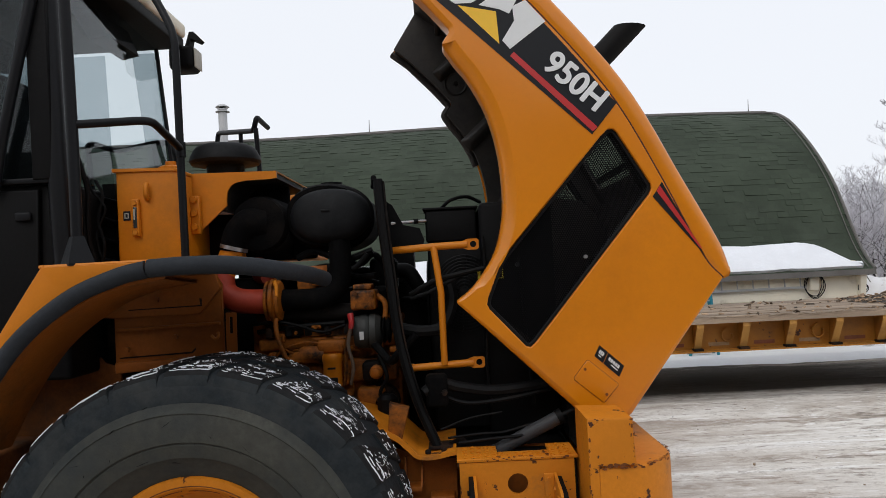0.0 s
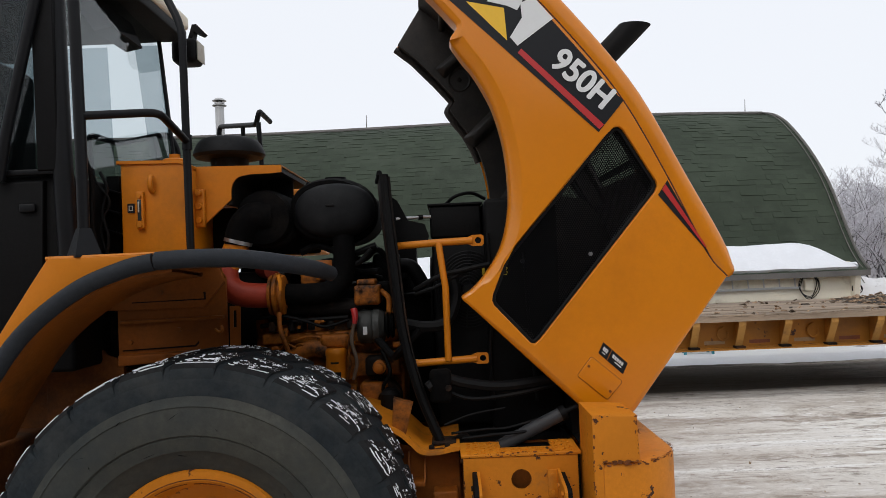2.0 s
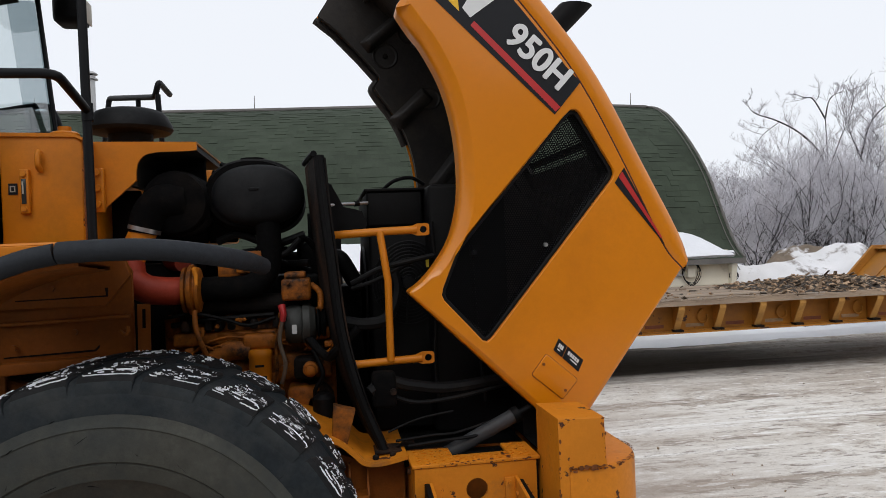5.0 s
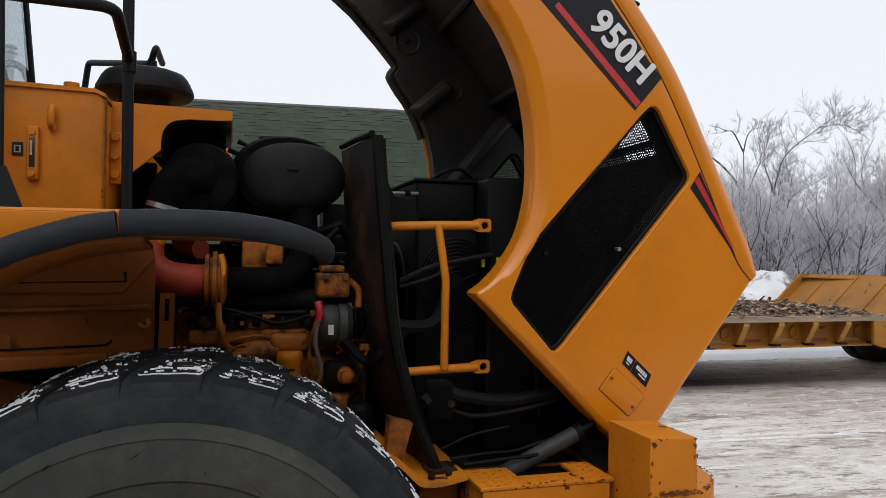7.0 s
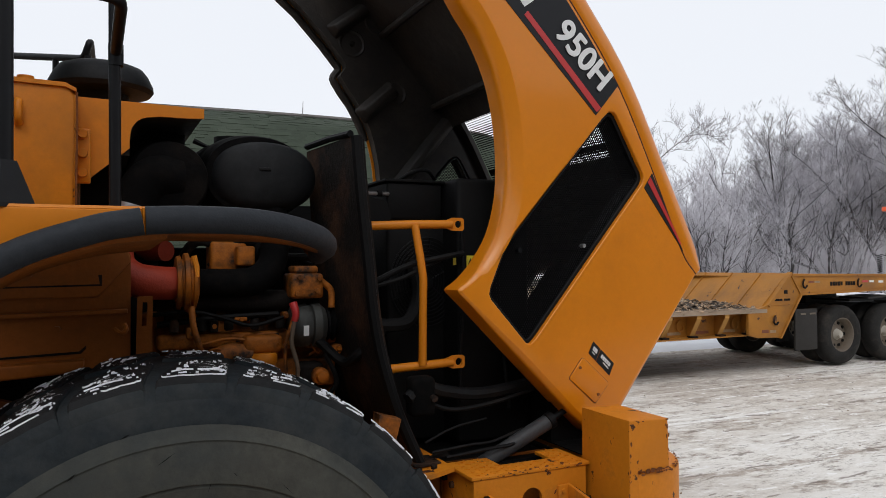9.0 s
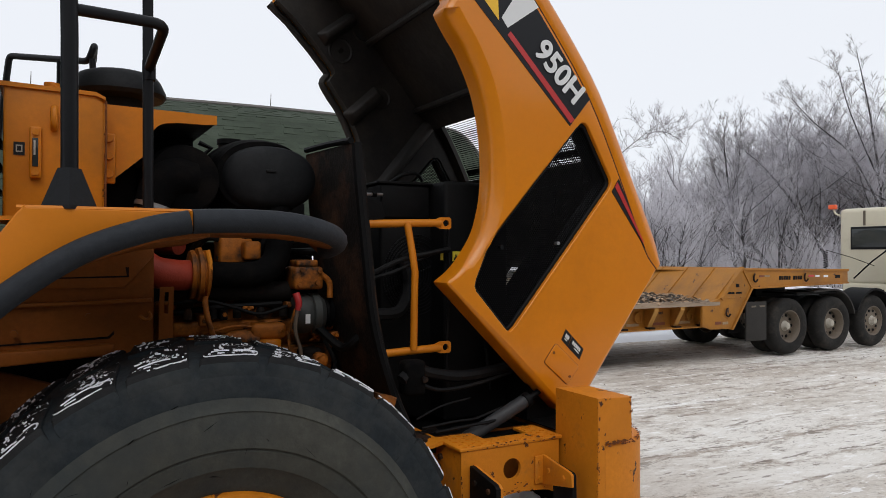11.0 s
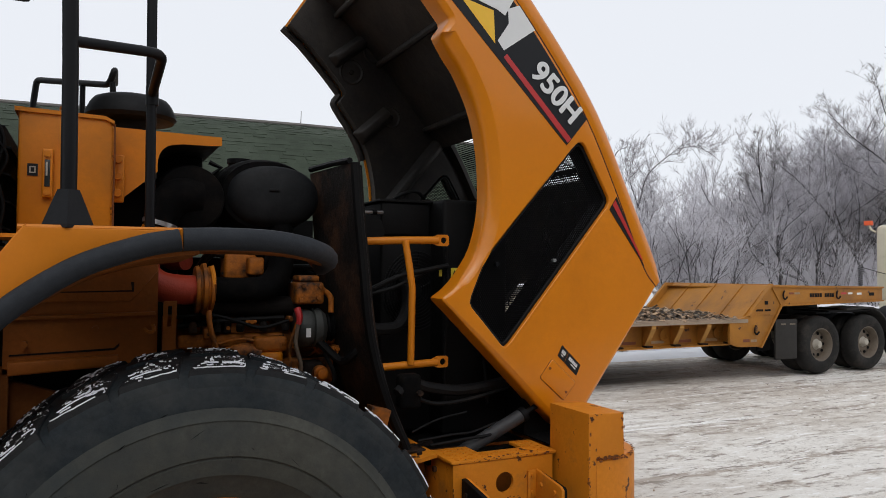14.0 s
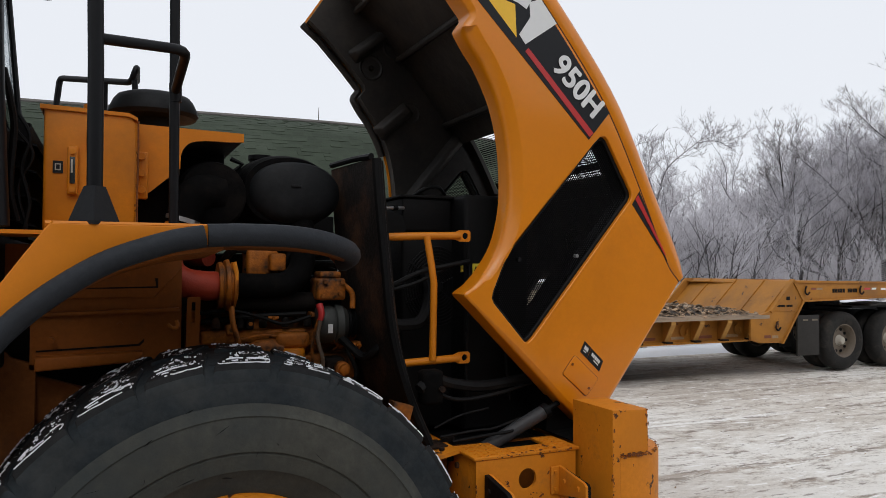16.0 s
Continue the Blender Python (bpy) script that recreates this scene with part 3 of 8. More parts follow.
def build_wheel(cy, out):
    """Rear wheel: cy the middle of the tyre, out -1 for the near side and 1 for the far side."""
    cx, cz = WHEEL
    half = 0.31

    def put(prof):
        return [(r, cy + out * (half - w)) for r, w in prof]
    rim = part("wheel", lathe(put([(0.07, 0.13), (0.16, 0.13), (0.17, 0.16), (0.25, 0.19), (0.3, 0.17), (0.325, 0.09), (0.35, 0.055), (0.385, 0.05),
                                   (0.392, 0.062), (0.385, 0.08), (0.34, 0.1), (0.33, 0.3), (0.2, 0.32), (0.07, 0.32)]), (cx, 0, cz), seg=64), M_WORN, loader, "yellow steel wheel rim with worn edges")
    side = [(0.36, 0.085), (0.4, 0.055), (0.43, 0.03), (0.47, 0.008), (0.475, 0.0), (0.522, -0.012), (0.528, -0.009), (0.534, -0.018), (0.56, -0.0185), (0.6, -0.015), (0.632, -0.009), (0.637, -0.012), (0.642, -0.004),
            (0.65, 0.004), (0.67, 0.014)]
    tread = [(0.655, 0.0155), (0.67, 0.016), (0.69, 0.0178), (0.715, 0.021), (0.735, 0.0235), (0.757, 0.034), (0.775, 0.05), (0.783, 0.1), (0.787, half)]
    for prof in (side, [(r, 2 * half - w) for r, w in side]):
        part("sidewall", lathe(put(prof) + [(prof[-1][0] - 0.03, put(prof)[-1][1]), (prof[0][0] + 0.01, put(prof)[0][1])], (cx, 0, cz), seg=96, closed=True), M_TYRE, rim, "dusty cracked black tyre sidewall")
    ring = put(tread) + [(r, 2 * cy - y) for r, y in put(tread)[::-1][1:]]
    part("tyre", lathe(ring + [(0.64, ring[-1][1]), (0.64, ring[0][1])], (cx, 0, cz), seg=96, closed=True), M_SHOULDER, rim, "worn black tyre carcass")
    if out < 0:
        rs = random.Random(9)
        scuff = bmesh.new()
        for k in range(16):
            a, r = rs.uniform(-1.2, 1.2), rs.choice((0.47, 0.54, 0.62, 0.66)) + rs.uniform(-0.03, 0.02)
            turn, L, wd = rs.uniform(0, 3.14), rs.uniform(0.006, 0.035), rs.uniform(0.0006, 0.0028)
            face = cy + out * (half + 0.0012 - float(np.interp(r, [p[0] for p in side], [p[1] for p in side])))
            c = Vector((cx + r * math.sin(a), face, cz + r * math.cos(a)))
            u, v = Vector((math.cos(turn), 0, math.sin(turn))), Vector((-math.sin(turn), 0, math.cos(turn)))
            scuff.faces.new([scuff.verts.new(c + p) for p in (u * L, u * L * 0.2 + v * wd, -u * L, -u * L * 0.1 - v * wd)])
        tagged(part("sidewall_cracks", scuff, M_BLACK, rim, smooth=False), kind="stuff")
    groove = put([(0.3535, 0.0535), (0.357, 0.0525), (0.358, 0.0545)])
    part("rim_groove", lathe(groove, (cx, 0, cz), seg=64, closed=True), M_CHIP, rim, "rusty groove round the rim")
    for a0, a1, r in ((-0.5, -0.12, 0.337), (-0.05, 0.3, 0.333), (0.42, 0.7, 0.338), (-1.0, -0.62, 0.334)):
        y = cy + out * (half - float(np.interp(r, [0.325, 0.35], [0.09, 0.055])) + 0.001)
        pts = [(cx + (r + 0.002 * math.sin(9 * a)) * math.sin(a), y, cz + r * math.cos(a)) for a in (a0 + (a1 - a0) * q / 12 for q in range(13))]
        part("rim_scrape", tube(pts, 0.0022, 5), M_CHIP, rim)
    for k in range(16):
        a = 2 * math.pi * k / 16
        part("wheel_bolt", lathe([(0.014, cy + out * (half - 0.185)), (0.014, cy + out * (half - 0.15))], (cx + 0.215 * math.cos(a), 0, cz + 0.215 * math.sin(a)), seg=6), M_GRIME, rim)
    rng = random.Random(5)
    lugs = 25
    sn = bmesh.new()
    for k in range(lugs):
        for far in (0, 1):
            a0 = 2 * math.pi * (k + 0.5 * far) / lugs
            bm = bmesh.new()
            half_a = 2 * math.pi / lugs * 0.45
            sect = [(0.04, 0.7), (0.0245, 0.714), (0.0222, 0.742), (0.027, 0.77), (0.038, 0.787), (0.07, 0.794), (0.17, 0.797), (0.285, 0.798), (0.285, 0.75), (0.06, 0.74), (0.05, 0.7)]
            rows = []
            for q in (-1.0, -0.93, -0.4, 0.4, 0.93, 1.0):
                row = []
                for w, r in sect:
                    f = 1 - 0.36 * (w / 0.285)
                    if r < 0.73 and w < 0.04:
                        f *= 0.96
                    rr = r - (0.006 if abs(q) == 1.0 and r > 0.75 else 0)
                    y = cy + out * (half - w) * (1 if not far else -1)
                    ang = a0 + half_a * f * q + 0.10 * (w / 0.285) * (1 if not far else -1)
                    row.append(bm.verts.new((cx + rr * math.sin(ang), y, cz + rr * math.cos(ang))))
                rows.append(row)
            for p, q in zip(rows, rows[1:]):
                for i in range(len(sect)):
                    bm.faces.new((p[i], p[(i + 1) % len(sect)], q[(i + 1) % len(sect)], q[i]))
            bm.faces.new(rows[0])
            bm.faces.new(rows[-1][::-1])
            lug = part("tread_lug", bm, M_LUG, rim, angle=30)
            lug.data.materials.append(M_SHOULDER)
            for poly in lug.data.polygons:
                v = poly.center
                if math.hypot(v.x - cx, v.z - cz) < 0.775:
                    poly.material_index = 1
            up = math.cos(a0)
            if up < -0.2 or out > 0:
                continue
            # snow frozen along the shoulder edge, curling up at one end
            skin = [(0.0222, 0.735), (0.027, 0.77), (0.038, 0.787), (0.07, 0.794), (0.17, 0.797), (0.28, 0.798)]

            run_s = [0.0]
            for p, q in zip(skin, skin[1:]):
                run_s.append(run_s[-1] + math.dist(p, q))

            def on_lug(w, ang_f, lift):
                w = float(np.interp(w, run_s, [p[0] for p in skin]))
                r = float(np.interp(w, [p[0] for p in skin], [p[1] for p in skin]))
                f = 1 - 0.36 * (w / 0.285)
                y = cy + out * (half - w) * (1 if not far else -1)
                ang = a0 + half_a * f * ang_f + 0.10 * (w / 0.285) * (1 if not far else -1)
                return Vector((cx + (r + lift) * math.sin(ang), y + out * lift * max(0, 1 - w / 0.06) * (1 if not far else -1), cz + (r + lift) * math.cos(ang)))
            seed = rng.uniform(0, 50)

            def ribbon(pts, wide_at, gap=-0.25, fine=12):
                """A ragged ribbon of frozen snow along (run over the lug, 0, angle) points, thinning out where it breaks."""
                line = smooth_path(pts, fine)
                prev = None
                key = seed + pts[0][0] * 90
                for i, p in enumerate(line):
                    u = i / (len(line) - 1)
                    q, o = line[min(i + 1, len(line) - 1)], line[max(i - 1, 0)]
                    d = Vector((q.x - o.x, (q.z - o.z) * half_a * 0.79)).normalized()
                    nrm = Vector((-d.y, d.x))
                    hold = min(1.0, max(0.0, (noise.noise((u * 3.2, key, 11)) - gap) * 5)) * min(1.0, 7 * u + 0.1, 7 * (1 - u) + 0.1)
                    wide = wide_at(u) * hold * max(0.2, 0.85 + 0.9 * noise.noise((u * 7, key, 0)) + 0.45 * noise.noise((u * 22, key, 3)))
                    if wide < 0.0003:
                        prev = None
                        continue
                    shift = 0.0035 * noise.noise((u * 12, key, 7)) + 0.0015 * noise.noise((u * 34, key, 9))
                    cur = []
                    for k, lift in ((-1, -0.0005), (-0.5, 0.003), (0.4, 0.0035), (1.0, -0.0005)):
                        e = k * wide * (1 + 0.5 * noise.noise((u * 50, k, key))) + shift
                        cur.append(sn.verts.new(on_lug(p.x + nrm.x * e, p.z + nrm.y * e / (half_a * 0.79), lift)))
                    if prev:
                        for k in range(3):
                            sn.faces.new((prev[k], prev[k + 1], cur[k + 1], cur[k]))
                    prev = cur

            if not far:
                crust = rng.uniform(0.7, 1.15) * (1.0 if math.sin(a0) > 0.25 else 0.6)
                edge = 0.058 + rng.uniform(-0.003, 0.003)
                ribbon([(edge + 0.012, 0, -0.95), (edge + 0.002, 0, -0.8), (edge, 0, -0.4), (edge - 0.003, 0, 0.0), (edge, 0, 0.5), (edge + 0.003, 0, 0.86), (edge + 0.016, 0, 0.96)],
                       lambda u: crust * (0.0011 + 0.0032 * u ** 1.7), -0.2)
                top = [rng.uniform(0.028, 0.055) for _ in range(3)]
                ribbon([(edge + 0.008, 0, 0.95), (edge + 0.026, 0, 0.92), (edge + top[0], 0, 0.6), (edge + top[1], 0, 0.1), (edge + top[2], 0, -0.4), (edge + 0.03, 0, -0.8)],
                       lambda u: crust * 0.0013, rng.uniform(-0.4, -0.05))
                ribbon([(edge + 0.016, 0, -0.85), (edge + 0.02, 0, -0.3), (edge + 0.014, 0, 0.3)], lambda u: 0.0013, 0.05)
            for _ in range(16):
                w0, a1, run, turn = rng.uniform(0.09, 0.27), rng.uniform(-0.8, 0.8), rng.uniform(0.02, 0.06), rng.uniform(0, 6.28)
                bend, pts = rng.uniform(-1.6, 1.6), [(w0, 0, a1)]
                for q in range(3):
                    pts.append((pts[-1][0] + run * 0.3 * math.sin(turn + bend * q), 0, pts[-1][2] + run * 3.0 * math.cos(turn + bend * q)))
                ribbon(pts, lambda u: 0.0011, -0.3, 6)
    if out < 0:
        tagged(part("snow_crust", sn, M_SNOW, rim, "white frozen snow on the tread"), kind="stuff")
    return rim


build_wheel(0.24, -1)
build_wheel(2 * YC - 0.24, 1)

# rear frame, axle and lower structure
bm = bmesh.new()
add_box(bm, -0.95, 1.5, 0.72, 0.82, 0.62, 1.02, 0.01)
add_box(bm, -0.95, 1.5, 1.8, 1.9, 0.62, 1.02, 0.01)
add_box(bm, 0.3, 1.5, 0.82, 1.8, 0.62, 0.68)
part("rear_frame", bm, M_UNDER, loader, "grimy yellow steel chassis rails in shade-darkened paint")
bm = bmesh.new()
add_lathe(bm, [(0.12, 0.5), (0.14, 0.7), (0.2, 1.0), (0.27, 1.2), (0.27, 1.42), (0.2, 1.62), (0.14, 1.92), (0.12, 2.1)], (0, 0, WHEEL[1]), seg=24)
part("rear_axle", bm, M_GRIME, loader)

# yellow ledge plate and skirt in front of the engine
bm = bmesh.new()
add_slab(bm, curve2([(0.45, 1.235), (0.62, 1.185), (0.72, 1.14), (0.78, 1.088), (0.82, 1.05), (0.88, 1.042), (0.985, 1.06)], 4) + curve2([(0.985, 1.044), (0.88, 1.026), (0.81, 1.034), (0.765, 1.075), (0.71, 1.122), (0.61, 1.166), (0.45, 1.215)], 4), 0.48, 0.95)
ledge = part("ledge_plate", bm, M_WORN, loader, "chipped yellow ledge plate")
for x, y in ((0.86, 0.52), (0.93, 0.54), (0.955, 0.6)):
    part("ledge_bolt", lathe([(0.013, 1.045), (0.013, 1.058), (0.008, 1.062)], (x, y, 0), "z", 6), M_RUST, ledge)
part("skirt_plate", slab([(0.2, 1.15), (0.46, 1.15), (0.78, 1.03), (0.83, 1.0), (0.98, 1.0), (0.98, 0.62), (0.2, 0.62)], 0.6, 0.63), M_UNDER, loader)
part("bracket", slab([(0.685, 1.11), (0.745, 1.1), (0.785, 1.25), (0.70, 1.275)], 0.5, 0.56, 0.006), M_DUSTY, loader, "bent yellow bracket")
shelf = part("shelf_bracket", box(0.757, 0.826, 0.5, 0.6, 0.885, 0.905, bev=0.004), M_UNDER, loader, "small grimy folded shelf bracket in shade-darkened paint")
for x in (0.75, 0.822):
    part("bracket_cheek", slab([(0.51, 0.905), (0.6, 0.905), (0.6, 1.02), (0.57, 1.02)], x, x + 0.008, place=lambda y, d, z: (d, y, z)), M_UNDER, shelf, smooth=False)
part("bracket", box(0.86, 0.97, 0.5, 0.6, 0.66, 0.86, bev=0.01), M_UNDER, loader)

# tread-plate step box by the bumper
bm = bmesh.new()
hole = arc(1.236, 0.945, 0.043, 0, 345, 20)
add_slab(bm, [(0.995, 1.04), (1.475, 1.04), (1.475, 0.815), (1.435, 0.825)] + curve2([(1.42, 0.832), (1.36, 0.84), (1.27, 0.844), (1.2, 0.838), (1.16, 0.815), (1.14, 0.77)], 3) + [(1.125, 0.72), (0.995, 0.72)], 0.35, 0.366, holes=[hole])
step_box = part("step_box", bm, M_WORN, loader, "rust-chipped yellow step box with a round hole")
top = bmesh.new()
add_box(top, 0.985, 1.16, 0.345, 0.56, 1.042, 1.056, 0.003)
add_box(top, 1.16, 1.38, 0.345, 0.45, 1.042, 1.056, 0.003)
add_box(top, 1.38, 1.49, 0.345, 0.56, 1.042, 1.056, 0.003)
# Black plates added to stand for the dark inside of the rear bay.
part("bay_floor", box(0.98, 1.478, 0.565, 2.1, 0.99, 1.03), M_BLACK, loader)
part("bay_floor", box(1.5, 1.74, 0.41, 2.2, 1.061, 1.066), M_DULL, loader)
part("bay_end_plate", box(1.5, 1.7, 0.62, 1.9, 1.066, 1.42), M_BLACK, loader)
part("tread_plate", top, M_WORN, step_box, "chipped yellow checker plate")
bm = bmesh.new()
add_box(bm, 0.997, 1.01, 0.367, 0.62, 0.72, 1.04, 0.002)
part("side_plate", bm, M_WORN, step_box, "grimy yellow side plate")
part("back_plate", box(0.995, 1.476, 0.62, 0.63, 0.68, 1.04), M_UNDER, step_box)
part("side_bolt", lathe([(0.013, 0.985), (0.013, 0.998)], (0, 0.52, 0.985), "x", 8), M_RUST, step_box)
bm = bmesh.new()
grid = [[bm.verts.new((1.06 + 0.02 * i, 0.39 + 0.02 * j, 0.75 + 0.003 * j + 0.05 * noise.noise((i * 0.35, j * 0.4, 3)) + 0.02 * noise.noise((i * 1.1, j * 1.2, 8)))) for j in range(12)] for i in range(21)]
for i in range(20):
    for j in range(11):
        bm.faces.new((grid[i][j], grid[i + 1][j], grid[i + 1][j + 1], grid[i][j + 1]))
rim_loop = bmesh.ops.extrude_face_region(bm, geom=bm.faces[:])["geom"]
for v in rim_loop:
    if isinstance(v, bmesh.types.BMVert):
        v.co.z = 0.68
part("packed_snow", bm, M_DSNOW, step_box, "white snow packed inside the step box")
studs = bmesh.new()
for i in range(15):
    for j in range(5):
        x, y = 1.02 + i * 0.031, 0.365 + j * 0.04 + (0.018 if i % 2 else 0)
        if y > 0.44 and 1.15 < x < 1.39:
            continue
        m = Matrix.Translation((x, y, 1.057)) @ Matrix.Rotation(radians(45 if (i + j) % 2 else -45), 4, "Z")
        add_box(studs, -0.011, 0.011, -0.004, 0.004, -0.001, 0.002, m=m)
part("tread_studs", studs, M_WORN, step_box, smooth=False)
# two hanger fins with rubber straps, from which the lower step hung
def across(y, d, z):
    return (d, y, z)


fin_side = [(0.349, 0.985), (0.325, 0.983), (0.165, 0.957), (0.15, 0.945), (0.15, 0.9), (0.2, 0.89), (0.349, 0.86)]
strap_side = [(0.34, 0.972), (0.17, 0.95), (0.16, 0.94), (0.15, 0.55), (0.27, 0.55), (0.29, 0.87), (0.34, 0.88)]
cover_side = [(0.345, 0.985), (0.325, 0.984), (0.165, 0.958), (0.148, 0.945), (0.146, 0.55), (0.3, 0.55), (0.345, 0.7)]
for x, rubber in ((1.05, -0.02), (1.385, 0.012)):
    fin = part("hanger_fin", slab(fin_side, x, x + 0.012, 0.002, place=across), M_WORN, step_box, "rust-chipped yellow hanger fin")
    if rubber > 0:
        part("fin_pad", box(x - 0.04, x + 0.001, 0.338, 0.349, 0.868, 0.984, bev=0.003), M_WORN, fin)
    part("rubber_strap", slab(strap_side if rubber > 0 else cover_side, x + rubber, x + rubber + 0.02, 0.004, place=across), M_BLACK, fin, "black rubber strap")
    for y, z in ((0.3, 0.93), (0.2, 0.925)):
        part("fin_bolt", lathe([(0.011, x + min(rubber, 0) - 0.008), (0.011, x + min(rubber, 0) + 0.002)], (0, y, z), "x", 8), M_WORN if rubber > 0 else M_RUST, fin)
for z in (0.89, 0.962):
    part("pad_bolt", lathe([(0.009, 0.33), (0.009, 0.34)], (1.365, 0, z), seg=8), M_WORN, step_box)

# counterweight with rounded corner and upright post
plan = [(1.537, 0.125), (1.6, 0.125)] + arc(1.62, 0.385, 0.255, -82, 0, 10)[1:] + [(1.875, 2 * YC - 0.385)]
plan += arc(1.62, 2 * YC - 0.385, 0.255, 0, 82, 10)[1:] + [(1.6, 2 * YC - 0.125), (1.537, 2 * YC - 0.125)]
bm = bmesh.new()
add_slab(bm, plan, 1.06, 0.5, 0.02, place=lambda x, d, y: (x, y, d))
weight = part("counterweight", bm, M_WORN, loader, "chipped yellow cast counterweight with rounded corners")
for side in (0, 1):
    y0, y1 = (0.122, 0.4) if side == 0 else (2 * YC - 0.4, 2 * YC - 0.122)
    bm = bmesh.new()
    add_slab(bm, [(1.497, 0.5), (1.537, 0.5), (1.537, 1.062), (1.68, 1.062), (1.674, 1.242), (1.497, 1.248)], y0, y1, 0.006)
    part("bumper_post", bm, M_WORN, weight, "upright yellow guard post with rust spots")
# Black sheet stands for the shade in the gap beside the post.
part("gap_plate", box(1.478, 1.488, 0.37, 2.3, 0.6, 1.05), M_BLACK, loader)


def rust_chips(parent, edges, seed, per_m=40, size=0.012):
    """Small rusty flakes scattered along the edges of a casting: edges as (a, b, outward normals)."""
    rng = random.Random(seed)
    bm = bmesh.new()
    for a, b, normals in edges:
        a, b = Vector(a), Vector(b)
        run = (b - a).normalized()
        for k in range(int((b - a).length * per_m)):
            p = a.lerp(b, rng.random())
            nn = Vector(rng.choice(normals))
            over = nn.cross(run).normalized()
            if over.dot(p - (a + b) / 2) > 0:
                over = -over
            s = size * rng.uniform(0.25, 1.0) ** 1.5
            inward = [Vector(m) for m in normals if Vector(m) != nn]
            o = -inward[0] * rng.uniform(0, 1.2) * s if inward else over * rng.uniform(-1, 1) * s
            c = p + o + nn * (0.0006 + 0.0016 * rng.random())
            n = 7
            vs = []
            for q in range(n):
                an = 2 * math.pi * q / n
                rr = s * rng.uniform(0.4, 1.0)
                vs.append(bm.verts.new(c + run * math.cos(an) * rr * 1.5 + nn.cross(run) * math.sin(an) * rr * 0.7))
            bm.faces.new(vs)
    ob = part("rust_chips", bm, M_CHIP, parent, "rusty chips along the edges", smooth=False)
    tagged(ob, kind="stuff")


X_, Y_, Z_ = Vector((1, 0, 0)), Vector((0, 1, 0)), Vector((0, 0, 1))
rust_chips(weight, [((1.497, 0.122, 1.06), (1.497, 0.122, 1.24), [-Y_, -X_]), ((1.497, 0.122, 0.6), (1.497, 0.122, 1.06), [-Y_, -X_]), ((1.497, 0.122, 0.6), (1.497, 0.122, 1.06), [-Y_, -X_]), ((1.672, 0.122, 1.06), (1.668, 0.122, 1.235), [-Y_]), ((1.5, 0.122, 1.246), (1.67, 0.122, 1.246), [-Y_, Z_]),
                    ((1.5, 0.125, 0.98), (1.5, 0.125, 1.06), [-Y_]), ((1.5, 0.122, 1.06), (1.68, 0.122, 1.06), [-Y_]), ((1.6, 0.1235, 0.6), (1.6, 0.1235, 0.8), [-Y_])], 3, 55, 0.008)
rust_chips(step_box, [((1.0, 0.345, 1.05), (1.48, 0.345, 1.05), [-Y_, Z_]), ((1.0, 0.35, 0.8), (1.0, 0.35, 1.03), [-Y_]), ((1.16, 0.349, 0.845), (1.44, 0.349, 0.85), [-Y_]), ((1.16, 0.349, 0.855), (1.36, 0.349, 0.87), [-Y_]), ((1.18, 0.349, 0.89), (1.32, 0.349, 0.88), [-Y_]), ((1.1, 0.345, 1.057), (1.46, 0.345, 1.057), [-Y_]), ((1.3, 0.349, 0.9), (1.34, 0.349, 0.97), [-Y_])], 4, 45, 0.009)
rim_pts = arc(1.62, 0.385, 0.256, -80, 20, 8)
rim_edges = [((a[0], a[1], 1.058), (b[0], b[1], 1.058), [Vector(((a[0] + b[0]) / 2 - 1.62, (a[1] + b[1]) / 2 - 0.385, 0)).normalized(), Z_]) for a, b in zip(rim_pts, rim_pts[1:])]
rust_chips(weight, [((1.53, 0.1215, 1.06), (1.68, 0.1215, 1.06), [-Y_]), ((1.53, 0.1215, 1.066), (1.68, 0.1215, 1.064), [-Y_])] + rim_edges, 8, 170, 0.011)

# hydraulic tank with sight gauge
outline = [(-0.588, 1.93), (-0.27, 1.93), (-0.27, 2.37), (-0.285, 2.392), (-0.31, 2.402), (-0.588, 2.41)]
tank = part("hydraulic_tank", slab(outline, 0.76, 1.85, 0.012), M_YEL, loader, "yellow hydraulic tank")
part("tank_lip", slab([(-0.6, 2.4), (-0.3, 2.394), (-0.268, 2.38), (-0.268, 2.392), (-0.3, 2.408), (-0.6, 2.416)], 0.75, 1.86), M_YEL, tank)
gauge = part("sight_gauge", box(-0.508, -0.472, 0.735, 0.76, 2.085, 2.265, bev=0.006), M_YEL, tank, "yellow sight gauge frame with glass tube")
part("gauge_glass", box(-0.499, -0.481, 0.731, 0.737, 2.125, 2.225, bev=0.002), M_DARKGLASS, gauge, "clear level glass with marks")
part("gauge_scale", box(-0.495, -0.489, 0.728, 0.732, 2.165, 2.215), M_HUB, gauge)
for z in (2.105, 2.245):
    part("gauge_bolt", lathe([(0.012, 0.726), (0.012, 0.74)], (-0.49, 0, z), seg=6), M_WORN, gauge)
plate = part("info_plate", box(-0.556, -0.522, 0.756, 0.759, 2.165, 2.21), M_DECAL, tank, "small dark oil symbol plate")
part("plate_frame", slab([(-0.549, 2.175), (-0.529, 2.175), (-0.529, 2.2), (-0.549, 2.2)], 0.753, 0.756, holes=[[(-0.545, 2.179), (-0.533, 2.179), (-0.533, 2.196), (-0.545, 2.196)]]), M_HUB, plate)
part("lifting_eye", tube([(-0.433, 0.745, 2.335), (-0.433, 0.73, 2.32), (-0.433, 0.73, 2.28), (-0.433, 0.752, 2.262)], 0.012, curve=4), M_YEL, tank)
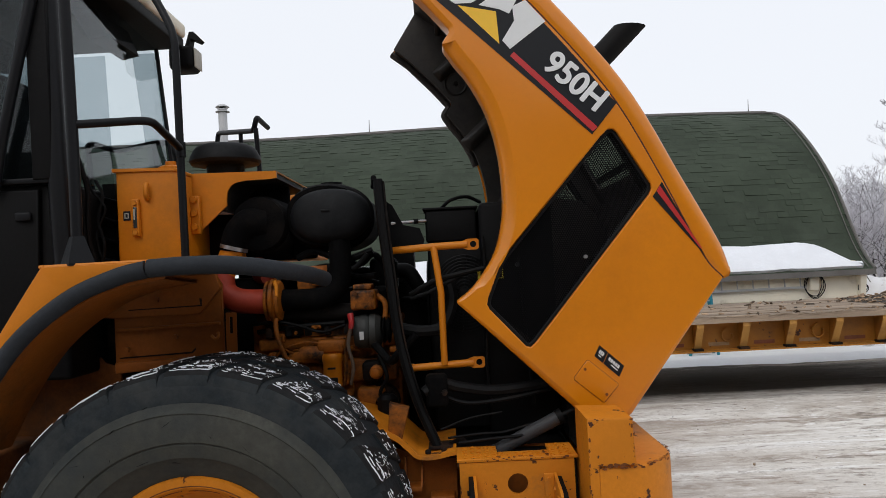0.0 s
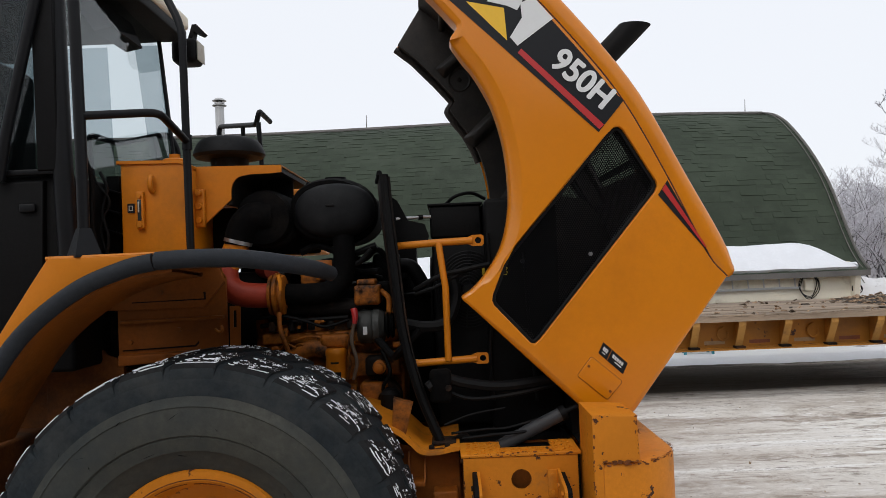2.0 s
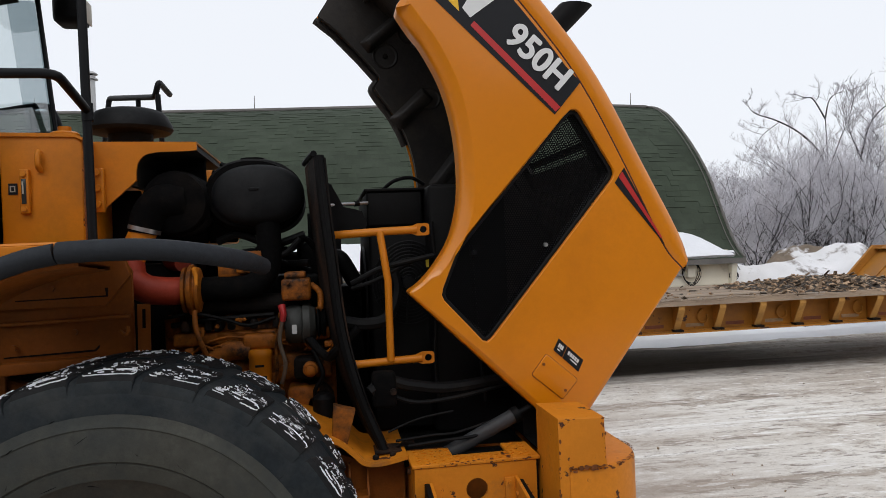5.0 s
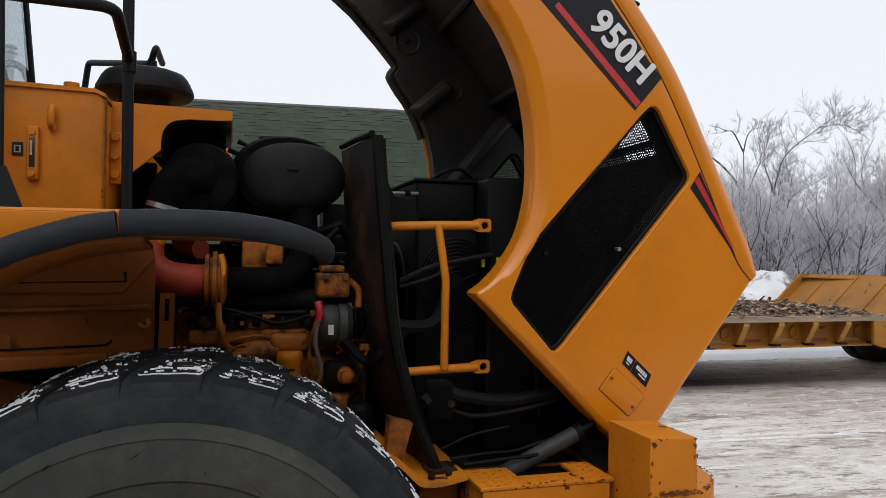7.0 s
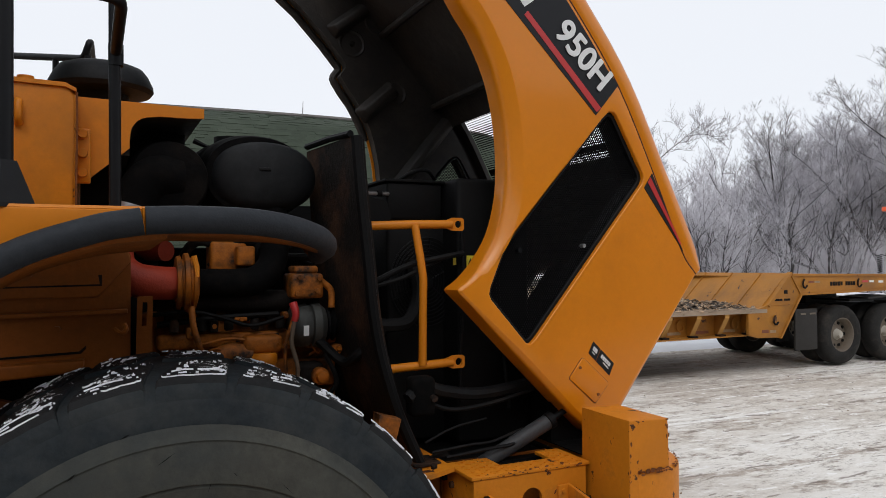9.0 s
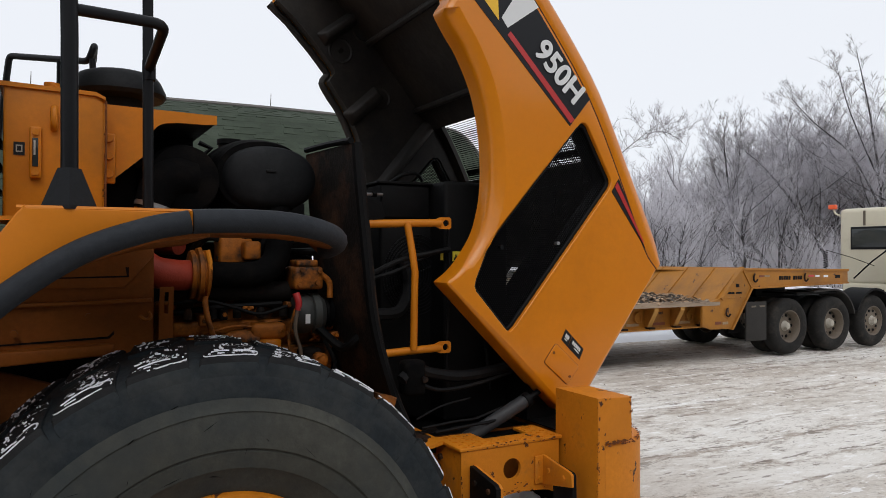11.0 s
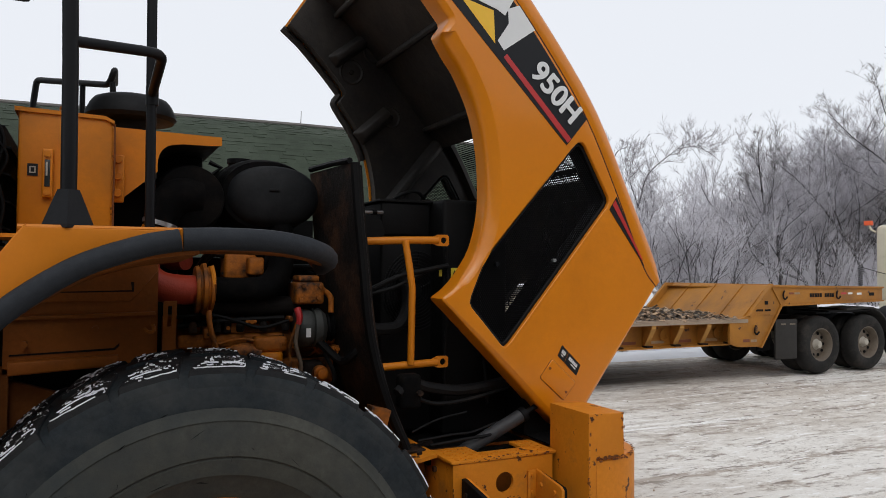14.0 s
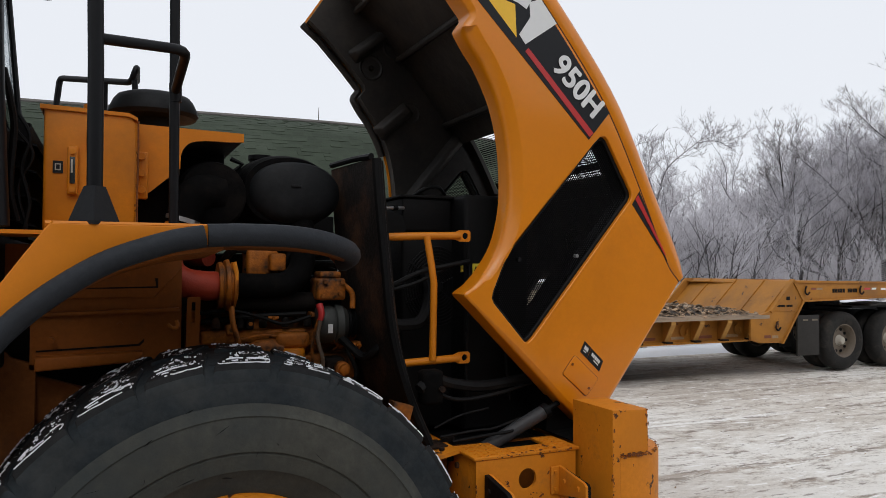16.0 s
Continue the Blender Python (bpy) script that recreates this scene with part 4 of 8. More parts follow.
bm = lathe([(0.05, 2.405), (0.05, 2.425), (0.062, 2.43), (0.062, 2.447), (0.05, 2.455), (0.028, 2.457), (0.028, 2.478), (0.01, 2.48)], (-0.44, 1.08, 0.012), "z", 20)
part("filler_cap", bm, M_YEL, tank, "yellow filler cap")

part("tank_seam", tube([(-0.266, 0.756, 1.945), (-0.267, 0.755, 2.1), (-0.265, 0.756, 2.25), (-0.266, 0.757, 2.38)], 0.0035, 6), M_CHIP, tank)
rust_chips(tank, [((-0.268, 0.758, 1.95), (-0.268, 0.758, 2.38), [-Y_])], 12, 60, 0.006)
# intake bracket beside the tank
scoop_pts = [(-0.27, 2.395), (0.155, 2.388), (0.155, 2.352), (0.1, 2.348)] + curve2([(0.0, 2.347), (-0.06, 2.335), (-0.092, 2.3), (-0.1, 2.255)], 4) + [(-0.1, 2.225), (-0.235, 2.105), (-0.27, 2.098)]
scoop = part("intake_bracket", slab(scoop_pts, 0.9, 0.915), M_YEL, loader, "yellow bolted bracket with curved cut-out")
part("roof_plate", slab([(-0.27, 2.395), (0.155, 2.388), (0.155, 2.38), (-0.27, 2.385)], 0.916, 1.7), M_YEL, scoop)
part("hood_liner", slab([(0.15, 2.354), (0.1, 2.35)] + curve2([(0.0, 2.349), (-0.06, 2.337), (-0.092, 2.302), (-0.1, 2.257)], 4) + [(-0.1, 2.2), (-0.13, 2.2), (-0.13, 2.3), (-0.08, 2.36), (0.0, 2.378), (0.15, 2.376)], 0.917, 1.68), M_LINER, scoop, smooth=False)
# Black plates added where the hollow round the filter is only dark.
part("liner_back", box(-0.128, 0.13, 1.3, 1.32, 1.95, 2.372, bev=0.01), M_BLACK, scoop, "added black plate for the dark hollow behind the air filter")
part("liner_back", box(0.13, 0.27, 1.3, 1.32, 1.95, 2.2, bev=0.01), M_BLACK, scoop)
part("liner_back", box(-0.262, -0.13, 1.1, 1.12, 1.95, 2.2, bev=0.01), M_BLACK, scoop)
part("bolt_strip", box(-0.272, -0.225, 0.868, 0.899, 2.09, 2.28, bev=0.006), M_YEL, scoop)
for z in (2.125, 2.193, 2.26):
    part("bolt", lathe([(0.015, 0.85), (0.017, 0.862), (0.017, 0.87)], (-0.25, 0, z), seg=12), M_YEL, scoop)

# air pre-cleaner mushroom and its duct
bm = lathe([(0.1, 2.40), (0.1, 2.47), (0.15, 2.475), (0.178, 2.478), (0.19, 2.494), (0.188, 2.51), (0.168, 2.552), (0.152, 2.572), (0.12, 2.584), (0.03, 2.59), (0.005, 2.59)], (-0.19, 1.21, 0), "z", 40)
part("air_precleaner", bm, M_CAP, loader, "black plastic air pre-cleaner cap")
bm = bmesh.new()
add_lathe(bm, [(0.09, 0.93), (0.135, 0.95), (0.145, 1.0), (0.145, 1.45), (0.09, 1.5)], (0.04, 0, 2.13), seg=36)
filt = part("air_filter", bm, M_DULL, loader, "black air filter canister")
for k in range(8):
    part("rib", lathe([(0.138, 1.02 + 0.05 * k), (0.15, 1.03 + 0.05 * k), (0.138, 1.04 + 0.05 * k)], (0.04, 0, 2.13), seg=32), M_PLASTIC, filt)
part("filter_elbow", tube([(0.06, 0.99, 2.135), (0.0, 0.965, 2.135), (-0.05, 0.95, 2.1), (-0.078, 0.942, 2.045), (-0.088, 0.94, 1.995)], (0.088, 0.064), 18, 6), M_DULL, loader, "black rubber intake elbow")
part("hose_clamp", tube([(-0.082, 0.94, 2.022), (-0.087, 0.94, 2.004)], 0.07, 20), M_STEEL, loader, "shiny steel hose clamp")
part("intake_pipe", tube([(-0.086, 0.94, 2.01), (-0.115, 0.94, 1.95), (-0.148, 0.93, 1.87)], 0.058, 16, 4), M_YEL, loader, "yellow steel intake pipe")
part("intake_hose", tube([(-0.15, 0.93, 1.88), (-0.135, 0.92, 1.8), (-0.08, 0.91, 1.755), (0.0, 0.93, 1.74), (0.06, 0.96, 1.737)], 0.062, 18, 6), M_RED, loader, "red silicone intake hose")
part("cross_hose", tube([(-0.05, 1.25, 1.95), (-0.03, 1.2, 1.87), (0.04, 1.1, 1.86)], 0.04, 14, 5), M_RED, loader, "red silicone hose")

# turbocharger
bm = bmesh.new()
add_lathe(bm, [(0.05, 0.06), (0.1, 0.063), (0.105, 0.078), (0.09, 0.082), (0.09, 0.088), (0.112, 0.091), (0.115, 0.106), (0.095, 0.112), (0.095, 0.118), (0.104, 0.122), (0.098, 0.134), (0.06, 0.145)], (0.0, 0.98, 1.737), "x", 36)
turbo = part("turbocharger", bm, M_DUSTY, loader, "yellow turbocharger housing with clamp band")
part("clamp_bolt", tube([(0.12, 0.9, 1.84), (0.13, 0.9, 1.8), (0.13, 0.89, 1.76)], 0.01, 8), M_WORN, turbo)
part("oil_line", tube([(0.115, 0.92, 1.65), (0.118, 0.905, 1.59), (0.135, 0.9, 1.52), (0.16, 0.92, 1.44), (0.17, 0.95, 1.36)], 0.012, 10, 5), M_GRIME, turbo, "grimy yellow oil drain line")
part("exhaust_pipe", tube([(0.13, 0.98, 1.737), (0.28, 0.98, 1.735), (0.37, 0.98, 1.75), (0.43, 0.99, 1.82), (0.44, 1.0, 1.95), (0.43, 1.02, 2.06)], 0.056, 18, 6), M_DULL, loader, "dull black exhaust pipe")

# muffler, oval drum lying across the engine
def oval(profile, cx, cz, tall):
    """An oval drum along y from (half width, y) pairs."""
    bm = bmesh.new()
    rings = []
    for r, y in profile:
        ang = [2 * math.pi * k / 48 for k in range(48)]
        rings.append([bm.verts.new((cx + r * math.copysign(abs(math.cos(a)) ** 0.9, math.cos(a)), y, cz + tall * r * math.copysign(abs(math.sin(a)) ** 0.9, math.sin(a)))) for a in ang])
    for a, b in zip(rings, rings[1:]):
        for k in range(48):
            bm.faces.new((a[k], a[(k + 1) % 48], b[(k + 1) % 48], b[k]))
    bm.faces.new(rings[0])
    bm.faces.new(rings[-1])
    return bm


muffler = part("muffler", oval([(0.18, 0.995), (0.196, 1.0), (0.2, 1.02), (0.21, 1.04), (0.222, 1.09), (0.222, 1.2), (0.23, 1.21), (0.23, 1.25), (0.222, 1.26), (0.222, 1.7), (0.18, 1.74), (0.02, 1.75)], 0.372, 2.16, 0.78), M_DULL, loader, "dull black oval muffler drum")
part("muffler_end", oval([(0.02, 0.927), (0.09, 0.931), (0.15, 0.942), (0.183, 0.958), (0.2, 0.98), (0.207, 1.001), (0.2, 1.004), (0.1, 1.006)], 0.4, 2.155, 0.68), M_CAP, muffler, "dished matt black end cap")
part("embossed_mark", box(0.365, 0.41, 0.921, 0.926, 2.172, 2.184, bev=0.002), M_PLASTIC, muffler)
bm = lathe([(0.055, 2.28), (0.055, 2.36), (0.062, 2.362), (0.062, 2.385), (0.05, 2.385)], (0.335, 1.5, 0), "z", 20)
part("outlet_stub", bm, M_BLACK, muffler)
part("latch_bracket", tube([(0.2, 1.45, 2.24), (0.195, 1.45, 2.292), (0.138, 1.45, 2.316)], 0.013, 6), M_BLACK, muffler)
part("latch_bracket", tube([(0.195, 1.45, 2.292), (0.236, 1.45, 2.331), (0.179, 1.45, 2.355)], 0.013, 6), M_BLACK, muffler)
part("strap", tube([(0.22, 1.6, 2.30), (0.18, 1.55, 2.26), (0.16, 1.5, 2.2)], 0.02, 8), M_BLACK, muffler)

# engine
bm = bmesh.new()
add_box(bm, -0.05, 0.72, 1.08, 1.6, 0.95, 1.62, 0.02)
add_box(bm, 0.0, 0.7, 1.02, 1.1, 1.3, 1.42, 0.015)
add_box(bm, 0.0, 0.7, 1.0, 1.1, 1.48, 1.54, 0.015)
engine = part("engine_block", bm, M_GRIME, loader, "oily yellow diesel engine block")
part("valve_cover", box(0.0, 0.66, 1.15, 1.5, 1.62, 1.78, bev=0.03), M_BLACK, engine, "black valve cover")
# Dark block, hose and looms added to close a see-through gap.
part("thermostat_housing", box(0.55, 0.7, 1.3, 1.46, 1.74, 1.935, bev=0.03), M_BLACK, engine, "added black block filling a see-through gap")
part("coolant_hose", tube([(0.7, 1.38, 1.86), (0.76, 1.37, 1.85), (0.8, 1.36, 1.79), (0.84, 1.36, 1.72), (0.9, 1.36, 1.7)], 0.042, 12, 5), M_BLACK, engine, "black rubber coolant hose")
part("wiring_harness", tube([(0.3, 1.12, 1.84), (0.42, 1.1, 1.93), (0.52, 1.12, 1.9), (0.6, 1.1, 1.95), (0.66, 1.14, 1.88)], 0.016, 8, 5), M_BLACK, engine, "black wiring loom")
part("wiring_harness", tube([(0.2, 1.1, 1.8), (0.32, 1.06, 1.9), (0.5, 1.08, 1.84), (0.62, 1.1, 1.8)], 0.012, 8, 5), M_BLACK, engine, "black wiring loom")
part("oil_pan", box(-0.02, 0.66, 1.1, 1.55, 0.72, 0.95, bev=0.04), M_GRIME, engine)
part("exhaust_manifold", tube([(0.0, 1.04, 1.66), (0.2, 1.03, 1.67), (0.4, 1.03, 1.66), (0.62, 1.05, 1.66)], 0.045, 12, 4), M_RUST, engine, "rusty exhaust manifold")
for k in range(5):
    part("manifold_flange", box(0.03 + 0.13 * k, 0.09 + 0.13 * k, 1.03, 1.09, 1.58, 1.68, bev=0.008), M_RUST, engine)
for k in range(6):
    part("block_rib", box(0.02 + 0.11 * k, 0.035 + 0.11 * k, 1.04, 1.09, 1.0, 1.3, bev=0.004), M_GRIME, engine)
for k in range(9):
    part("block_bolt", lathe([(0.012, 1.0), (0.012, 1.02), (0.008, 1.025)], (0.03 + 0.075 * k, -0.005, 1.36 + 0.15 * (k % 2)), seg=6), M_GRIME, engine)
bm = lathe([(0.03, 1.29), (0.05, 1.295), (0.05, 1.42), (0.054, 1.425), (0.054, 1.45), (0.048, 1.46), (0.02, 1.462)], (0.385, 0.95, 0), "z", 28)
oil = part("oil_filter", bm, M_YEL, engine, "yellow oil filter cartridge with black print")
part("filter_print", box(0.355, 0.415, 0.897, 0.9, 1.315, 1.345), M_DECAL, oil)
part("filter_print", box(0.365, 0.405, 0.899, 0.901, 1.385, 1.395), M_DECAL, oil)
part("filter_head", box(0.31, 0.46, 0.93, 1.08, 1.46, 1.53, bev=0.02), M_GRIME, engine)
part("filter_base", tube([(0.18, 0.98, 1.42), (0.26, 0.97, 1.46), (0.34, 0.97, 1.45)], 0.045, 12, 4), M_GRIME, engine)
bm = lathe([(0.02, 0.495), (0.075, 0.5), (0.085, 0.52), (0.088, 0.56), (0.08, 0.575), (0.092, 0.58), (0.092, 0.61), (0.07, 0.635), (0.03, 0.64)], (0.0, 0.985, 1.56), "x", 28)
alt = part("alternator", bm, M_ALU, engine, "grey cast alternator with white sticker")
part("sticker", box(0.532, 0.553, 0.896, 0.9, 1.525, 1.565), M_WHITE, alt)
part("cable_boot", tube([(0.49, 0.9, 1.655), (0.497, 0.885, 1.615), (0.492, 0.885, 1.585)], (0.017, 0.013), 10, 4), M_REDFILM, alt, "red cable boot")
part("battery_cable", tube([(0.492, 0.885, 1.59), (0.478, 0.87, 1.5), (0.5, 0.86, 1.4), (0.48, 0.88, 1.31)], 0.009, 8, 6), M_TAN, alt, "dusty tan battery cable")
part("battery_cable", tube([(0.488, 0.9, 1.59), (0.46, 0.9, 1.48), (0.462, 0.9, 1.38), (0.44, 0.92, 1.3)], 0.007, 8, 6), M_GRIME, alt)
part("pulley", lathe([(0.02, 0.64), (0.06, 0.642), (0.066, 0.65), (0.05, 0.66), (0.066, 0.67), (0.06, 0.68), (0.02, 0.682)], (0, 0.985, 1.56), "x", 24), M_BLACK, alt)
comp = part("thermostat_housing", box(0.49, 0.62, 0.92, 1.08, 1.67, 1.77, bev=0.014), M_GRIME, engine, "yellow cast thermostat housing")
part("housing_cap", box(0.505, 0.6, 0.93, 1.06, 1.77, 1.8, bev=0.01), M_GRIME, comp)
for x, z in ((0.51, 1.69), (0.59, 1.7), (0.6, 1.75), (0.52, 1.755)):
    part("housing_bolt", lathe([(0.01, 0.905), (0.01, 0.925)], (x, 0, z), seg=6), M_GRIME, comp)
part("coolant_pipe", tube([(0.62, 0.97, 1.74), (0.66, 0.96, 1.7), (0.66, 0.95, 1.63)], 0.014, 10, 4), M_GRIME, comp)
part("fuel_pump", box(0.53, 0.63, 0.94, 1.06, 1.31, 1.41, bev=0.02), M_RUST, engine)
part("fuel_pump_cap", lathe([(0.012, 0.87), (0.022, 0.875), (0.024, 0.9), (0.034, 0.905), (0.034, 0.95)], (0.605, 0, 1.36), seg=16), M_DUSTY, engine)
part("drier_can", lathe([(0.03, 1.05), (0.05, 1.06), (0.05, 1.24), (0.03, 1.26)], (0.66, 0.85, 0), "z", 20), M_BLACK, engine)
part("lower_housing", box(0.5, 0.64, 0.94, 1.1, 1.1, 1.28, bev=0.02), M_GRIME, engine)
for pts, r, mt in (
    ([(0.16, 0.98, 1.5), (0.25, 0.96, 1.52), (0.33, 0.95, 1.51), (0.42, 0.94, 1.47), (0.44, 0.93, 1.5)], 0.006, M_GRIME),
    ([(0.1, 0.99, 1.45), (0.3, 0.98, 1.5), (0.45, 0.97, 1.53)], 0.005, M_BLACK),
    ([(0.0, 1.0, 1.58), (0.2, 0.99, 1.6), (0.45, 0.98, 1.61)], 0.012, M_BLACK),
    ([(0.36, 1.03, 1.83), (0.4, 1.0, 1.9), (0.5, 1.0, 1.88), (0.58, 1.0, 1.95)], 0.014, M_BLACK),
    ([(0.2, 1.1, 1.95), (0.3, 1.08, 1.98), (0.45, 1.06, 1.93), (0.6, 1.05, 1.97)], 0.018, M_BLACK),
    ([(0.22, 1.2, 1.85), (0.35, 1.1, 1.9), (0.5, 1.1, 1.84), (0.62, 1.0, 1.84)], 0.016, M_BLACK),
    ([(0.1, 1.2, 1.82), (0.16, 1.1, 1.9), (0.3, 1.1, 1.86)], 0.02, M_RUST),
    ([(0.6, 0.93, 1.5), (0.68, 0.86, 1.42), (0.72, 0.8, 1.45), (0.82, 0.78, 1.55)], 0.02, M_BLACK),
):
    part("engine_hose", tube(pts, r, 8, 6), mt, engine)
rng = random.Random(41)
for k in range(9):
    x0, z0 = 0.02 + 0.07 * k, 1.44 + 0.012 * (k % 4)
    pts = [(x0, 0.985, z0), (x0 + 0.05, 0.965 - 0.01 * (k % 3), z0 + rng.uniform(0.0, 0.04)), (x0 + 0.1, 0.96, z0 + rng.uniform(-0.03, 0.05)), (x0 + 0.15, 0.985, z0 + rng.uniform(0.0, 0.07))]
    part("fuel_line", tube(pts, 0.0055, 7, 5), M_DUSTY, engine)
for k in range(22):
    x0, z0 = rng.uniform(0.0, 0.68), rng.uniform(1.08, 1.6)
    w, h = rng.uniform(0.02, 0.05), rng.uniform(0.015, 0.05)
    fit = part("cast_boss", box(x0, x0 + w, 0.97, 1.09, z0, z0 + h, bev=0.006), rng.choice((M_GRIME, M_DUSTY, M_GRIME, M_RUST)), engine)
    part("boss_bolt", lathe([(0.009, 0.955), (0.009, 0.972)], (x0 + w / 2, 0, z0 + h / 2), seg=6), M_DUSTY, fit)
for k in range(6):
    x0 = 0.06 + 0.1 * k
    part("injector_cap", lathe([(0.012, 1.55), (0.018, 1.555), (0.018, 1.585), (0.01, 1.6)], (x0, 0.99, 0), "z", 12), M_RUST, engine)
part("water_pump", lathe([(0.03, 0.9), (0.055, 0.905), (0.06, 0.93), (0.085, 0.94), (0.09, 1.0)], (0.62, 0.04, 1.2), seg=20), M_RUST, engine, "dark pump housing")
part("side_cover", box(0.08, 0.48, 0.985, 1.09, 1.12, 1.27, bev=0.02), M_GRIME, engine)
for x in (0.1, 0.2, 0.3, 0.4, 0.46):
    for z in (1.14, 1.25):
        part("cover_bolt", lathe([(0.01, 0.975), (0.01, 0.99)], (x, 0, z), seg=6), M_DUSTY, engine)
part("wiring_loom", tube([(-0.02, 0.97, 1.62), (0.12, 0.95, 1.63), (0.24, 0.95, 1.6), (0.34, 0.94, 1.57), (0.46, 0.93, 1.6)], 0.008, 7, 6), M_BLACK, engine)
part("wiring_loom", tube([(0.62, 0.9, 1.45), (0.66, 0.88, 1.34), (0.62, 0.9, 1.25), (0.67, 0.88, 1.12)], 0.01, 7, 6), M_BLACK, engine)
part("breather_box", box(0.2, 0.34, 1.05, 1.2, 1.78, 1.9, bev=0.015), M_GRIME, engine)
part("breather_box", box(0.29, 0.36, 0.98, 1.06, 1.8, 1.88, bev=0.012), M_DUSTY, engine)

# Black boxes added behind the engine, standing for the dark depth of the bay.
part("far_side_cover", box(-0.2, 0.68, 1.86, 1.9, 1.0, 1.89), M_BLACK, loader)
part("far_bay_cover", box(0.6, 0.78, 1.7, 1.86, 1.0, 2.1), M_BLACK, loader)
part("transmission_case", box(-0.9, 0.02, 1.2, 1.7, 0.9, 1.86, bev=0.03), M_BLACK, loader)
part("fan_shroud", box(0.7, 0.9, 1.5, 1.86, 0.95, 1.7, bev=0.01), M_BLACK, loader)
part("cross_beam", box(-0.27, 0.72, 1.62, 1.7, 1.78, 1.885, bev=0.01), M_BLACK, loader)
# left yellow bulkhead panel under the tank
bm = bmesh.new()
add_slab(bm, [(-0.62, 1.44), (-0.3, 1.46), (-0.1, 1.38), (-0.1, 1.84), (-0.14, 1.9), (-0.62, 1.9)], 0.76, 0.78)
panel = part("bulkhead_panel", bm, M_PANEL, loader, "dusty yellow steel bulkhead panel with shade in its paint")
part("lower_sheet", slab([(-0.97, 1.1), (-0.6, 1.1), (-0.6, 1.46), (-0.68, 1.49), (-0.73, 1.555), (-0.97, 1.57)], 0.76, 0.78, 0.004), M_SHADEPAINT, panel)
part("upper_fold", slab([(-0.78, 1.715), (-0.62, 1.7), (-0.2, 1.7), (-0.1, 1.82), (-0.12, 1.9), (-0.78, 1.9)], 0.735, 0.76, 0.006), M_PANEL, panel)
part("fold", slab([(-0.6, 1.635), (-0.11, 1.645), (-0.11, 1.66), (-0.6, 1.65)], 0.735, 0.765, 0.004), M_PANEL, panel)
part("end_flange", slab([(-0.085, 1.42), (-0.035, 1.42), (-0.03, 1.7), (-0.08, 1.7)], 0.745, 0.752, holes=[[(-0.065, 1.6), (-0.05, 1.6), (-0.048, 1.68), (-0.063, 1.68)]]), M_PANEL, panel)
part("bottom_lip", slab([(-0.6, 1.44), (-0.26, 1.46), (-0.24, 1.48), (-0.24, 1.5), (-0.6, 1.49)], 0.70, 0.76, 0.008), M_PANEL, panel)
part("slot", slab([(-0.54, 1.733), (-0.2, 1.738), (-0.188, 1.738), (-0.188, 1.775), (-0.2, 1.775), (-0.195, 1.744), (-0.54, 1.738)], 0.7335, 0.736), M_RUST, panel)
part("slot", slab([(-0.6, 1.505), (-0.25, 1.515), (-0.235, 1.53), (-0.235, 1.542), (-0.255, 1.523), (-0.6, 1.511)], 0.7565, 0.7585), M_RUST, panel)
part("hook", tube([(-0.15, 0.74, 1.595), (-0.13, 0.73, 1.58), (-0.115, 0.73, 1.59), (-0.12, 0.74, 1.61)], 0.008, 8, 4), M_GRIME, panel)
for x, z in ((-0.4, 1.78), (-0.32, 1.6), (-0.55, 1.55)):
    part("panel_bolt", lathe([(0.012, 0.72), (0.012, 0.74)], (x, 0, z), seg=6), M_PANEL, panel)
part("lower_frame_plate", slab([(-1.3, 0.9), (-0.1, 0.9), (-0.1, 1.24), (-0.62, 1.42), (-1.3, 1.42)], 0.8, 0.84), M_SHADEPAINT, loader, "lower frame plate in shade-darkened yellow")
# Box added to block light from the front; shade is in its colour.
part("platform_box", box(-2.0, -0.99, 0.02, 0.78, 0.5, 1.16, bev=0.02), M_SHADEPAINT, loader, "added box below the cab, shade-dark and blocking light")
# Solid dark box stands for the shaded hollow beside the panel.
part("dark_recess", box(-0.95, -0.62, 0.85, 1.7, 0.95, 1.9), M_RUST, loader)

# fender: yellow top sheet, inner wall and rubber flare
fx = curve2([(-0.86, 1.42), (-0.7, 1.66), (-0.52, 1.925), (-0.5, 1.94)], 3) + [(-0.1, 1.94)]
lower = [(-0.1, 1.925), (-0.49, 1.925), (-0.51, 1.91), (-0.69, 1.645), (-0.85, 1.405)]
fender = part("fender", slab(fx + lower, -0.02, 0.33, 0.004), M_YEL, loader, "yellow steel fender with rubber flare")
part("fender_top", box(-0.5, -0.1, 0.33, 0.78, 1.925, 1.938, bev=0.003), M_YEL, fender)
side_face = [(-0.1, 1.94), (-0.1, 1.9), (-0.22, 1.875), (-0.4, 1.805), (-0.6, 1.65), (-0.76, 1.43), (-0.86, 1.23), (-1.0, 1.2), (-0.93, 1.33)] + fx[:-1]
part("fender_side", slab(side_face, -0.045, -0.03, 0.004), M_YEL, fender, "yellow fender side panel")
part("fender_lip", tube([(-0.52, -0.035, 1.94), (-0.1, -0.035, 1.942), (0.02, -0.05, 1.94)], 0.008, 6), M_YEL, fender)
bm = bmesh.new()
rub = smooth_path([(-0.86, -0.06, 1.24), (-0.76, -0.065, 1.44), (-0.6, -0.068, 1.66), (-0.4, -0.07, 1.815), (-0.22, -0.07, 1.888), (-0.108, -0.068, 1.912)], 8)
add_tube(bm, rub, 0.033, 12)
part("rubber_flare", bm, M_RUBBER, fender, "grey-black rubber fender flare")
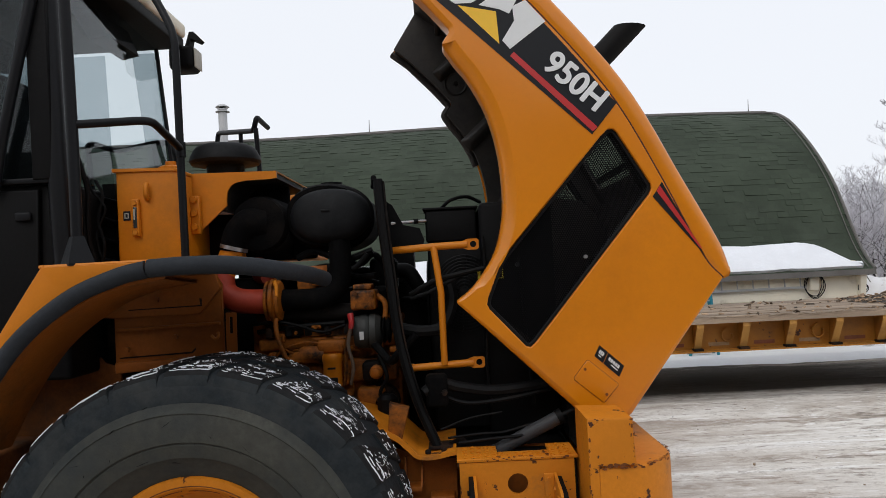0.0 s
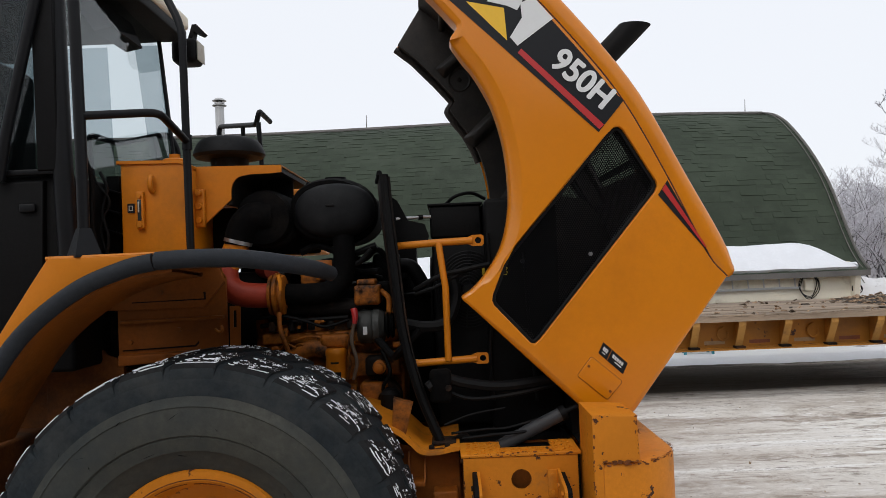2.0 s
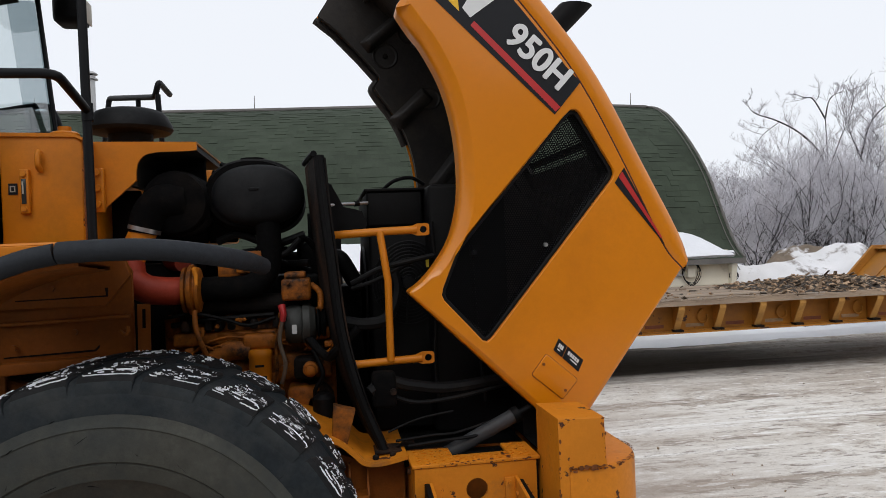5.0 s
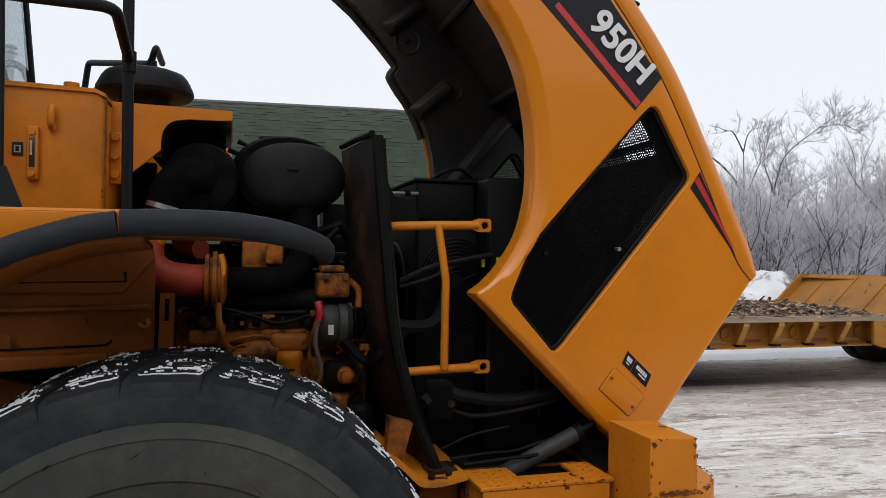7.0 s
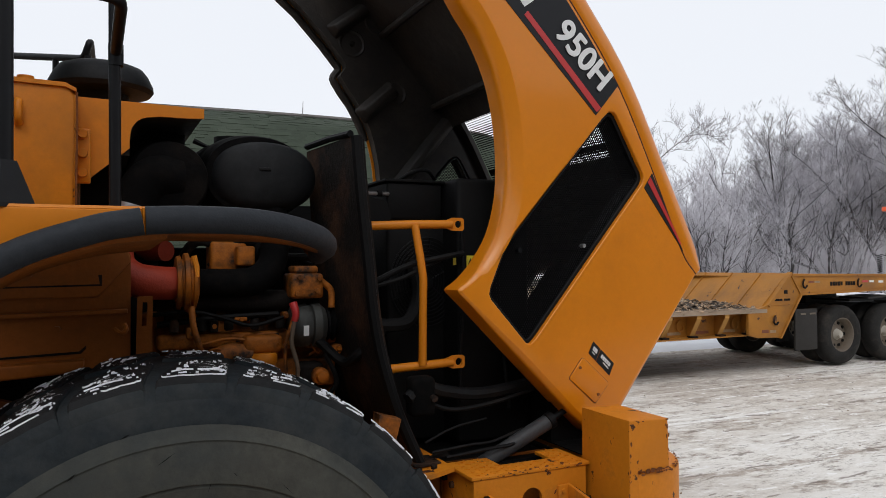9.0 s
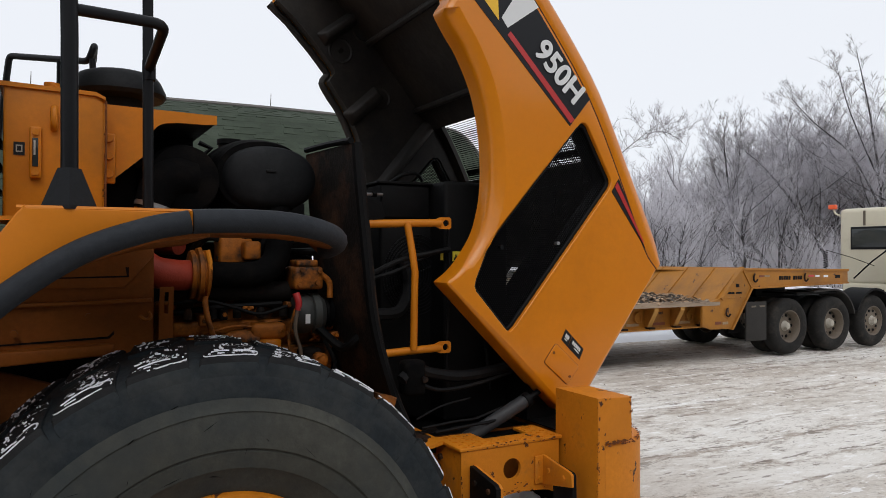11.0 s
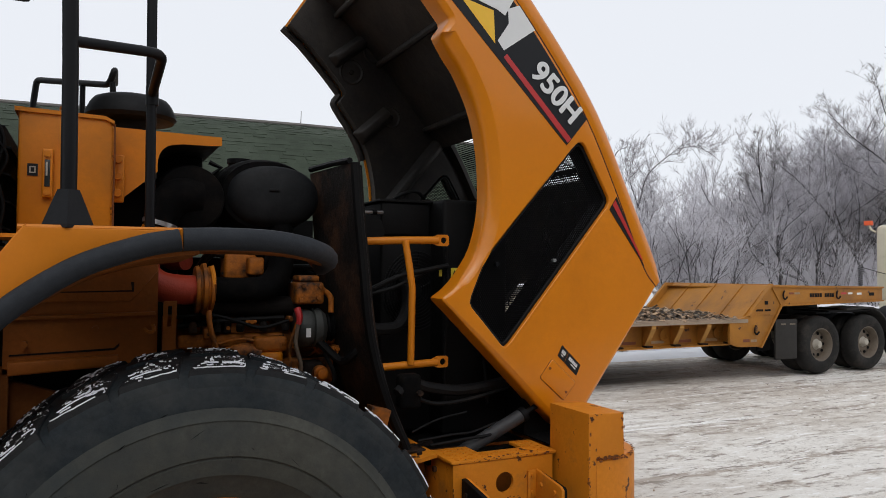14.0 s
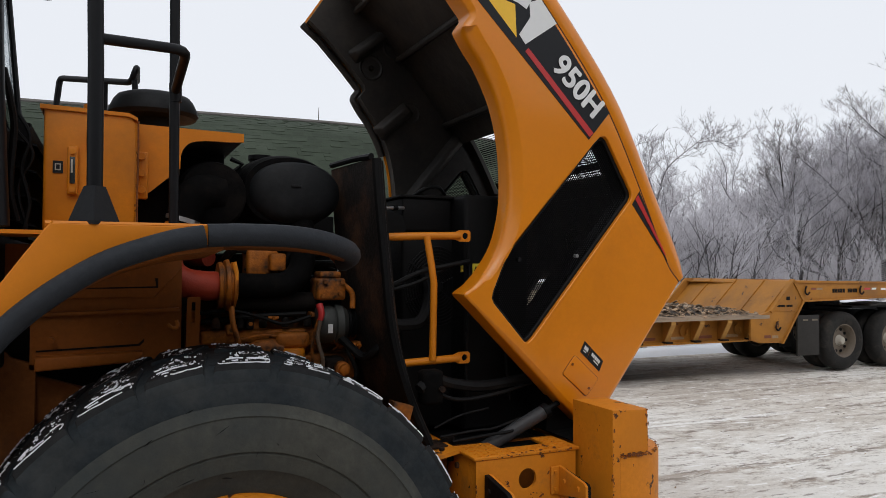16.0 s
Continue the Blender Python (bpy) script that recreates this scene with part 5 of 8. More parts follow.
rub2 = [(-0.1, -0.068, 1.914), (0.02, -0.07, 1.918), (0.16, -0.06, 1.915), (0.28, -0.01, 1.9), (0.37, 0.09, 1.88), (0.43, 0.24, 1.86), (0.455, 0.42, 1.84)]
part("rubber_flare", tube(rub2, 0.034, 12, 7), M_RUBBER, fender, "grey-black rubber fender flare")
sheet = bmesh.new()
pa = smooth_path([(x, y + 0.02, z - 0.02) for x, y, z in rub2], 6)
prev = None
for p in pa:
    cur = [sheet.verts.new(p), sheet.verts.new((p.x - 0.02, 0.78, 1.9)), sheet.verts.new((p.x - 0.02, 0.78, 1.885)), sheet.verts.new((p.x, p.y, p.z - 0.014))]
    if prev:
        for i in range(4):
            sheet.faces.new((prev[i], prev[(i + 1) % 4], cur[(i + 1) % 4], cur[i]))
    prev = cur
for v in sheet.verts:
    v.co.y = min(v.co.y, 0.62)
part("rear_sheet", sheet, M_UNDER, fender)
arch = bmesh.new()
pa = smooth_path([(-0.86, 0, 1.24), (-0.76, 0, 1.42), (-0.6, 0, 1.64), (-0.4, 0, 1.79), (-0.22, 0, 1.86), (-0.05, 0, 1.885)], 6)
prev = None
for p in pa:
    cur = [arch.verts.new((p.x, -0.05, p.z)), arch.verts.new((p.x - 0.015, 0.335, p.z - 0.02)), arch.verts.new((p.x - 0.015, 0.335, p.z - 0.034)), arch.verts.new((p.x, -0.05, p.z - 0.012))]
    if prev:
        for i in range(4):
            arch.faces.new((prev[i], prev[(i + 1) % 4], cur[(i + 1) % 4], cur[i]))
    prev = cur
part("wheel_arch", arch, M_UNDER, fender, "dusty yellow wheel arch lining in shade-darkened paint")
part("flare_clip", tube([(-0.104, -0.072, 1.885), (-0.104, -0.075, 1.94), (-0.104, -0.03, 1.945)], 0.005, 6), M_YEL, fender)

# handrails by the cab
def bent(pts, r):
    """Corner points turned into a tube path with tight bends of radius r."""
    pts = [Vector(p) for p in pts]
    out = [pts[0]]
    for a, p, b in zip(pts, pts[1:], pts[2:]):
        k = min(r, (p - a).length * 0.45, (b - p).length * 0.45)
        u, v = p + (a - p).normalized() * k, p + (b - p).normalized() * k
        out += [u.lerp(p, t).lerp(p.lerp(v, t), t) for t in (0.0, 0.25, 0.5, 0.75, 1.0)]
    return out + [pts[-1]]


rail = part("handrail", tube([(-0.4, 0.012, 2.03), (-0.402, 0.012, 2.4), (-0.41, 0.012, 2.8), (-0.42, 0.012, 3.25)], 0.0215, 14), M_PIPE, loader, "black steel grab rail")
bm = lathe([(0.066, 1.94), (0.066, 1.95), (0.034, 2.035), (0.028, 2.05)], (-0.4, 0.01, 0), "z", 4)
part("rail_foot", bm, M_PIPE, rail, "tapered rubber boot", smooth=False)
part("rail_arm", tube(bent([(-0.403, 0.012, 2.475), (-0.148, 0.125, 2.502), (-0.156, 0.47, 2.44)], 0.05), 0.0165, 12), M_PIPE, rail)
part("arm_clamp", tube([(-0.155, 0.456, 2.405), (-0.1555, 0.456, 2.47)], 0.0215, 12), M_PIPE, rail)
part("handrail", tube(bent([(-0.155, 0.457, 1.94), (-0.158, 0.457, 2.4), (-0.162, 0.458, 2.95), (-0.26, 0.5, 3.14), (-0.5, 0.56, 3.42)], 0.07), 0.0172, 12), M_PIPE, loader, "thin black steel rail post")
part("far_rail", tube(bent([(-0.7, 2.5, 2.38), (-0.645, 2.56, 2.925), (-0.268, 2.112, 2.838), (-0.24, 2.094, 2.925), (-0.232, 2.36, 2.905)], 0.03), 0.0175, 10), M_PIPE, loader, "black tubular guard rail on the tank deck")
part("far_rail", tube([(-0.25, 2.1, 2.85), (-0.225, 2.09, 2.38)], 0.0165, 10), M_PIPE, loader)
part("far_rail", tube([(-0.4, 2.27, 2.868), (-0.4, 2.27, 2.38)], 0.015, 10), M_PIPE, loader)
part("platform_rail", tube(bent([(-1.49, 2.4, 2.3), (-1.53, 2.4, 2.881), (-1.316, 2.4, 2.8), (-1.084, 2.4, 2.842), (-0.955, 2.4, 2.855), (-0.9, 2.4, 2.75), (-0.87, 2.4, 2.3)], 0.06), 0.02, 10), M_PIPE, loader, "black tubular rail of the far platform")
part("platform_rail", tube([(-1.055, 2.4, 2.83), (-1.0, 2.4, 2.3)], 0.018, 10), M_PIPE, loader)
part("deck_box", box(-0.6, 0.15, 1.86, 2.4, 1.955, 2.38, bev=0.02), M_YEL, loader)

# cab rear corner
cab = part("cab", box(-2.1, -0.7, 0.5, 2.12, 1.45, 2.33, bev=0.02), M_BLACK, loader, "black lower cab body and door panel")
part("door_panel", slab([(-1.9, 1.6), (-0.82, 1.6), (-0.8, 2.3), (-1.9, 2.3)], 0.47, 0.5, 0.012), M_BLACK, cab)
part("door_sill", box(-1.95, -0.72, 0.46, 0.5, 2.325, 2.35, bev=0.006), M_PIPE, cab)
part("door_handle", box(-0.9, -0.83, 0.45, 0.47, 2.16, 2.2, bev=0.008), M_PIPE, cab)
part("corner_pillar", tube([(-0.7, 0.48, 1.95), (-0.72, 0.49, 2.35), (-0.76, 0.53, 3.4)], 0.042, 12, 4), M_PIPE, cab)
part("door_rail", tube([(-0.975, 0.44, 2.3), (-0.942, 0.44, 2.49), (-0.79, 0.44, 3.11), (-0.72, 0.45, 3.4)], 0.024, 10), M_PIPE, cab)
part("door_frame", slab([(-0.815, 2.34), (-0.72, 2.34), (-0.735, 3.42), (-0.83, 3.42)], 0.452, 0.5, 0.008), M_BLACK, cab)
part("far_pillar", tube([(-0.775, 2.06, 2.3), (-0.875, 2.05, 3.42)], 0.014, 8), M_PIPE, cab)
part("front_pillar", tube([(-2.05, 0.55, 2.3), (-2.0, 0.6, 3.4)], 0.05, 10), M_PIPE, cab)
part("front_pillar", tube([(-2.05, 2.07, 2.3), (-2.0, 2.03, 3.4)], 0.05, 10), M_PIPE, cab)


def pane(pts, m=M_GLASS, name="window_pane"):
    bm = bmesh.new()
    vs = [bm.verts.new(p) for p in pts]
    bm.faces.new(vs)
    bmesh.ops.solidify(bm, geom=list(bm.faces), thickness=0.006)
    ob = part(name, bm, m, cab, "tinted cab glass", smooth=False)
    ob.visible_shadow = False


pane([(-0.69, 0.55, 2.34), (-0.785, 2.05, 2.34), (-0.875, 2.04, 3.41), (-0.75, 0.56, 3.41)], M_REARGLASS)
pane([(-1.95, 0.49, 2.35), (-0.76, 0.49, 2.35), (-0.79, 0.52, 3.38), (-1.95, 0.52, 3.38)])
pane([(-1.95, 2.09, 2.35), (-1.2, 2.09, 2.35), (-1.22, 2.06, 3.38), (-1.95, 2.06, 3.38)], M_FARGLASS)
pane([(-0.94, 2.09, 2.35), (-0.8, 2.09, 2.35), (-0.89, 2.06, 3.38), (-1.04, 2.06, 3.38)], M_FARGLASS)
pane([(-2.06, 0.6, 2.35), (-2.06, 2.05, 2.35), (-2.02, 2.02, 3.38), (-2.02, 0.62, 3.38)], M_REARGLASS)
roof = part("cab_roof", box(-2.2, -0.68, 0.46, 2.09, 3.47, 3.57, bev=0.03), M_SIDING, cab, "pale grey cab roof")
part("roof_liner", box(-2.15, -0.695, 0.48, 2.07, 3.4, 3.469, bev=0.01), M_BLACK, roof)
lamp = part("rear_lamp", box(-0.83, -0.655, 2.12, 2.3, 3.28, 3.45, bev=0.04), M_BLACK, roof, "black rear work lamp")
part("lamp_lens", box(-0.657, -0.648, 2.14, 2.28, 3.3, 3.43, bev=0.004), M_HUB, lamp, "pale lamp lens")
part("lamp_bracket", slab([(-0.72, 3.45), (-0.69, 3.545), (-0.66, 3.545), (-0.61, 3.49), (-0.63, 3.475), (-0.68, 3.5), (-0.69, 3.45)], 2.16, 2.24), M_BLACK, lamp)
part("seat_back", box(-1.5, -1.38, 1.0, 1.5, 2.3, 3.05, bev=0.05), M_BLACK, cab, "black seat back")
part("headrest", box(-1.5, -1.4, 1.12, 1.38, 3.08, 3.26, bev=0.04), M_BLACK, cab)
part("sun_visor", slab([(-1.0, 3.37), (-0.86, 3.37), (-0.8, 3.22), (-0.9, 3.2)], 1.2, 1.6), M_BLACK, cab)
for k in range(4):
    part("louvre", slab([(-0.7, 2.3 - 0.1 * k), (-0.61, 2.27 - 0.1 * k), (-0.61, 2.262 - 0.1 * k), (-0.7, 2.292 - 0.1 * k)], 0.8, 1.5), M_PIPE, loader)
part("louvre_back", box(-0.7, -0.64, 0.86, 1.6, 1.92, 2.36), M_BLACK, loader)
part("cab_hose", tube([(-0.7, 0.6, 2.5), (-0.68, 0.62, 2.4), (-0.67, 0.65, 2.3), (-0.68, 0.66, 2.1), (-0.66, 0.68, 1.98)], 0.012, 8, 5), M_BLACK, loader)
part("cab_hose", tube([(-0.72, 0.62, 2.46), (-0.7, 0.64, 2.3), (-0.69, 0.66, 2.05)], 0.01, 8, 5), M_BLACK, loader)
for pts, r in (([(-0.66, 0.71, 2.36), (-0.625, 0.7, 2.28), (-0.65, 0.7, 2.17), (-0.625, 0.7, 2.05), (-0.64, 0.7, 1.95)], 0.008),
               ([(-0.69, 0.69, 2.38), (-0.67, 0.69, 2.31), (-0.615, 0.7, 2.22), (-0.66, 0.7, 2.1), (-0.63, 0.7, 1.95)], 0.006)):
    part("cab_cable", tube(pts, r, 7, 6), M_BLACK, loader)
part("deck_plate", box(-0.7, -0.27, 0.4, 0.76, 1.925, 1.938), M_YEL, loader)

# fire-wall shield plate behind the engine
bm = bmesh.new()
front = smooth_path([(0.66, 0.7, 2.29), (0.672, 0.69, 2.1), (0.695, 0.68, 1.85), (0.725, 0.665, 1.55), (0.79, 0.64, 1.28), (0.88, 0.61, 1.05)], 5)
prev = None
for p in front:
    inner = Vector((p.x - 0.05, 1.15, p.z))
    cur = [bm.verts.new(p), bm.verts.new(inner), bm.verts.new(inner + Vector((0.014, 0, 0))), bm.verts.new(p + Vector((0.05, 0.0, -0.01))), bm.verts.new(p + Vector((0.05, -0.014, -0.01))), bm.verts.new(p + Vector((0.0, -0.014, 0)))]
    if prev:
        for i in range(6):
            bm.faces.new((prev[i], prev[(i + 1) % 6], cur[(i + 1) % 6], cur[i]))
    else:
        bm.faces.new(cur)
    prev = cur
bm.faces.new(prev[::-1])
shield = part("fan_shield", bm, M_RUST, loader, "dark rust-stained fan shield plate")
part("seal_strip", tube([p + Vector((0.02, -0.012, 0)) for p in front], 0.022, 8), M_BLACK, shield, "black rubber seal strip")
part("top_strip", tube([(0.66, 0.7, 2.3), (0.64, 0.9, 2.31), (0.61, 1.14, 2.31)], 0.014, 8), M_BLACK, shield)
part("shield_foot", box(0.86, 0.97, 0.56, 0.68, 1.05, 1.062, bev=0.003), M_RUST, shield)
part("shield_bracket", slab([(0.7, 2.2), (0.73, 2.18), (0.78, 2.08), (0.86, 2.06), (0.88, 2.0), (0.86, 1.95), (0.7, 1.95)], 0.84, 0.86), M_BLACK, shield)
part("tie_rod", tube([(0.72, 0.84, 2.09), (0.89, 0.9, 2.098)], 0.008, 8), M_STEEL, shield)
part("tie_rod_nut", tube([(0.83, 0.877, 2.095), (0.85, 0.884, 2.096)], 0.014, 6), M_BLACK, shield)

# radiator guard
rad = part("radiator_case", box(0.89, 1.3, 0.92, 1.78, 1.06, 1.99, bev=0.015), M_BLACK, loader, "black radiator case")
part("header_tank", box(0.885, 1.14, 0.905, 1.7, 1.99, 2.15, bev=0.012), M_BLACK, rad, "black coolant header tank")
guard = part("fan_guard", lathe([(0.005, 0.9), (0.028, 0.902), (0.03, 0.912)], (1.065, 0, 1.73), seg=16), M_PIPE, loader, "black wire ring fan guard")
for k in range(11):
    r = 0.03 + 0.0135 * k
    part("ring", tube([(1.065 + r * math.cos(a), 0.908, 1.73 + 1.15 * r * math.sin(a)) for a in (math.pi * j / 18 for j in range(37))], 0.0028, 5), M_PIPE, guard)
for a in (0.4, 1.45, 2.5, 3.55, 4.6, 5.65):
    part("spoke", tube([(1.065 + r * math.cos(a), 0.913, 1.73 + 1.15 * r * math.sin(a)) for r in (0.02, 0.168)], 0.004, 5), M_PIPE, guard)
part("tank_lid", box(0.875, 1.15, 0.895, 1.71, 2.15, 2.162, bev=0.003), M_BLACK, rad)
part("filler_hose", tube([(0.97, 0.98, 2.165), (1.02, 0.95, 2.2), (1.1, 0.98, 2.215), (1.17, 1.05, 2.19)], 0.009, 8, 5), M_BLACK, rad)
part("rear_core", box(1.15, 1.5, 0.78, 1.84, 1.06, 2.165, bev=0.02), M_BLACK, rad)
fan = bmesh.new()
for k in range(7):
    add_lathe(fan, [(0.30 - 0.035 * k, 0.0), (0.305 - 0.035 * k, 0.008), (0.30 - 0.035 * k, 0.012)], (0.872, 1.3, 1.6), "x", 40)
part("fan_guard", fan, M_BLACK, rad, "round wire fan guard")
part("warning_label", box(1.128, 1.142, 0.776, 0.779, 1.8, 1.85), M_WARN, rad)
lab = part("warning_label", slab([(1.19, 1.795), (1.25, 1.795), (1.25, 1.84), (1.19, 1.84)], 0.774, 0.778), M_WARN, rad, "small yellow warning label")
part("warning_mark", slab([(1.195, 1.8), (1.218, 1.8), (1.2065, 1.83)], 0.772, 0.774), M_DECAL, lab)
part("warning_mark", box(1.228, 1.245, 0.772, 0.774, 1.8, 1.835), M_DECAL, lab)
for pts, r in (
    ([(0.8, 0.8, 1.74), (0.92, 0.76, 1.8), (1.05, 0.74, 1.83), (1.16, 0.75, 1.85)], 0.012),
    ([(0.8, 0.8, 1.72), (0.9, 0.77, 1.75), (1.0, 0.75, 1.8), (1.1, 0.76, 1.84)], 0.009),
    ([(0.74, 0.8, 1.58), (0.85, 0.8, 1.56), (0.95, 0.82, 1.58), (1.0, 0.85, 1.7), (0.98, 0.88, 1.82)], 0.028),
    ([(0.85, 0.6, 1.3), (0.92, 0.62, 1.34), (1.02, 0.64, 1.31), (1.2, 0.66, 1.285), (1.5, 0.7, 1.31)], 0.025),
    ([(0.93, 0.62, 1.28), (1.05, 0.62, 1.24), (1.25, 0.64, 1.25), (1.45, 0.68, 1.28)], 0.009),
    ([(0.95, 0.6, 1.09), (1.1, 0.57, 1.11), (1.2, 0.58, 1.11), (1.35, 0.6, 1.14)], 0.006),
    ([(0.92, 0.6, 1.13), (1.05, 0.62, 1.17), (1.2, 0.63, 1.19)], 0.005),
    ([(1.0, 0.58, 1.07), (1.15, 0.55, 1.09), (1.3, 0.56, 1.1), (1.4, 0.62, 1.14)], 0.007),
    ([(1.16, 0.77, 2.0), (1.17, 0.765, 1.7), (1.15, 0.76, 1.4), (1.16, 0.76, 1.2)], 0.008),
    ([(1.33, 0.77, 1.9), (1.34, 0.76, 1.6), (1.36, 0.72, 1.2)], 0.008),
):
    part("bay_hose", tube(pts, r, 8, 6), M_HOSE, rad)
part("hose_fitting", box(0.86, 0.96, 0.58, 0.66, 1.23, 1.38, bev=0.02), M_DULL, rad)
part("hose_bolt", lathe([(0.014, 0.565), (0.014, 0.59)], (0.945, 0, 1.3), seg=8), M_RUST, rad)
part("foil_scrap", slab([(0.95, 1.062), (1.04, 1.06), (1.02, 1.085), (0.99, 1.08)], 0.62, 0.64), M_RUST, rad)

# yellow step frame
H = part("grab_frame", tube([(0.73, 0.775, 1.955), (0.93, 0.715, 1.962), (1.085, 0.7, 1.965)], 0.0175, 12), M_YEL, loader, "yellow tubular step frame")
part("lower_bar", tube([(0.8, 0.715, 1.398), (1.085, 0.7, 1.412)], 0.0175, 12), M_YEL, H)
part("upright_bar", tube([(0.925, 0.705, 1.96), (0.94, 0.685, 1.83), (0.95, 0.68, 1.75), (0.95, 0.69, 1.41)], 0.016, 12), M_YEL, H)
part("end_ring", lathe([(0.02, -0.006), (0.02, 0.006)], (0.8, 0.715, 1.398), "x", 14), M_YEL, H)
for z in (1.965, 1.413):
    part("end_plate", slab([(1.06, z - 0.016), (1.085, z - 0.026), (1.13, z - 0.026), (1.138, z - 0.018), (1.138, z + 0.018), (1.13, z + 0.026), (1.085, z + 0.026), (1.06, z + 0.016)], 0.695, 0.705, holes=[arc(1.112, z, 0.015, 0, 330, 11)]), M_YEL, H)

# hood lift cylinder
cyl = part("lift_cylinder", tube([(1.1, 0.605, 0.99), (1.36, 0.57, 1.124), (1.46, 0.558, 1.175)], 0.031, 16), M_GREY, loader, "grey electric hood lift cylinder")
part("cylinder_rod", tube([(1.46, 0.558, 1.175), (1.56, 0.57, 1.215)], 0.013, 10), M_BLACK, cyl)
part("cylinder_cap", tube([(1.44, 0.557, 1.166), (1.465, 0.5585, 1.177)], 0.034, 16), M_BLACK, cyl)

# ---- tilting hood ----
HINGE = (1.68, 1.125)
OPEN = 9.0
HM = Matrix.Translation((HINGE[0], 0, HINGE[1])) @ Matrix.Rotation(radians(OPEN), 4, "Y") @ Matrix.Translation((-HINGE[0], 0, -HINGE[1]))
Y0, Y1 = 0.515, 2.105
arch_pts = curve2([(0.76, 2.722), (0.815, 2.662), (0.881, 2.597), (0.975, 2.465), (1.043, 2.309), (1.085, 2.143), (1.102, 1.991), (1.086, 1.84), (1.035, 1.72), (0.985, 1.645), (0.945, 1.606)], 4)
crease = curve2([(0.49, 3.405), (0.74, 3.245), (0.993, 3.063), (1.309, 2.795), (1.553, 2.553), (1.79, 2.232), (1.998, 1.922), (2.097, 1.83)], 4)
side_outline = [(0.36, 3.112), (0.484, 3.04), (0.656, 2.908), (0.768, 2.812), (0.774, 2.795), (0.752, 2.752), (0.75, 2.738)] + arch_pts
side_outline += [(0.938, 1.596), (0.944, 1.586), (1.0, 1.548), (1.25, 1.368), (1.511, 1.182), (1.63, 1.1), (1.69, 1.1), (1.762, 1.19)] + crease[::-1]
win = [(1.525, 2.432), (1.547, 2.436), (1.565, 2.425), (1.738, 2.212), (1.745, 2.19), (1.738, 2.165), (1.305, 1.455), (1.285, 1.432), (1.265, 1.433), (1.085, 1.58), (1.073, 1.6), (1.075, 1.63), (1.115, 1.79), (1.13, 1.82), (1.495, 2.395)]


def hood_part(name, bm, material, parent, label="", smooth=True, angle=40):
    bmesh.ops.transform(bm, matrix=HM, verts=bm.verts)
    return part(name, bm, material, parent, label, smooth, angle)


def flip(y):
    return Y0 + Y1 - y


# top cover, lofted over the rounded shoulders
tops = curve2([(0.525, 3.485), (0.79, 3.325), (1.045, 3.13), (1.374, 2.85), (1.625, 2.598), (1.866, 2.268), (2.07, 1.985), (2.13, 1.868)], 4)
bm = bmesh.new()
rows = []
for (cx, cz), (tx, tz) in zip(crease, tops):
    dx, dz = tx - cx, tz - cz
    ys = [(Y0, 0.06), (Y0 + 0.001, 0.5), (Y0 + 0.004, 0.76), (Y0 + 0.014, 0.95), (Y0 + 0.036, 1.06), (Y0 + 0.09, 1.12), (YC, 1.2)]
    sec = [(y, f) for y, f in ys] + [(flip(y), f) for y, f in ys[::-1][1:]]
    outer = [bm.verts.new((cx + dx * f, y, cz + dz * f)) for y, f in sec]
    inner = [bm.verts.new((cx + dx * (f - 0.32), min(max(y, Y0 + 0.02), Y1 - 0.02), cz + dz * (f - 0.32))) for y, f in sec]
    rows.append(outer + inner[::-1])
VENT = (15, 19)                 # stations between which the middle is a mesh vent
N_SEC = 13
for k, (a, b) in enumerate(zip(rows, rows[1:])):
    vent = VENT[0] <= k < VENT[1]
    strips = [(0, 5), (7, 12)] if vent else [(0, 12)]
    for lo, hi in strips:
        loop = list(range(lo, hi + 1)) + [2 * N_SEC - 1 - i for i in range(hi, lo - 1, -1)]
        for p, q in zip(loop, loop[1:] + loop[:1]):
            bm.faces.new((a[p], a[q], b[q], b[p])).material_index = 1 if min(p, q) >= N_SEC or (vent and max(p, q) >= N_SEC and min(p, q) in (5, 7)) else 0
for k in VENT:
    a = rows[k]
    bm.faces.new([a[i] for i in (5, 6, 7)] + [a[2 * N_SEC - 1 - i] for i in (7, 6, 5)]).material_index = 1
bm.faces.new(rows[0])
bm.faces.new(rows[-1][::-1])
hood = hood_part("hood", bm, M_HOOD, loader, "glossy yellow tilting engine hood raised open")
hood.data.materials.append(M_LINER)
bm = bmesh.new()
grid = []
for (cx, cz), (tx, tz) in list(zip(crease, tops))[VENT[0]:VENT[1] + 1]:
    grid.append([bm.verts.new((cx + (tx - cx) * 0.85, y, cz + (tz - cz) * 0.85)) for y in (Y0 + 0.14, YC, Y1 - 0.14)])
for a, b in zip(grid, grid[1:]):
    for i in range(2):
        bm.faces.new((a[i], a[i + 1], b[i + 1], b[i]))
hood_part("vent_mesh", bm, M_MESHY, hood, "perforated black rear vent")
# frame round the open rear end
bm = bmesh.new()
add_tube(bm, [(2.11, Y0 + 0.05, 1.86), (2.11, Y1 - 0.05, 1.86)], 0.035, 10)
hood_part("rear_bar", bm, M_HOOD, hood)
for y in (Y0 + 0.06, Y1 - 0.06):
    hood_part("rear_stay", tube([(2.02, y, 1.79), (1.85, y, 1.5), (1.69, y, 1.22)], 0.02, 8), M_LINER, hood)
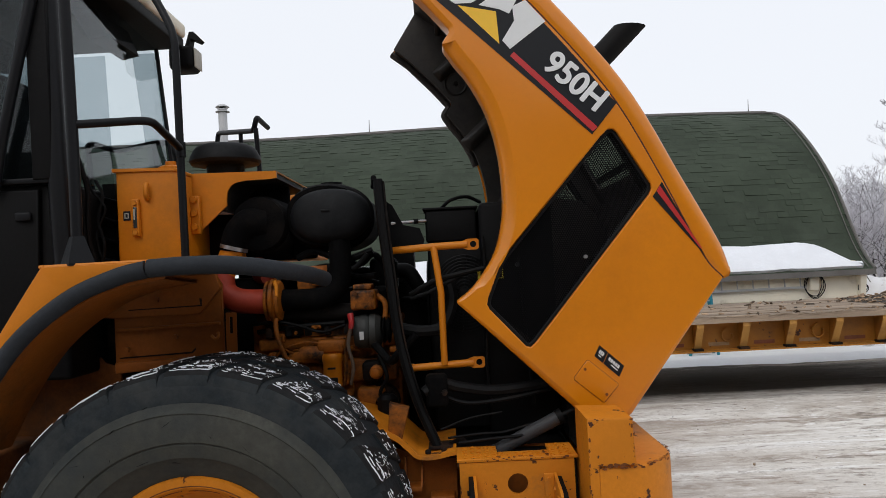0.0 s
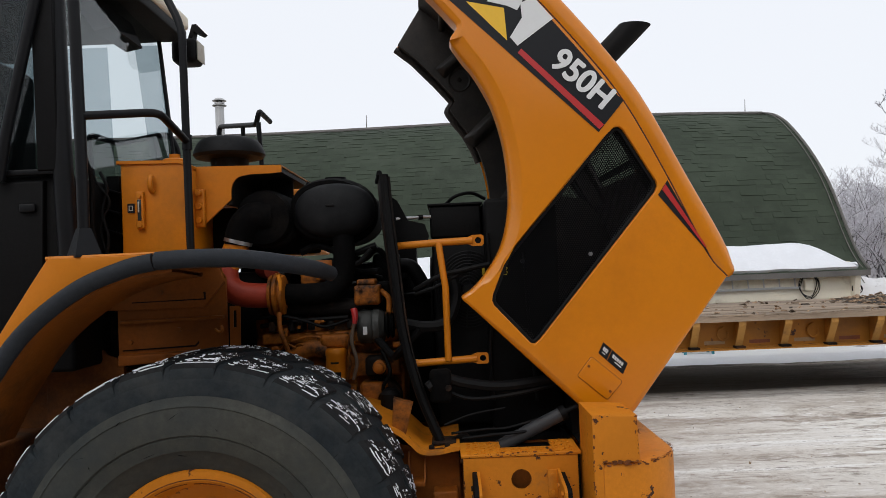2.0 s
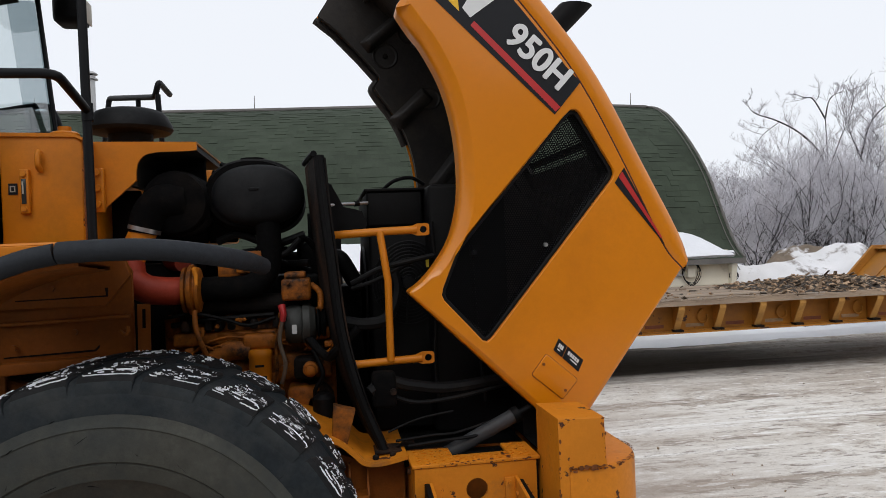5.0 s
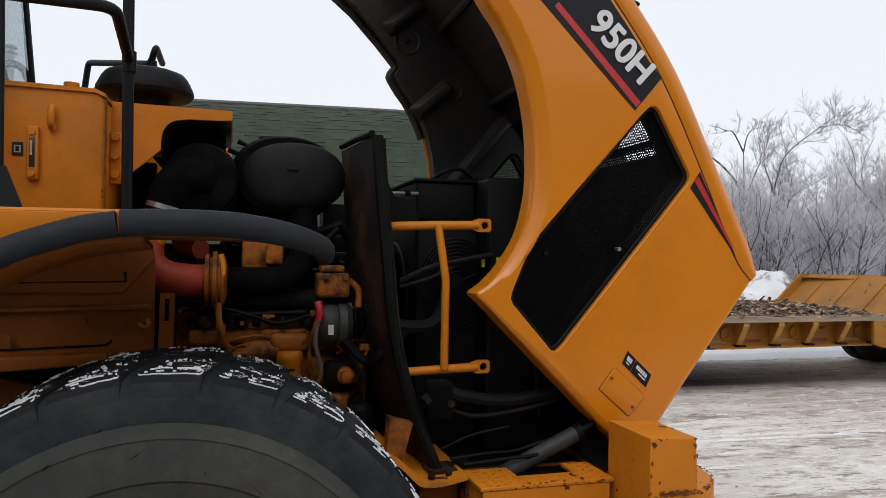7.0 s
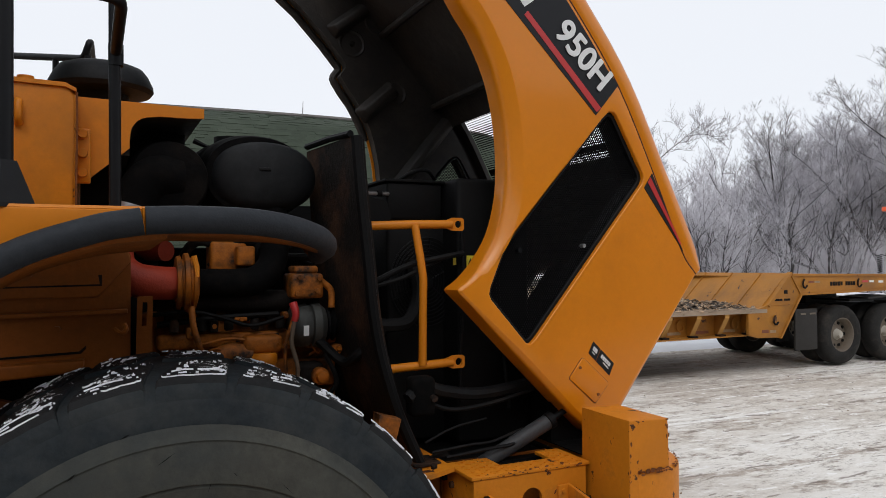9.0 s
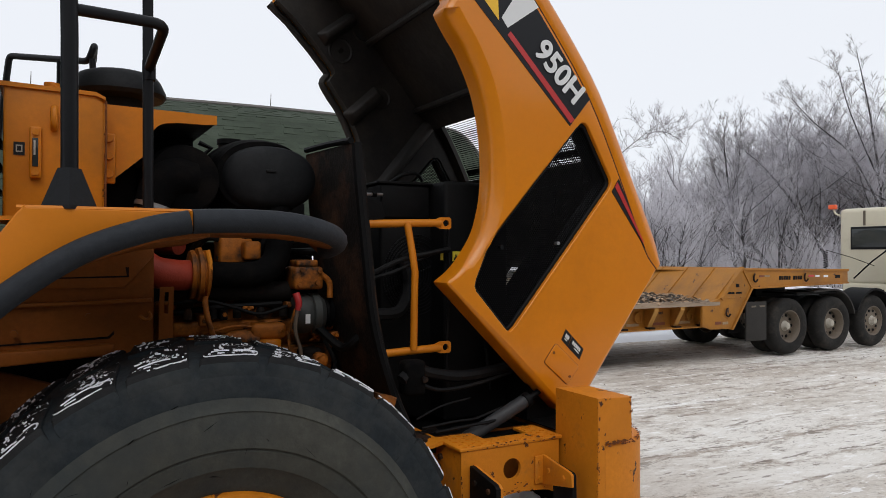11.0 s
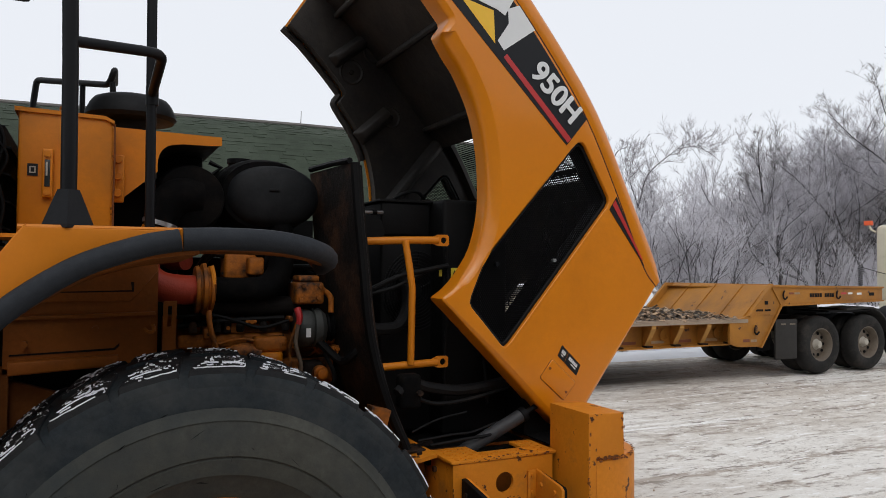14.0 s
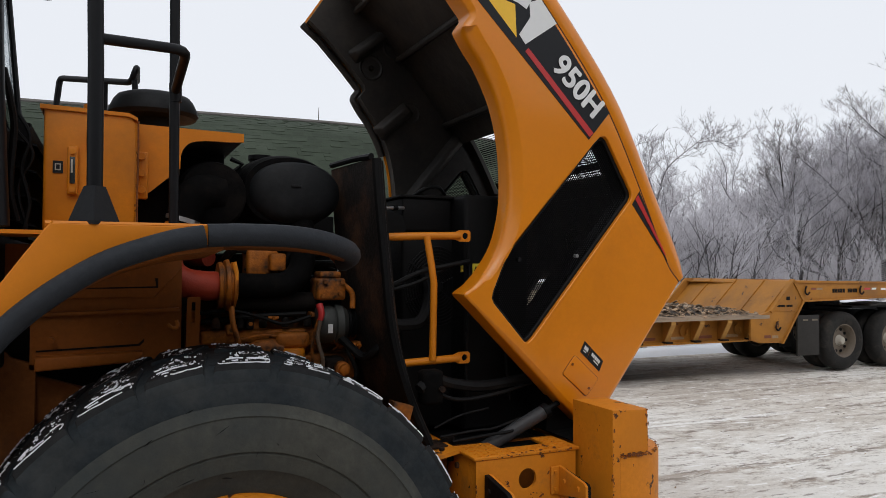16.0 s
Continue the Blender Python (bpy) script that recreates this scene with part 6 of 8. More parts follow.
# the arch edge is rolled in wider than the other edges
roll = [(0.012 if x < 1.01 and z < 1.7 else 0.006 if (x, z) in crease else 0.028) + (0.034 * min(1, max(0, (z - 1.6) / 0.35)) * min(1, max(0, (2.95 - z) / 0.2)) if (x, z) in arch_pts else 0.0) for x, z in side_outline]
FOLD = ((1.0, 0.0), (0.95, 0.004), (0.87, 0.03), (0.55, 0.2), (0.28, 0.36), (0.12, 0.5), (0.03, 0.68), (0.0, 0.95))
for side in (0, 1):
    f = (lambda y: y) if side == 0 else flip
    pan = hood_part("side_panel", slab(side_outline, f(Y0), f(Y0 + (0.125 if side == 0 else 0.035)), roll if side == 0 else 0.028, holes=[win], steps=6, edge=FOLD if side == 0 else None), M_HOOD, hood, "yellow hood side panel with mesh window", angle=50)
    liner_out = inset(side_outline, [(0.03 if p in arch_pts else 0.075) if side == 0 else 0.012 for p in side_outline])
    hood_part("panel_liner", slab(liner_out, f(Y0 + (0.128 if side == 0 else 0.04)), f(Y0 + (0.137 if side == 0 else 0.112)), holes=[inset(win, -0.01)]), M_LINER, pan, "black sound-proof liner")
    frame_in = inset(win, 0.015)
    hood_part("grille_frame", slab(inset(win, -0.004), f(Y0 + 0.02), f(Y0 + 0.05), holes=[frame_in], rnd=0.004), M_PLASTIC, pan, "black grille frame")
    hood_part("window_sleeve", slab(inset(win, 0.001), f(Y0 + 0.052), f(Y0 + (0.136 if side == 0 else 0.111)), holes=[inset(win, 0.008)]), M_PLASTIC, pan)
    hood_part("mesh_grille", slab(frame_in, f(Y0 + 0.034), f(Y0 + 0.036)), M_MESH, pan, "perforated black mesh")
    if side == 0:
        hood_part("hood_lock", lathe([(0.0085, Y0 + 0.008), (0.0085, Y0 + 0.03)], (1.487, 0, 1.857), seg=14), M_STEEL, pan, "round steel lock")
        hood_part("mesh_clip", lathe([(0.01, Y0 + 0.012), (0.01, Y0 + 0.034)], (1.19, 0, 1.79), seg=10), M_PIPE, pan)
        cover_o = [(1.535, 1.4), (1.545, 1.4), (1.68, 1.315), (1.682, 1.305), (1.632, 1.228), (1.622, 1.228), (1.49, 1.31), (1.488, 1.32)]
        hood_part("cover_recess", slab(inset(cover_o, -0.0018), Y0 - 0.0015, Y0 + 0.004), M_SEAM, pan)
        cov = hood_part("access_cover", slab(cover_o, Y0 - 0.005, Y0 + 0.003, 0.003), M_HOOD, pan, "small yellow access cover")
        for x, z in ((1.53, 1.362), (1.636, 1.263)):
            hood_part("cover_screw", lathe([(0.0065, Y0 - 0.008), (0.0065, Y0 - 0.004)], (x, 0, z), seg=10), M_CHIP, cov)

# markings on the near side panel
YD = Y0 - 0.003
band = [(0.487, 3.082), (1.458, 2.4), (1.552, 2.552)] + [(x - 0.012, z - 0.012) for x, z in crease[::-1] if 0.6 < x < 1.54] + [(0.56, 3.33), (0.52, 3.3)]
decal = hood_part("marking_band", slab(band, YD, Y0 + 0.003), M_DECAL, hood, "black marking band with white lettering")


def mark(name, pts, m, lift=0.0015, label=""):
    return hood_part(name, slab(pts, YD - lift, YD + 0.001), m, decal, label)


mark("red_stripe", [(1.073, 2.731), (1.478, 2.435), (1.459, 2.413), (1.059, 2.711)], M_REDFILM, label="red stripe")
mark("red_stripe", [(0.53, 3.105), (0.61, 3.075), (0.724, 2.998), (0.712, 2.976), (0.51, 3.115)], M_REDFILM, label="red stripe")
mark("yellow_triangle", [(0.803, 2.914), (0.975, 2.904), (1.006, 2.76)], M_YELFILM, label="yellow triangle")
mark("white_shape", [(0.805, 3.08), (0.745, 2.985), (0.75, 2.94), (0.79, 2.92), (0.86, 2.93), (0.925, 2.975), (0.96, 3.035)], M_WHITE, 0.002, "white logo shape")
mark("white_shape", [(0.985, 3.075), (1.07, 2.99), (1.035, 2.9), (0.99, 2.915), (0.895, 2.925), (0.93, 2.955)], M_WHITE, 0.002, "white logo shape")
mark("white_shape", [(1.1, 2.968), (1.199, 2.882), (1.055, 2.742), (1.017, 2.777), (1.06, 2.87), (1.045, 2.935)], M_WHITE, 0.002, "white logo shape")
cen = Vector((1.3585, YD - 0.003, 2.624))
along = Vector((0.241, 0, -0.163)).normalized()
tm = HM @ Matrix.Translation(cen) @ Matrix(((along.x, -along.z, 0, 0), (0, 0, -1, 0), (along.z, along.x, 0, 0), (0, 0, 0, 1)))
letters("950H", 0.148, tm, M_WHITE, decal, "model_number", bold=0.001, squeeze=0.97, label="white model number")
tri = hood_part("marking_wedge", slab([(1.785, 2.222), (1.752, 2.152), (2.006, 1.918)], YD, Y0 + 0.003), M_DECAL, hood, "black wedge marking with red stripe")
hood_part("red_stripe", slab([(1.778, 2.203), (1.766, 2.178), (1.982, 1.946), (1.99, 1.947)], YD - 0.002, YD + 0.001), M_REDFILM, tri)
badge = hood_part("badge", slab([(1.583, 1.474), (1.623, 1.447), (1.606, 1.397), (1.566, 1.424)], YD, Y0 + 0.002), M_DECAL, hood, "small black badge with white print")
plate = hood_part("badge", slab([(1.626, 1.445), (1.7, 1.395), (1.684, 1.344), (1.609, 1.395)], YD, Y0 + 0.002), M_DECAL, hood, "small black badge with white print")


def print_bar(u0, u1, v0, v1, parent):
    """A bar of print on the badge: u along it from its upper corner, v down across it."""
    o, e, d = Vector((1.583, 1.474)), Vector((0.117, -0.079)).normalized(), Vector((-0.017, -0.05)).normalized()
    pts = [o + e * u + d * v for u, v in ((u0, v0), (u1, v0), (u1, v1), (u0, v1))]
    hood_part("badge_print", slab([tuple(p) for p in pts], YD - 0.002, YD + 0.001), M_WHITE, parent)


for k in range(3):
    print_bar(0.011 + 0.009 * k, 0.018 + 0.009 * k, 0.013, 0.03, badge)
print_bar(0.012, 0.03, 0.036, 0.04, badge)
for k in range(5):
    print_bar(0.064 + 0.0125 * k, 0.0735 + 0.0125 * k, 0.012, 0.027, plate)
print_bar(0.085, 0.122, 0.033, 0.038, plate)
# seam between side panel and top cover
bm = bmesh.new()
add_tube(bm, [(x, Y0 + 0.004, z) for x, z in crease[2:]], 0.0045, 6)
hood_part("seam", bm, M_SEAM, hood, "dark maroon seam line")
# inside of the top cover: liner, ribs and pads
bm = bmesh.new()
for lo, hi in ((0, 16), (20, 29)):
    rows = []
    for (cx, cz), (tx, tz) in list(zip(crease, tops))[lo:hi]:
        d = Vector((tx - cx, tz - cz)).normalized()
        rows.append([bm.verts.new((cx - d.x * 0.01 * k, y, cz - d.y * 0.01 * k)) for k, y in ((2, Y0 + 0.06), (1, Y0 + 0.3), (1, Y1 - 0.3), (2, Y1 - 0.06), (3, Y1 - 0.06), (2, Y1 - 0.3), (2, Y0 + 0.3), (3, Y0 + 0.06))])
    for a, b in zip(rows, rows[1:]):
        for i in range(8):
            bm.faces.new((a[i], a[(i + 1) % 8], b[(i + 1) % 8], b[i]))
    bm.faces.new(rows[0])
    bm.faces.new(rows[-1][::-1])
lin = hood_part("hood_liner", bm, M_LINER, hood, "sooty black underside of the hood")
# black seal along the free edge of the far panel, and the stamped ribs and rings of its liner
seal = [p for p in side_outline[:7]] + [p for p in arch_pts if p[1] > 2.42]
hood_part("edge_seal", tube([(x - 0.004, Y1 - 0.018, z - 0.002) for x, z in seal], 0.024, 8), M_LINER, lin, "black rubber edge seal")
liner_y = Y1 - 0.112


def liner_rib(a, b, w, deep):
    """A stamped rib with sloping flanks between two points of the liner."""
    a, b = Vector((a[0], 0, a[1])), Vector((b[0], 0, b[1]))
    d = (b - a).normalized()
    n = Vector((-d.z, 0, d.x))
    bm = bmesh.new()
    low = [a - n * w - d * w * 0.7, b - n * w + d * w * 0.5, b + n * w + d * w * 0.5, a + n * w - d * w * 0.7]
    high = [a - n * w * 0.45, b - n * w * 0.4, b + n * w * 0.4, a + n * w * 0.45]
    lo = [bm.verts.new((p.x, liner_y, p.z)) for p in low]
    hi = [bm.verts.new((p.x, liner_y - deep, p.z)) for p in high]
    bm.faces.new(hi)
    bm.faces.new(lo[::-1])
    for i in range(4):
        bm.faces.new((lo[i], lo[(i + 1) % 4], hi[(i + 1) % 4], hi[i]))
    bmesh.ops.bevel(bm, geom=[e for e in bm.edges if e.verts[0] in hi or e.verts[1] in hi], offset=0.012, segments=2, profile=0.5, affect="EDGES")
    hood_part("liner_rib", bm, M_LINER, lin, "stamped liner rib")


liner_rib((0.69, 2.985), (0.97, 3.29), 0.045, 0.05)
liner_rib((0.93, 2.56), (1.07, 2.735), 0.05, 0.055)
liner_rib((1.2, 2.2), (1.47, 2.66), 0.045, 0.05)
for x, z, r in ((0.8, 2.935, 0.06), (0.925, 3.1, 0.055), (1.1, 2.72, 0.05)):
    hood_part("liner_ring", lathe([(r, liner_y), (r + 0.012, liner_y - 0.007), (r + 0.02, liner_y)], (x, 0, z), seg=28, closed=True), M_LINER, lin, "stamped ring")
    hood_part("liner_bolt", lathe([(0.016, liner_y), (0.014, liner_y - 0.012), (0.004, liner_y - 0.014)], (x, 0, z), seg=10), M_RUST, lin)
# perforated black grille that closes the rear of the hood
grille = [(2.07, 1.84), (2.085, 1.815), (1.85, 1.4), (1.83, 1.42)]
for ya, yb in ((Y0 + 0.14, 1.66), (1.78, Y1 - 0.05)):
    hood_part("rear_grille", slab(grille, ya, yb), M_PLASTIC, hood, "black rear grille plate", smooth=False)
hood_part("window_cover", slab([(1.1, 1.5), (1.3, 1.4), (1.74, 2.08), (1.76, 2.2), (1.68, 2.26), (1.4, 2.26)], Y1 - 0.125, Y1 - 0.114), M_LINER, lin, "black liner over the far window")
for k in (3, 8, 13):
    cx, cz = crease[k]
    hood_part("cross_rib", tube([(cx - 0.03, Y0 + 0.12, cz - 0.035), (cx - 0.03, Y1 - 0.12, cz - 0.035)], 0.02, 8), M_LINER, lin)
# exhaust stack on the hood top
base = Vector((1.5, YC, 2.86))
d = Vector((0.6, 0, 0.8)).normalized()
bm = bmesh.new()
add_tube(bm, [base, base + d * 0.2, base + d * 0.4], 0.066, 20)
for v in bm.verts:
    if (v.co - base).dot(d) > 0.38:
        v.co += d * (0.9 * (v.co - base - d * 0.4).dot(Vector((0.8, 0, -0.6))))
stack = hood_part("exhaust_pipe", bm, M_BLACK, hood, "matt black exhaust stack with slant-cut end")
hood_part("pipe_collar", tube([base + d * 0.02, base + d * 0.06], 0.078, 20), M_BLACK, stack)
# ---- lowboy trailer ----
TY, TW = 6.6, 2.6               # near face and width
trailer = thing("lowboy_trailer", "yellow lowboy equipment trailer with weathered plank deck", "trailer", at=(0, 0, 0))
for y in (TY + 0.28, TY + TW - 0.42):
    part("main_beam", box(-9.0, 9.75, y, y + 0.02, 0.62, 0.955), M_TRAIL, trailer, "yellow steel side beam")
    part("beam_flange", box(-9.0, 9.75, y - 0.08, y + 0.1, 0.6, 0.62), M_TRAIL, trailer)
    part("beam_flange", box(-9.0, 9.75, y - 0.08, y + 0.1, 0.955, 0.97), M_TRAIL, trailer)
part("edge_board", box(-9.0, 9.72, TY - 0.006, TY + 0.04, 0.968, 1.03), M_PLANK, trailer, "weathered grey edge board")
part("edge_rail", box(-9.0, 9.8, TY + TW - 0.04, TY + TW, 0.965, 1.0), M_TRAIL, trailer)
part("lower_rail", box(-9.0, 9.75, TY + 0.06, TY + 0.2, 0.597, 0.612), M_TRAIL, trailer)
rng = random.Random(11)
for k in range(-20, 10):
    x = 4.13 + 0.59 * k
    pts = [(TY + 0.02, 0.962), (TY + 0.02, 0.92), (TY + 0.2, 0.62), (TY + 0.275, 0.62), (TY + 0.275, 0.962)]
    part("outrigger", slab(pts, x - 0.012, x + 0.012, place=lambda y, d, z: (d, y, z)), M_TRAIL, trailer, smooth=False)
    part("outrigger_flange", slab([(TY + 0.012, 0.965), (TY + 0.012, 0.915), (TY + 0.19, 0.614), (TY + 0.205, 0.62), (TY + 0.028, 0.92), (TY + 0.028, 0.965)], x - 0.045, x + 0.045, place=lambda y, d, z: (d, y, z)), M_BRACE, trailer, smooth=False)
    part("flange_foot", box(x - 0.06, x + 0.06, TY + 0.1, TY + 0.22, 0.612, 0.64), M_RUST, trailer)
    if k % 2 == 0 and k > -4:
        cx, cz = x + 0.42, 0.79
        part("tie_down_ring", tube([(cx + 0.01, TY + 0.262, cz + 0.09), (cx - 0.06, TY + 0.25, cz + 0.05), (cx - 0.07, TY + 0.25, cz - 0.03), (cx - 0.01, TY + 0.25, cz - 0.085), (cx + 0.065, TY + 0.25, cz - 0.05), (cx + 0.06, TY + 0.25, cz + 0.02)], 0.012, 7, 3), M_TRAIL, trailer)
    if k > -4:
        m = M_REDSTRIP if k % 2 else M_STRIP
        part("reflector_strip", box(x + 0.18, x + 0.45, TY + 0.274, TY + 0.279, 0.655, 0.70), m, trailer)
# deck planks run lengthwise
planks = 11
pw = (TW - 0.02) / planks
for i in range(planks):
    x = -9.0 + rng.uniform(0, 1)
    xa = -9.0
    while xa < 9.76:
        xb = min(9.78, xa + rng.uniform(2.6, 4.2))
        dz = rng.uniform(-0.006, 0.008)
        part("plank", box(xa + 0.004, xb - 0.004, TY + 0.01 + i * pw + 0.006, TY + 0.01 + (i + 1) * pw - 0.004, 0.985 + dz, 1.035 + dz, bev=0.0), M_PLANK, trailer)
        xa = xb
# rough edge board splinters
bm = bmesh.new()
for k in range(260):
    x = rng.uniform(-2, 9.5)
    add_box(bm, -0.09 * rng.random() - 0.03, 0.12, -0.012, 0.012, -0.008, 0.008, m=Matrix.Translation((x, TY + rng.uniform(-0.004, 0.05), 1.035 + rng.uniform(-0.01, 0.012))) @ Matrix.Rotation(rng.uniform(-0.12, 0.12), 4, "Y"))
tagged(part("splintered_edge", bm, M_PLANK, trailer, smooth=False), kind="stuff")
# gooseneck with its sloped front panel
goose = [(9.55, 1.04), (9.76, 1.1), (10.28, 1.6), (13.3, 1.56), (13.3, 1.31), (10.52, 1.25), (10.02, 0.55), (9.5, 0.56), (9.3, 0.62), (9.3, 0.97)]
for y in (TY, TY + TW - 0.05):
    part("gooseneck_side", slab(goose, y, y + 0.05, 0.006), M_TRAIL, trailer, "yellow gooseneck side plate")
bm = bmesh.new()
add_box(bm, 10.3, 13.3, TY - 0.03, TY + 0.07, 1.555, 1.59)
for v in bm.verts:
    v.co.z += 0.012 if v.co.x < 11 else -0.02
part("gooseneck_flange", bm, M_TRAIL, trailer)
bm = bmesh.new()
add_box(bm, 10.52, 13.3, TY - 0.03, TY + 0.07, 1.235, 1.26)
for v in bm.verts:
    v.co.z += 0.0 if v.co.x < 11 else 0.055
part("gooseneck_flange", bm, M_TRAIL, trailer)
part("corner_flange", slab([(9.72, 1.09), (10.27, 1.63), (10.3, 1.61), (9.76, 1.06)], TY - 0.035, TY + 0.05), M_TRAIL, trailer)
part("corner_flange", slab([(10.26, 1.6), (10.52, 1.23), (10.55, 1.25), (10.3, 1.62)], TY - 0.02, TY + 0.04), M_TRAIL, trailer)
part("corner_flange", slab([(10.5, 1.26), (10.0, 0.54), (10.03, 0.535), (10.54, 1.25)], TY - 0.03, TY + 0.06), M_TRAIL, trailer)
part("panel_seam", box(9.76, 10.4, TY - 0.012, TY, 1.085, 1.1), M_TRAIL, trailer)
part("sloped_panel", slab([(9.6, 1.03), (10.24, 1.6), (10.32, 1.6), (9.7, 1.0)], TY + 0.05, TY + TW - 0.05, place=lambda x, d, z: (x + 0.1 * (d - TY), d, z)), M_TRAIL, trailer, "yellow sloped deck end panel with welded seams")
for y in (7.2, 7.9, 8.6):
    part("panel_rib", slab([(9.59, 1.04), (10.22, 1.605), (10.24, 1.59), (9.61, 1.02)], y, y + 0.02, place=lambda x, d, z: (x + 0.1 * (d - TY), d, z)), M_TRAIL, trailer)
part("gooseneck_top", box(10.3, 13.3, TY + 0.07, TY + TW - 0.05, 1.53, 1.55), M_TRAIL, trailer)
for x0, x1, z0, z1, m in ((10.12, 10.2, 1.27, 1.33, M_BLACK), (10.72, 10.84, 1.44, 1.475, M_REDSTRIP), (10.86, 11.0, 1.44, 1.475, M_STRIP),
                           (12.1, 12.25, 1.43, 1.465, M_REDFILM), (12.3, 12.42, 1.43, 1.465, M_WHITE), (12.55, 12.68, 1.42, 1.46, M_WHITE), (9.6, 9.75, 0.64, 0.69, M_REDSTRIP), (9.78, 9.92, 0.635, 0.68, M_STRIP), (12.9, 13.05, 1.4, 1.46, M_BLACK)):
    part("marking_plate", box(x0, x1, TY - 0.006, TY - 0.001, z0, z1), m, trailer)
for x0, step, z0, tall_ in ((11.26, 0.066, 1.385, 0.07), (9.9, 0.037, 1.155, 0.035)):
    for k in range(10):
        if k != 5:
            part("marking_bar", box(x0 + step * k, x0 + step * (k + 0.78), TY - 0.006, TY - 0.001, z0, z0 + tall_), M_BLACK, trailer)
for x, z in ((10.6, 1.43), (12.0, 1.425), (9.9, 0.84)):
    part("tie_down_ring", tube([(x, TY - 0.01, z + 0.07), (x - 0.05, TY - 0.03, z + 0.03), (x - 0.05, TY - 0.03, z - 0.04), (x, TY - 0.03, z - 0.07), (x + 0.05, TY - 0.03, z - 0.03)], 0.015, 7, 3), M_RUST, trailer)

# unbroken snow beyond the trailer's painted shadow
def patch(name, x0, x1, y0, y1, z, m, label, cat, seed):
    bm = bmesh.new()
    rows = []
    n = 160
    for i in range(n + 1):
        x = x0 + (x1 - x0) * i / n
        ya = y0 + 0.16 * noise.noise((x * 0.7, 0, seed)) + 0.09 * noise.noise((x * 2.7, 0, seed + 1))
        yb = y1 + 0.16 * noise.noise((x * 0.7, 5, seed)) + 0.08 * noise.noise((x * 2.7, 5, seed + 1))
        rows.append([bm.verts.new((x, ya + (yb - ya) * k / 6, (z if 0 < k < 6 else -0.03) + 0.012 * noise.noise((x * 1.5, k, seed)))) for k in range(7)])
    for a, b in zip(rows, rows[1:]):
        for k in range(6):
            bm.faces.new((a[k], a[k + 1], b[k + 1], b[k]))
    tagged(new(name, finish(name, bm, m)), label, cat, kind="structure")


patch("ground_snow", -14, 16, 9.5, 10.9, 0.06, M_SNOW, "strip of clean snow before the barn", "snow", 8)
# frozen clods and grit kicked over the yard
rng = random.Random(19)
bm = bmesh.new()
for k in range(220):
    x, y = rng.uniform(1.2, 16), rng.uniform(-1.5, 6.4)
    if rng.random() < 0.5:
        y = rng.choice((2.6, 3.9, 5.2, 6.0)) + rng.gauss(0, 0.18)
    s_ = rng.uniform(0.0015, 0.006) * (1.8 if rng.random() < 0.06 else 1)
    m = Matrix.Translation((x, y, -0.012 + 0.2 * s_)) @ Euler((rng.uniform(-0.5, 0.5), rng.uniform(-0.5, 0.5), rng.uniform(0, 3.1))).to_matrix().to_4x4()
    add_box(bm, -s_ * rng.uniform(0.7, 1.8), s_ * rng.uniform(0.7, 1.8), -s_, s_, -s_ * 0.5, s_ * 0.7, m=m)
ob = new("frozen_clods", finish("frozen_clods", bm, M_DEBRIS, smooth=False))
tagged(ob, "small frozen clods scattered over the packed snow", "clods", kind="stuff")
rng = random.Random(12)
# mud, bark and snow lying on the deck
def heap_z(x, y):
    """Height of the mud heap on the deck."""
    u, v = (x - 6.9) / 2.75, (y - TY - 0.08) / 2.3
    e = max(0, min(1, 4 * u) * min(1, 6 * v) * min(1, 5 * (1 - v)) * min(1, 6 * (1 - u)))
    return 1.03 + e * (0.1 + 0.09 * noise.noise((x * 1.6, y * 1.6, 2)) + 0.06 * noise.noise((x * 6, y * 6, 5)))


heap = bmesh.new()
nx, ny = 46, 24
grid = []
for j in range(ny + 1):
    row = []
    for i in range(nx + 1):
        x, y = 6.9 + 2.75 * i / nx, TY + 0.08 + 2.3 * j / ny
        z = heap_z(x, y)
        row.append(heap.verts.new((x, y, z)))
    grid.append(row)
for a, b in zip(grid, grid[1:]):
    for i in range(nx):
        heap.faces.new((a[i], a[i + 1], b[i + 1], b[i]))
ob = new("mud_heap", finish("mud_heap", heap, M_BARK, smooth=False))
tagged(ob, "heap of frozen mud, bark and snow on the deck", "debris", kind="stuff")
bm = bmesh.new()
for k in range(900):
    if k < 520:
        x, y = rng.uniform(6.9, 9.6), TY + 0.06 + 2.3 * rng.random() ** 1.3
        z0 = max(1.042, heap_z(x, y) + 0.006)
    else:
        x, y = rng.uniform(-6, 7.2), TY + 0.05 + 2.45 * rng.random()
        z0 = 1.042
    s = rng.uniform(0.006, 0.03) if k < 520 else rng.uniform(0.006, 0.034)
    m = Matrix.Translation((x, y, z0)) @ Euler((rng.uniform(-0.7, 0.7), rng.uniform(-0.7, 0.7), rng.uniform(0, 3.1))).to_matrix().to_4x4()
    add_box(bm, -s * rng.uniform(0.6, 2.2), s * rng.uniform(0.6, 2.2), -s * 0.6, s * 0.6, -s * 0.25, s * 0.25, m=m)
